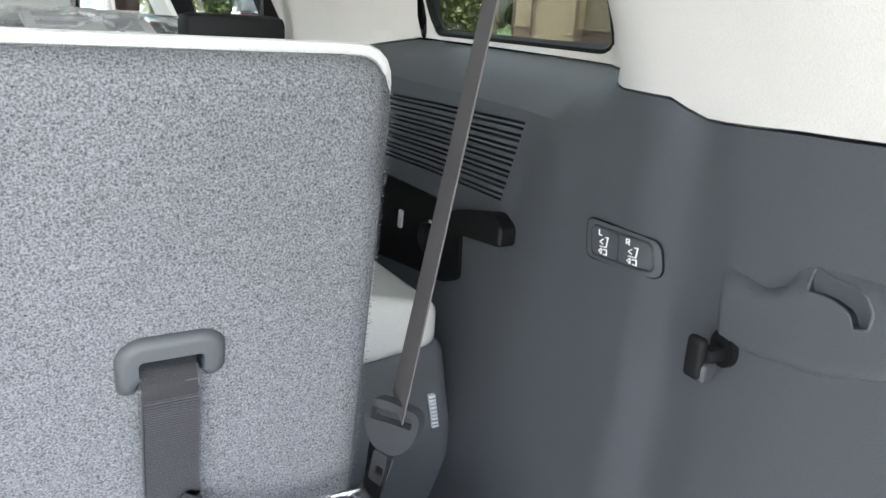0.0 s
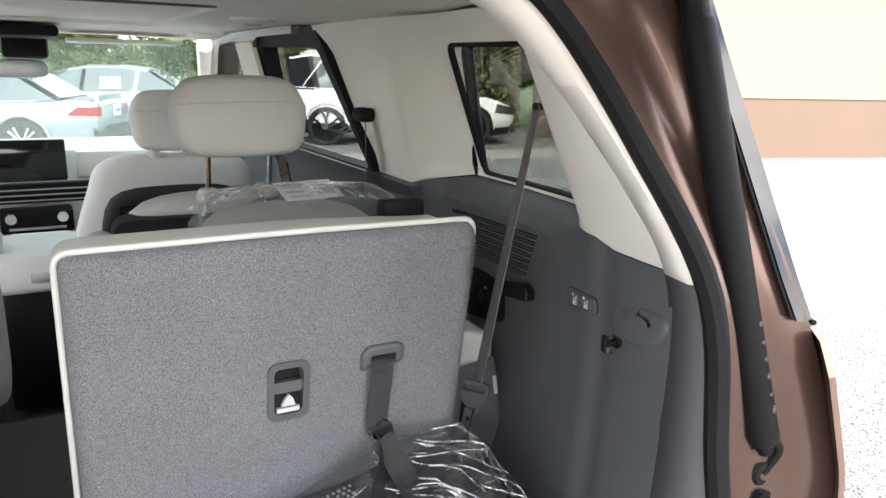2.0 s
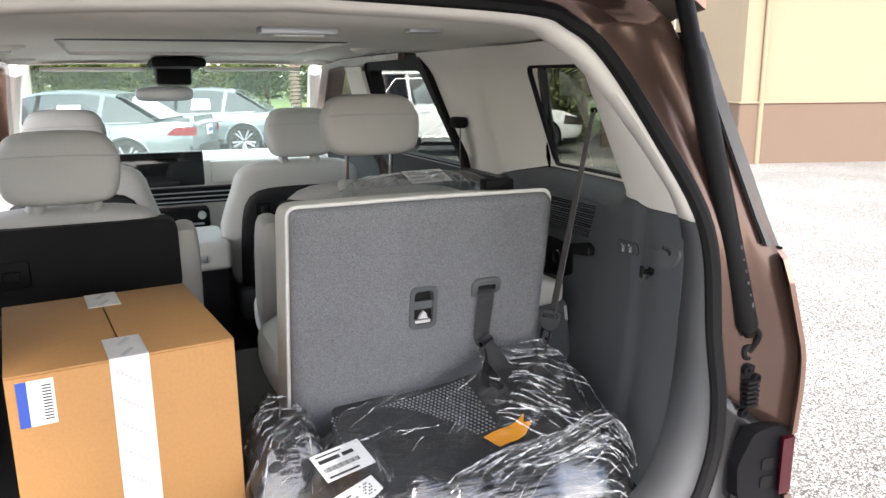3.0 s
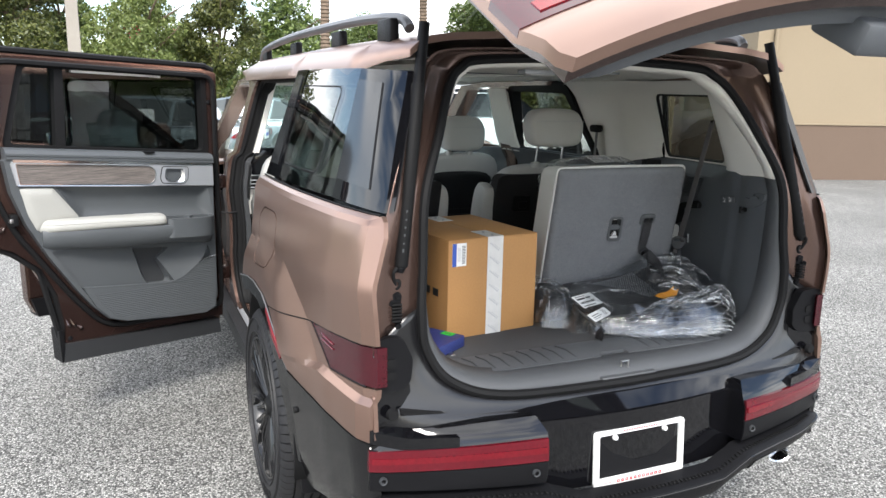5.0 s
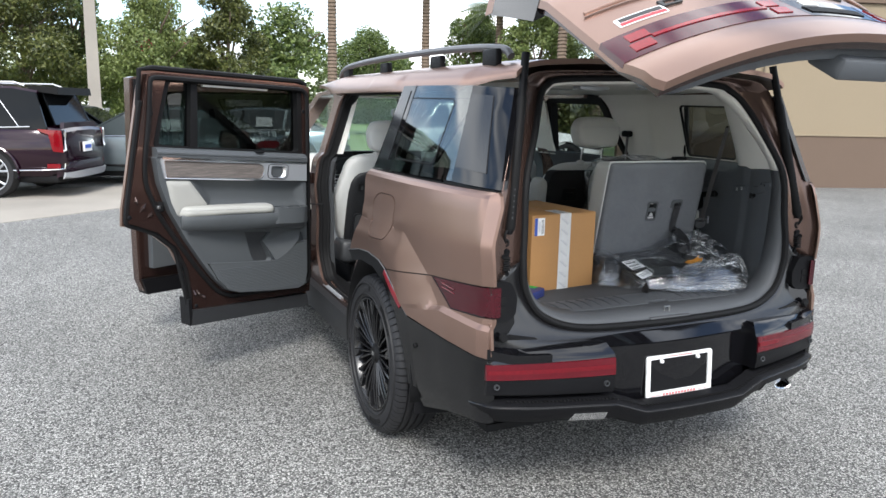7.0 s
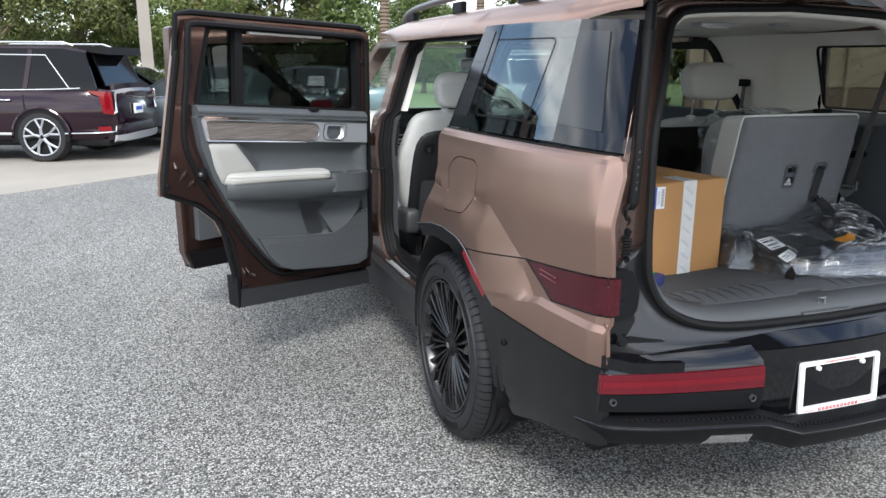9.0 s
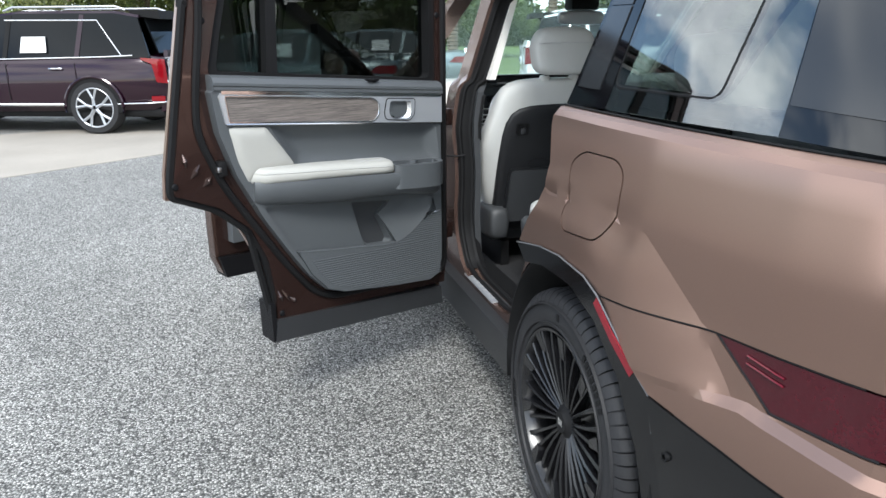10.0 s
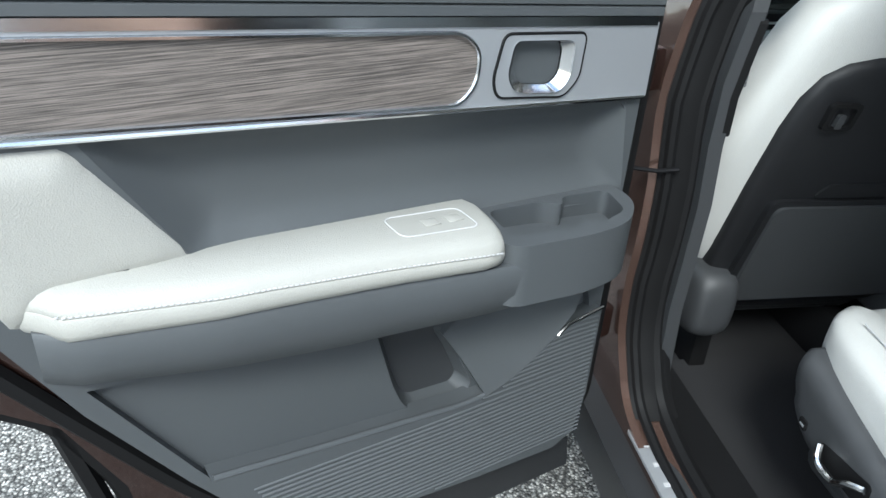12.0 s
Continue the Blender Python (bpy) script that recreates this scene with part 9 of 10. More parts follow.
def parked_car(name, m, paint_mat, suv, label, rim="silver_trim", glass_mat="car_glass", paper=-1):
    """A car along +y from its rear end at y = 0; x to its right."""
    ob = thing(name, m, label, "car", "parked cars")
    L, Hh, W = (4.95, 1.74, 0.97) if suv else (4.85, 1.44, 0.92)
    belt, sill = (1.08, 0.34) if suv else (0.92, 0.28)
    rear_ax, front_ax, wr = 1.08, 4.0, 0.385 if suv else 0.335
    # lower body
    st = [(0.0, 0.52, belt - 0.05, 0.80), (0.05, 0.40, belt + 0.0, 0.88), (0.25, sill, belt + 0.03, 0.96), (1.0, sill, belt + 0.0, 1.0), (2.4, sill - 0.02, belt - 0.02, 1.0), (3.55, sill - 0.02, belt - 0.05, 1.0), (3.9, sill, belt - 0.08, 0.99), (4.5, sill, belt - 0.17, 0.93), (4.8, 0.36, belt - 0.28, 0.80), (L, 0.45, belt - 0.40, 0.62)]
    rings = []
    for y, z0, z1, k in st:
        w = W * k
        mid = z0 + (z1 - z0) * 0.55
        rings.append([(-w * 0.90, y, z0), (-w * 0.985, y, z0 + 0.10), (-w, y, mid), (-w * 0.975, y, z1 - 0.10), (-w * 0.90, y, z1), (-w * 0.3, y, z1 + 0.02), (w * 0.3, y, z1 + 0.02), (w * 0.90, y, z1), (w * 0.975, y, z1 - 0.10), (w, y, mid), (w * 0.985, y, z0 + 0.10), (w * 0.90, y, z0)])
    body = part("body", loft_bm(rings), paint_mat, ob, "", 35)
    # cabin: roof and glasshouse
    if suv:
        prof = [(0.16, belt), (0.40, Hh - 0.06), (0.75, Hh), (2.2, Hh + 0.01), (2.75, Hh - 0.06), (3.65, belt - 0.06)]
    else:
        prof = [(0.55, belt + 0.02), (1.25, Hh - 0.06), (1.75, Hh), (2.35, Hh), (2.75, Hh - 0.07), (3.65, belt - 0.05)]
    roof = []
    for y, z in prof[1:-1]:
        roof.append([(sx * W * k, y, z + dz) for sx, k, dz in ((-1, 0.735, -0.05), (-1, 0.70, -0.01), (-1, 0.45, 0.012), (1, 0.45, 0.012), (1, 0.70, -0.01), (1, 0.735, -0.05))])
    part("roof", loft_bm(roof), paint_mat, ob, "", 40)
    for s in (-1, 1):
        lo = lambda y: (s * W * 0.90, y, interp(y, [s_[0] for s_ in st], [s_[2] for s_ in st]) - 0.01)
        tops = prof[1:-1]
        outl = [(prof[0][0] + 0.05, prof[0][1])] + [(y, z - 0.045) for y, z in tops] + [(prof[-1][0] - 0.05, prof[-1][1])]

        def win_at(u, v, d=0.0):
            b0 = interp(u, [q[0] for q in st], [q[2] for q in st])
            t = max(0.0, min(1.0, (v - b0) / (Hh - 0.05 - b0)))
            return (s * (W * (0.905 - 0.165 * t) + d), u, v)
        part("side_glass", sheet_bm(outl, (), win_at, 0.25, lambda u, v: win_at(u, v, -0.03)), M[glass_mat], ob, "dark side windows")
        for y in ((1.25, 2.35) if suv else (1.45, 2.45)):
            part("pillar", tube_bm([win_at(y - 0.02, Hh - 0.06, 0.004), win_at(y + 0.06, belt, 0.004)], 0.0, flat=(0.035, 0.004), up=(s, 0, 0.3)), M["rubber"] if y > 2 else paint_mat, ob)
        part("window_line", tube_bm([win_at(y, interp(y, [q[0] for q in st], [q[2] for q in st]) + 0.012, 0.006) for y in np.linspace(prof[0][0] + 0.3, prof[-1][0] - 0.2, 8)], 0.010, 6), M["chrome"], ob)
        if suv:
            part("window_line", tube_bm([win_at(0.62, belt + 0.02, 0.006), win_at(0.85, belt + 0.32, 0.006), win_at(1.0, Hh - 0.14, 0.008), win_at(2.4, Hh - 0.13, 0.008)], 0.010, 6), M["chrome"], ob)
            part("roof_rail", tube_bm([(s * W * 0.68, 0.6, Hh + 0.0), (s * W * 0.69, 0.75, Hh + 0.05), (s * W * 0.70, 2.3, Hh + 0.05), (s * W * 0.69, 2.45, Hh + 0.0)], 0.016, 6), M["silver_trim"], ob)
        for y in (1.30, 2.35, 3.40):
            part("door_gap", tube_bm([(s * W * 1.003, y, sill + 0.15), (s * W * 1.006, y, belt - 0.25), (s * W * 0.965, y + 0.02, belt - 0.06)], 0.005, 5), M["rubber"], ob)
        for y in (1.50, 2.55):
            part("door_handle", tube_bm([(s * W * 1.0, y, belt - 0.14), (s * W * 1.02, y + 0.03, belt - 0.14), (s * W * 1.02, y + 0.17, belt - 0.14), (s * W * 1.0, y + 0.20, belt - 0.14)], 0.011, 6), M["chrome"], ob)
        part("side_moulding", tube_bm([(s * W * 1.0, 1.5, sill + 0.09), (s * W * 1.01, 3.5, sill + 0.09)], 0.022, 6), M["chrome"] if suv else M["black_plastic"], ob)
        for y in (rear_ax, front_ax):
            arch = [(s * W * 1.004, y + (wr + 0.055) * math.cos(a), wr + (wr + 0.055) * math.sin(a)) for a in np.linspace(-0.15, math.pi + 0.15, 19)]
            part("arch_lip", tube_bm(arch, 0.024, 6), paint_mat, ob)
            dark = lathe_bm([(0.0, 0.0), (wr + 0.045, 0.0), (wr + 0.045, 0.03)], 30)
            bmesh.ops.translate(dark, verts=dark.verts, vec=(s * (W + 0.004) if s < 0 else W - 0.026, y, wr + 0.01))
            bmesh.ops.delete(dark, geom=[v for v in dark.verts if v.co.z < sill - 0.06], context="VERTS")
            part("arch_shadow", dark, M["rubber"], ob)
            wheel = lathe_bm([(wr * 0.72, 0.02), (wr * 0.76, 0.0), (wr * 0.93, 0.0), (wr, 0.05), (wr, 0.20), (wr * 0.9, 0.23), (wr * 0.72, 0.22)], 36)
            wh = part("wheel", wheel, M["tyre"], ob, "alloy wheel with black tyre")
            wh.matrix_basis = pose(s * (W + 0.012), y, wr) @ (Matrix.Identity(4) if s < 0 else Matrix.Rotation(math.pi, 4, "Z"))
            part("rim", lathe_bm([(wr * 0.74, 0.012), (wr * 0.70, 0.012), (wr * 0.68, 0.05), (0.0, 0.08)], 30), M["rubber"], wh)
            for k in range(5 if suv else 0):
                a = 2 * math.pi * k / 5 + 0.25
                e0, e1 = (math.cos(a), math.sin(a)), (-math.sin(a), math.cos(a))
                r1, r2, b = wr * 0.36, wr * 0.71, wr * 0.17
                at = lambda r, t, x: (x, r * e0[0] + t * e1[0], r * e0[1] + t * e1[1])
                part("spoke", tube_bm([at(0.03, 0, 0.014), at(r1, 0, 0.012)], [0.030, 0.024], 4), M[rim], wh)
                for q in (-1, 1):
                    part("spoke", tube_bm([at(r1 - 0.01, q * 0.006, 0.012), at(r2, q * b, 0.010)], [0.019, 0.021], 4), M[rim], wh)
            if suv:
                part("rim_edge", lathe_bm([(wr * 0.745, 0.004), (wr * 0.725, -0.001), (wr * 0.70, 0.006), (wr * 0.69, 0.02)], 36), M[rim], wh)
            for k in range(0 if suv else 10):
                a = 2 * math.pi * k / 10 + (0.12 if k % 2 else -0.12)
                part("spoke", tube_bm([(0.02, 0.02 * math.cos(a), 0.02 * math.sin(a)), (0.012, wr * 0.72 * math.cos(a), wr * 0.72 * math.sin(a))], [0.02, 0.024], 4), M[rim], wh)
        # lamps
        if suv:
            part("tail_lamp", sheet_bm(rounded([(0.15, 0.74), (0.02, 0.72), (0.03, 1.06), (0.34, 1.085), (0.33, 1.055), (0.19, 1.00)], 0.015), (), lambda u, v: (s * (W * interp(u, [0, 0.05, 0.25], [0.82, 0.89, 0.975]) - 0.06 * max(0, v - 1.0)), u - 0.015, v), 0.08, (-s * 0.03, 0.02, 0)), M["lamp_park"], ob, "red tail lamp")
            part("lamp_edge", tube_bm([(s * W * 0.84, 0.03, 0.735), (s * W * 0.80, -0.012, 0.76), (s * W * 0.79, -0.008, 1.03), (s * W * 0.81, 0.0, 1.06)], 0.022, 6), M["chrome"], ob)
            part("fog_reflector", sheet_bm([(0.05, 0.47), (0.22, 0.48), (0.22, 0.545), (0.05, 0.545)], (), lambda u, v: (s * (W * interp(u, [0, 0.05, 0.25], [0.82, 0.89, 0.965]) + 0.012), u, v), 0.1, (-s * 0.03, 0, 0)), M["lamp_park"], ob)
        else:
            part("tail_lamp", sheet_bm(rounded([(0.45, 0.74), (0.0, 0.72), (0.0, 0.86), (0.30, 0.86)], 0.03), (), lambda u, v: (s * (W * interp(u, [0, 0.05, 0.25], [0.80, 0.875, 0.965]) + 0.008), u - 0.01, v), 0.08, (-s * 0.03, 0.02, 0)), M["lamp_park"], ob, "red tail lamp")
        part("head_lamp", sheet_bm(rounded([(4.45, 0.66), (4.92, 0.62), (4.90, 0.76), (4.50, 0.84)], 0.02), (), lambda u, v: (s * (W * interp(u, [4.45, 4.8, 4.95], [0.94, 0.81, 0.64]) + 0.012), u + 0.012, v), 0.08, (-s * 0.04, -0.02, 0)), M["chrome"], ob, "clear head lamp")
        mir = pillow_bm(0.20, 0.12, 0.15, 0.5, 3)
        bmesh.ops.translate(mir, verts=mir.verts, vec=(s * (W + 0.06), 3.25, belt + 0.06))
        part("door_mirror", mir, paint_mat, ob)
    # rear and front screens, bumpers
    part("rear_screen", sheet_bm([(-0.62, 0.08), (0.62, 0.08), (0.55, 0.92), (-0.55, 0.92)], (), lambda u, v: (u * W / 0.92, prof[0][0] + (prof[1][0] - prof[0][0]) * v - 0.015, prof[0][1] + (prof[1][1] - prof[0][1]) * v + 0.012), 0.2, (0, 0.02, -0.01)), M[glass_mat], ob, "dark rear screen")
    part("front_screen", sheet_bm([(-0.70, 0.05), (0.70, 0.05), (0.58, 0.95), (-0.58, 0.95)], (), lambda u, v: (u, prof[-1][0] + (prof[-2][0] - prof[-1][0]) * v + 0.015, prof[-1][1] + (prof[-2][1] - prof[-1][1]) * v + 0.012), 0.2, (0, -0.03, -0.01)), M[glass_mat], ob)
    part("rear_panel", sheet_bm([(-0.70, belt - 0.1), (0.70, belt - 0.1), (0.60, belt + 0.1), (-0.60, belt + 0.1)], (), lambda u, v: (u, 0.03 + 0.35 * max(0, v - belt), v), 0.3, (0, 0.06, 0)), paint_mat, ob)
    part("rear_bumper", loft_bm([[(x, -0.05 + 0.16 * (x / W) ** 4, 0.34), (x, -0.07 + 0.16 * (x / W) ** 4, 0.44), (x, -0.03 + 0.16 * (x / W) ** 4, 0.56), (x, 0.10, 0.56), (x, 0.12, 0.32)] for x in np.linspace(-W * 0.9, W * 0.9, 9)]), paint_mat if suv else M["black_plastic"], ob, "rear bumper")
    part("plate", box_bm(-0.16, -0.045, 0.70, 0.16, -0.02, 0.86, 0.004), M["white"], ob, "white blank plate")
    part("plate_bar", box_bm(-0.12, -0.05, 0.75, 0.12, -0.044, 0.81), M["blue"], ob)
    part("grille", sheet_bm(rounded([(-0.50, 0.52), (0.50, 0.52), (0.46, 0.80), (-0.46, 0.80)], 0.05), (), lambda u, v: (u, L + 0.01 - 0.10 * u * u, v), 0.2, (0, -0.08, 0)), M["black_plastic"], ob, "black grille")
    for z in (0.58, 0.66, 0.74):
        part("grille_bar", tube_bm([(x, L + 0.02 - 0.10 * x * x, z) for x in np.linspace(-0.46, 0.46, 7)], 0.012, 6), M["chrome"], ob)
    if suv:
        part("skid_plate", loft_bm([[(x, -0.075 + 0.16 * (x / W) ** 4, 0.30 + 0.10 * (abs(x) / W) ** 6), (x, -0.085 + 0.16 * (x / W) ** 4, 0.41 - 0.02 * (x / W) ** 2), (x, 0.02, 0.41), (x, 0.05, 0.30)] for x in np.linspace(-W * 0.84, W * 0.84, 9)]), M["silver_trim"], ob, "silver skid plate")
        part("bumper_trim", tube_bm([(s_ * W * k, y, z) for s_ in (-1,) for k, y, z in ((1.006, 0.72, 0.44), (0.995, 0.30, 0.45), (0.93, 0.06, 0.46), (0.86, 0.0, 0.47), (0.85, -0.01, 0.55))], 0.010, 6), M["chrome"], ob)
        part("rear_spoiler", loft_bm([[(x, 0.10, Hh - 0.13), (x, 0.12, Hh - 0.01), (x, 0.60, Hh + 0.005), (x, 0.50, Hh - 0.08)] for x in np.linspace(-W * 0.66, W * 0.66, 5)]), M["rubber"], ob)
        part("underpanel", box_bm(-W * 0.86, 0.1, 0.24, W * 0.86, L - 0.15, 0.36, 0.03), M["rubber"], ob)
    else:
        part("underpanel", box_bm(-W * 0.86, 0.15, 0.16, W * 0.86, L - 0.2, 0.30, 0.03), M["rubber"], ob)
    if paper:
        s = paper
        part("window_paper", sheet_bm([(1.75, belt + 0.08), (2.15, belt + 0.08), (2.13, belt + 0.30), (1.77, belt + 0.30)], (), lambda u, v: (s * (W * (0.905 - 0.165 * (v - belt) / (Hh - 0.05 - belt)) + 0.03), u, v), 0.3, (-s * 0.006, 0, 0)), M["white"], ob, "white paper sheet on the window")
    return ob


def heading(x, y, dx, dy):
    """Rear end's middle at (x, y), nose towards (dx, dy)."""
    a = math.atan2(dy, dx) - math.pi / 2
    return Matrix.Translation((x, y, 0)) @ Matrix.Rotation(a, 4, "Z")


def rear_from_wheel(wx, wy, dx, dy, side, ax=1.08, half=0.9):
    """The rear end's middle, from where the rear wheel on one side (-1 left, 1 right) touches the ground."""
    f = Vector((dx, dy)).normalized()
    r = Vector((f.y, -f.x))
    p = Vector((wx, wy)) - r * side * half - f * ax
    return heading(p.x, p.y, f.x, f.y)


parked_car("parked_suv", rear_from_wheel(-3.73, 11.3, -0.936, 0.35, -1), M["maroon"], True, "dark maroon SUV with chrome trim parked on the lot")
parked_car("parked_sedan", rear_from_wheel(-2.6, 16.2, -0.936, 0.35, -1), M["grey_car"], False, "dark grey sedan with paper in the window")
parked_car("parked_sedan", rear_from_wheel(2.15, 15.6, -0.95, 0.31, -1), M["silver_car"], False, "silver blue sedan with paper in the window", glass_mat="pale_glass")
parked_car("parked_sedan", rear_from_wheel(-0.2, 12.2, -0.94, 0.34, -1), M["silver_car"], False, "pale silver sedan with paper in the window", glass_mat="pale_glass")
parked_car("parked_suv", rear_from_wheel(5.0, 13.7, 0.951, -0.309, 1), M["white_car"], True, "white SUV with black grille parked by the house", rim="rubber", paper=0)


# ---- trees ----
rng = np.random.default_rng(7)


def leaf_cloud(centres, radii, count, size, flat=0.8):
    """Many small leaves scattered in clumps; returns vertices and faces."""
    centres, radii = np.asarray(centres, float), np.asarray(radii, float)
    pick = rng.choice(len(centres), count, p=radii ** 2 / (radii ** 2).sum())
    d = rng.normal(size=(count, 3))
    d /= np.linalg.norm(d, axis=1)[:, None]
    r = radii[pick] * rng.uniform(0.35, 1.0, count) ** 0.5
    c = centres[pick] + d * r[:, None] * np.array([1, 1, flat])
    a = rng.normal(size=(count, 3))
    a /= np.linalg.norm(a, axis=1)[:, None]
    b = np.cross(a, rng.normal(size=(count, 3)))
    b /= np.linalg.norm(b, axis=1)[:, None]
    s = size * rng.uniform(0.6, 1.4, count)[:, None]
    v = np.stack([c - a * s, c + b * s * 0.5, c + a * s, c - b * s * 0.5], 1).reshape(-1, 3)
    f = np.arange(count * 4).reshape(-1, 4)
    return v, f


def cloud_part(name, v, f, material, parent, label="", kind=""):
    me = bpy.data.meshes.new(name)
    me.from_pydata(v.tolist(), [], f.tolist())
    me.materials.append(material)
    ob = new(name, me)
    if parent is not None:
        ob.parent = parent
    if label:
        ob["label"] = label
    if kind:
        ob["kind"] = kind
    return ob


def leaf_material(name, dark, light, rnd=True):
    m, n, l, b = nodes_of(name)
    g = n.new("ShaderNodeNewGeometry")
    ramp = n.new("ShaderNodeValToRGB")
    ramp.color_ramp.elements[0].color, ramp.color_ramp.elements[1].color = (*dark, 1), (*light, 1)
    l.new(g.outputs["Random Per Island"], ramp.inputs["Fac"])
    l.new(ramp.outputs["Color"], b.inputs["Base Color"])
    b.inputs["Roughness"].default_value = 0.5
    tl, mx = n.new("ShaderNodeBsdfTranslucent"), n.new("ShaderNodeMixShader")
    l.new(ramp.outputs["Color"], tl.inputs["Color"])
    mx.inputs["Fac"].default_value = 0.25
    l.new(b.outputs["BSDF"], mx.inputs[1])
    l.new(tl.outputs["BSDF"], mx.inputs[2])
    l.new(mx.outputs["Shader"], n["Material Output"].inputs["Surface"])
    return m


M["leaves_mid"] = leaf_material("mid_green_leaves", (0.045, 0.074, 0.022), (0.17, 0.22, 0.06))
M["leaves_dark"] = leaf_material("dark_glossy_leaves", (0.034, 0.050, 0.014), (0.155, 0.165, 0.045))
M["leaves_pale"] = leaf_material("pale_green_leaves", (0.09, 0.13, 0.035), (0.24, 0.28, 0.09))
M["frond"] = leaf_material("palm_fronds", (0.05, 0.08, 0.025), (0.14, 0.18, 0.06))
M["petal"] = mat("pink_petals", (0.65, 0.10, 0.16), 0.6, grain=0.1)


def tree(name, x, y, h, spread, mat_name, label, trunk_h=None, leaves=30000, size=0.058, slim=1.0, flowers=0):
    ob = thing(name, pose(x, y, 0.08), label, "tree", "broadleaf trees")
    th = trunk_h or h * 0.25
    bm = tube_bm(smooth_path([(0, 0, 0), (0.05, 0.03, th * 0.5), (-0.04, 0.02, th), (0.05, 0, h * 0.6)], 4), [0.16 - 0.012 * k for k in range(13)], 9)
    ends = []
    for k in range(9):
        a, z = rng.uniform(0, 6.28), rng.uniform(th, h * 0.65)
        r = spread * rng.uniform(0.35, 0.75)
        e = (r * math.cos(a), r * math.sin(a), z + rng.uniform(0.2, 0.35) * h)
        ends.append(e)
        tube_bm([(0, 0, z), (e[0] * 0.5, e[1] * 0.5, z + (e[2] - z) * 0.6), e], [0.06, 0.04, 0.015], 6, bm)
    part("trunk", bm, M["bark"], ob)
    cs, rs = [], []
    for k in range(64):
        t = rng.uniform(0, 1)
        z = th * 0.8 + (h - th * 0.8) * t
        wid = spread * interp(t, [0, 0.25, 0.6, 1.0], [0.75, 1.0, 0.75, 0.18]) * slim
        a = rng.uniform(0, 6.28)
        rr = wid * rng.uniform(0.2, 0.9)
        cs.append((rr * math.cos(a), rr * math.sin(a), z))
        rs.append(rng.uniform(0.14, 0.32) * spread)
    v, f = leaf_cloud(cs, rs, leaves, size)
    cloud_part("crown", v, f, M[mat_name], ob)
    if flowers:
        v, f = leaf_cloud([cs[k] for k in range(0, 30, 5)], [0.35] * 6, flowers, 0.06)
        cloud_part("blossom", v, f, M["petal"], ob, "pink blossom")
    return ob


def palm(x, y, h, label, crown=1.8):
    ob = thing("palm_tree", pose(x, y, 0.08), label, "palm", "palms")
    prof = []
    for k in range(int(h / 0.11)):
        z = k * 0.11
        prof += [(0.19 - 0.05 * z / h, z), (0.155 - 0.05 * z / h, z + 0.09)]
    part("trunk", lathe_bm(prof, 12, "z"), M["bark"], ob, "rough ringed trunk")
    v, f = [], []
    for k in range(26):
        a, up = rng.uniform(0, 6.28), rng.uniform(-0.3, 1.0)
        for j in range(22):
            t = j / 21
            r = crown * t
            z = h + up * r * 0.7 - 0.55 * r * r / crown
            c = np.array([r * math.cos(a), r * math.sin(a), z])
            for sd in (-1, 1):
                side = np.array([-math.sin(a) * sd, math.cos(a) * sd, -0.5])
                tip = c + side * 0.45 * math.sin(math.pi * min(1, t + 0.12)) + np.array([math.cos(a), math.sin(a), 0]) * 0.15
                w = np.array([math.cos(a), math.sin(a), 0]) * 0.03
                n0 = len(v)
                v += [c - w, c + w, tip]
                f.append((n0, n0 + 1, n0 + 2))
    cloud_part("crown", np.array(v), np.array(f), M["frond"], ob)
    return ob


def at_az(az, r, ox=-1.8, oy=-1.5):
    return ox + r * math.sin(radians(az)), oy + r * math.cos(radians(az))


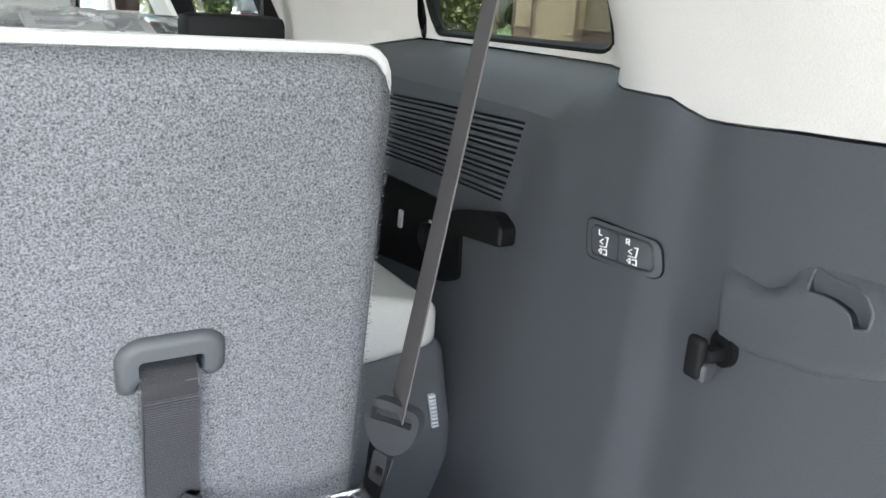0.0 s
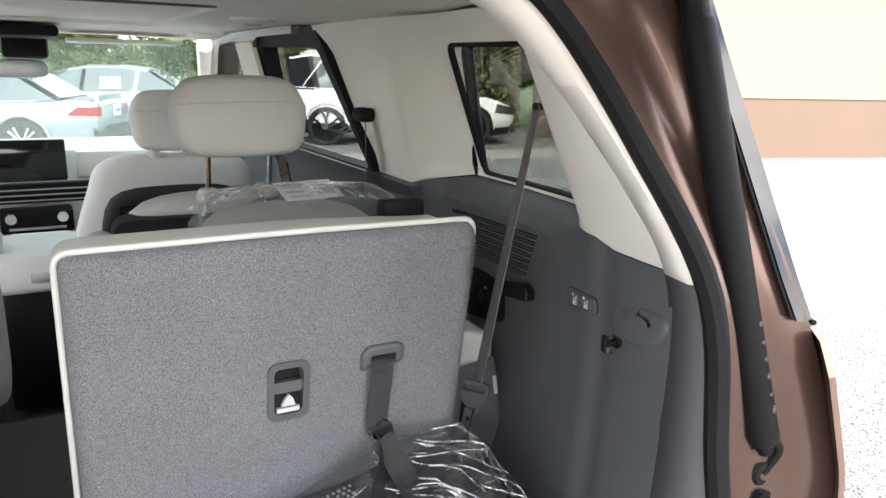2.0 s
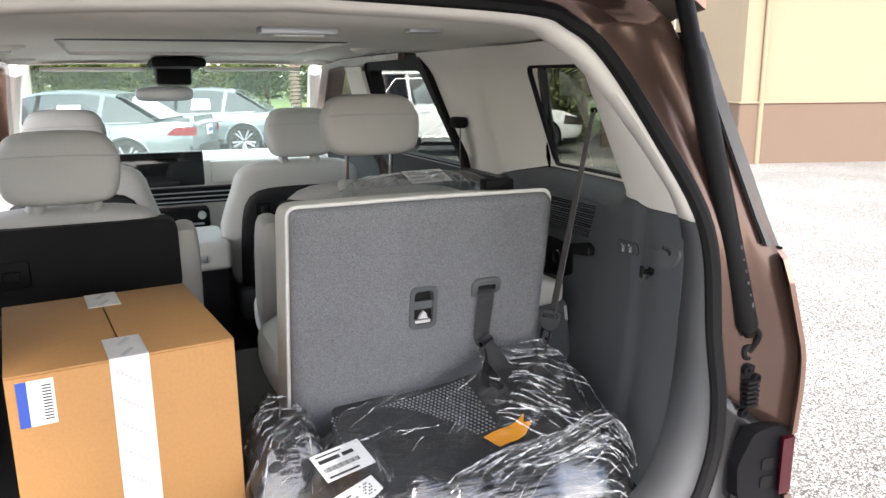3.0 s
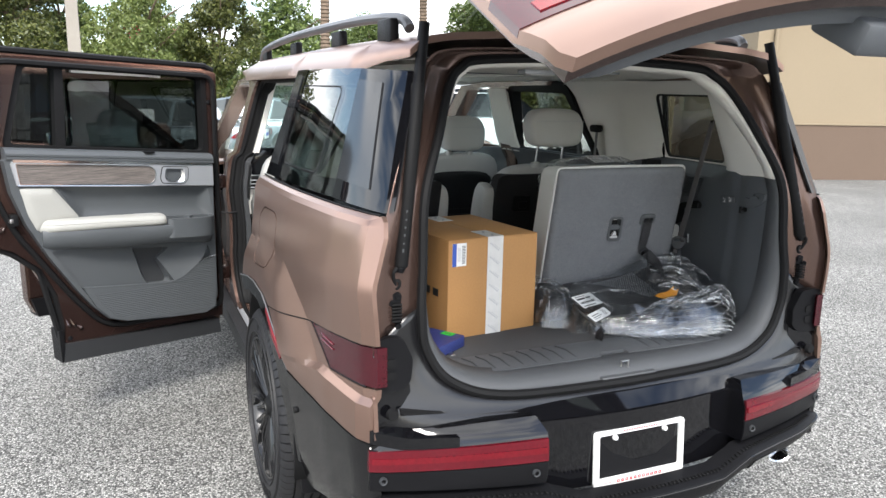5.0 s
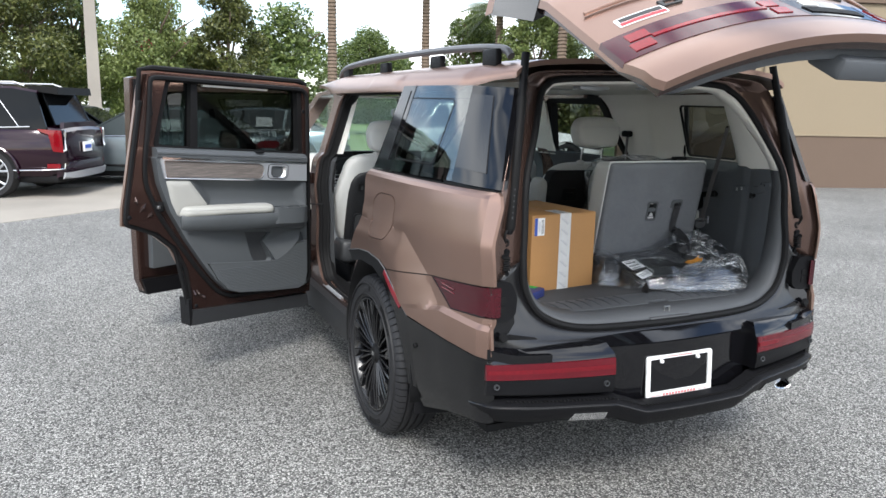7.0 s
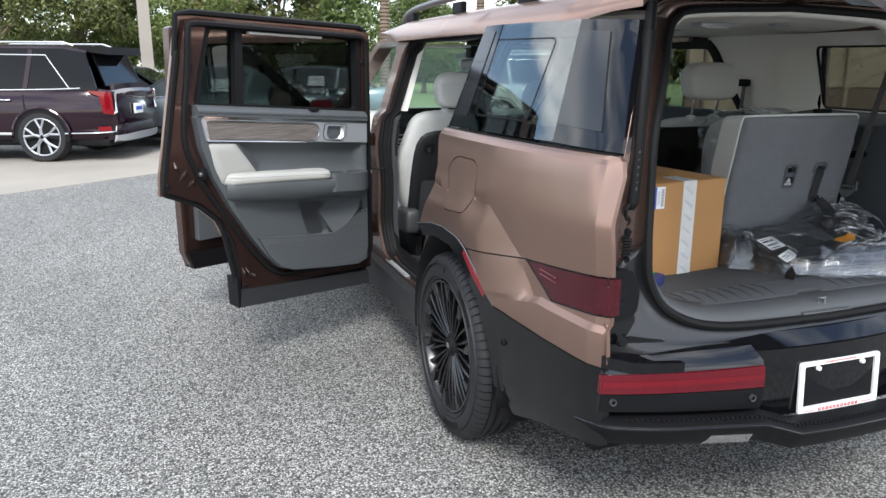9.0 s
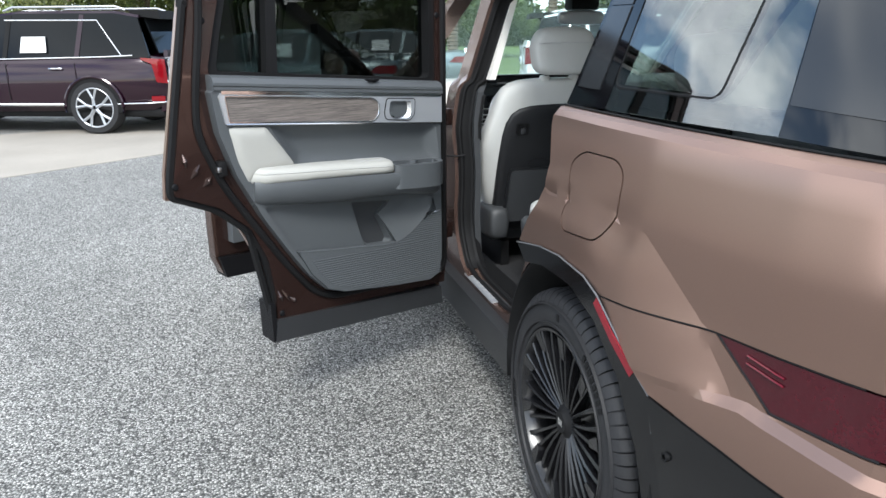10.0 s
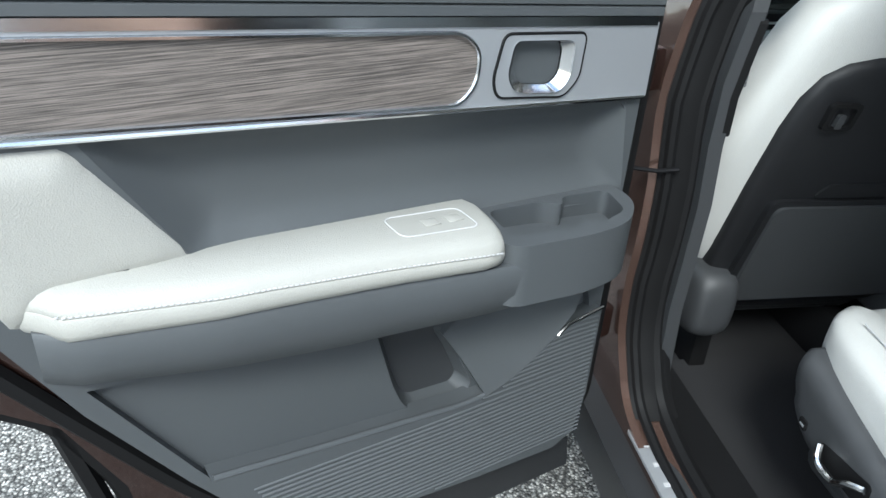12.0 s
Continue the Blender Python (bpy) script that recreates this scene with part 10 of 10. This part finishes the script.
for az, r, h, sp, mm, lab, kw in (
    (-10, 26, 6.6, 2.6, "leaves_dark", "dense dark green broadleaf tree by the lot", {}),
    (-5.5, 27, 6.2, 2.3, "leaves_dark", "dense dark green broadleaf tree by the lot", {}),
    (-2.2, 29, 6.4, 1.9, "leaves_mid", "green broadleaf tree by the lot", {}),
    (2.6, 27, 4.9, 2.1, "leaves_pale", "crape myrtle with pink blossom on the lawn", {"flowers": 60, "size": 0.055}),
    (7.8, 27, 6.3, 1.75, "leaves_dark", "tall dark magnolia on the lawn", {"slim": 0.9}),
    (12.2, 40, 6.0, 3.4, "leaves_mid", "round green tree far behind the lot", {"leaves": 12000, "size": 0.12}),
    (5.2, 33, 3.6, 2.4, "leaves_mid", "low green tree behind the lawn", {}),
    (19.5, 60, 5.2, 4.2, "leaves_mid", "round green tree far behind the lot", {"leaves": 5000, "size": 0.28}),
):
    tree("broadleaf_tree", *at_az(az, r), h, sp, mm, lab, **kw)
for az, r, h in ((15.5, 24, 6.8), (22.6, 26, 6.0), (28.2, 27, 4.9), (33.5, 29, 5.4)):
    palm(*at_az(az, r), h, "palm with a rough brown trunk on the lawn", 1.9)
# trees and hedge seen past the white car
for az, r, h, sp, mm in ((24.5, 27, 5.0, 2.2, "leaves_mid"), (29.5, 24, 5.5, 2.2, "leaves_pale"), (16.5, 36, 5.0, 2.6, "leaves_mid"), (36.5, 23, 4.6, 1.6, "leaves_dark")):
    tree("broadleaf_tree", *at_az(az, r, 0.0, 0.0), h, sp, mm, "green broadleaf tree on the lawn by the house")
palm(*at_az(31.2, 22, 0, 0), 6.5, "palm with a rough brown trunk by the house")
palm(*at_az(34.2, 21.5, 0, 0), 6.0, "palm with a rough brown trunk by the house")
hx, hy = at_az(36.2, 19.3, 0.0, 0.0)
hedge = thing("hedge", pose(9.2, 14.9, 0.0), "clipped dark green hedge beside the house wall", "hedge")
cs = [(0.9 * u - 0.45 + 0, 0.5 * w, 0.25 + 1.9 * t) for u in np.linspace(-1.2, 1.2, 7) for w in (-0.3, 0.3) for t in np.linspace(0, 1, 5)]
v, f = leaf_cloud(cs, [0.36] * len(cs), 5200, 0.075)
cloud_part("foliage", v, f, M["leaves_dark"], hedge)
part("stems", tube_bm([(-1.2, 0, 0), (-1.2, 0, 1.4)], 0.04, 6, tube_bm([(0.2, 0, 0), (0.2, 0, 1.5)], 0.04, 6)), M["bark"], hedge)
# far woods closing the view
cs, rs = [], []
for a in np.linspace(-75, 75, 130):
    r = 62 + rng.uniform(-6, 10)
    for t in range(3):
        cs.append((*at_az(a + rng.uniform(-0.5, 0.5), r, 0, 0), rng.uniform(0.4, 3.4 if abs(a - 12) > 12 else 2.2)))
        rs.append(rng.uniform(1.2, 2.2))
v, f = leaf_cloud(cs, rs, 26000, 0.34)
woods = cloud_part("far_woods", v, f, M["leaves_mid"], None)
tagged(woods, "line of green woods in the distance", "woods", kind="stuff")
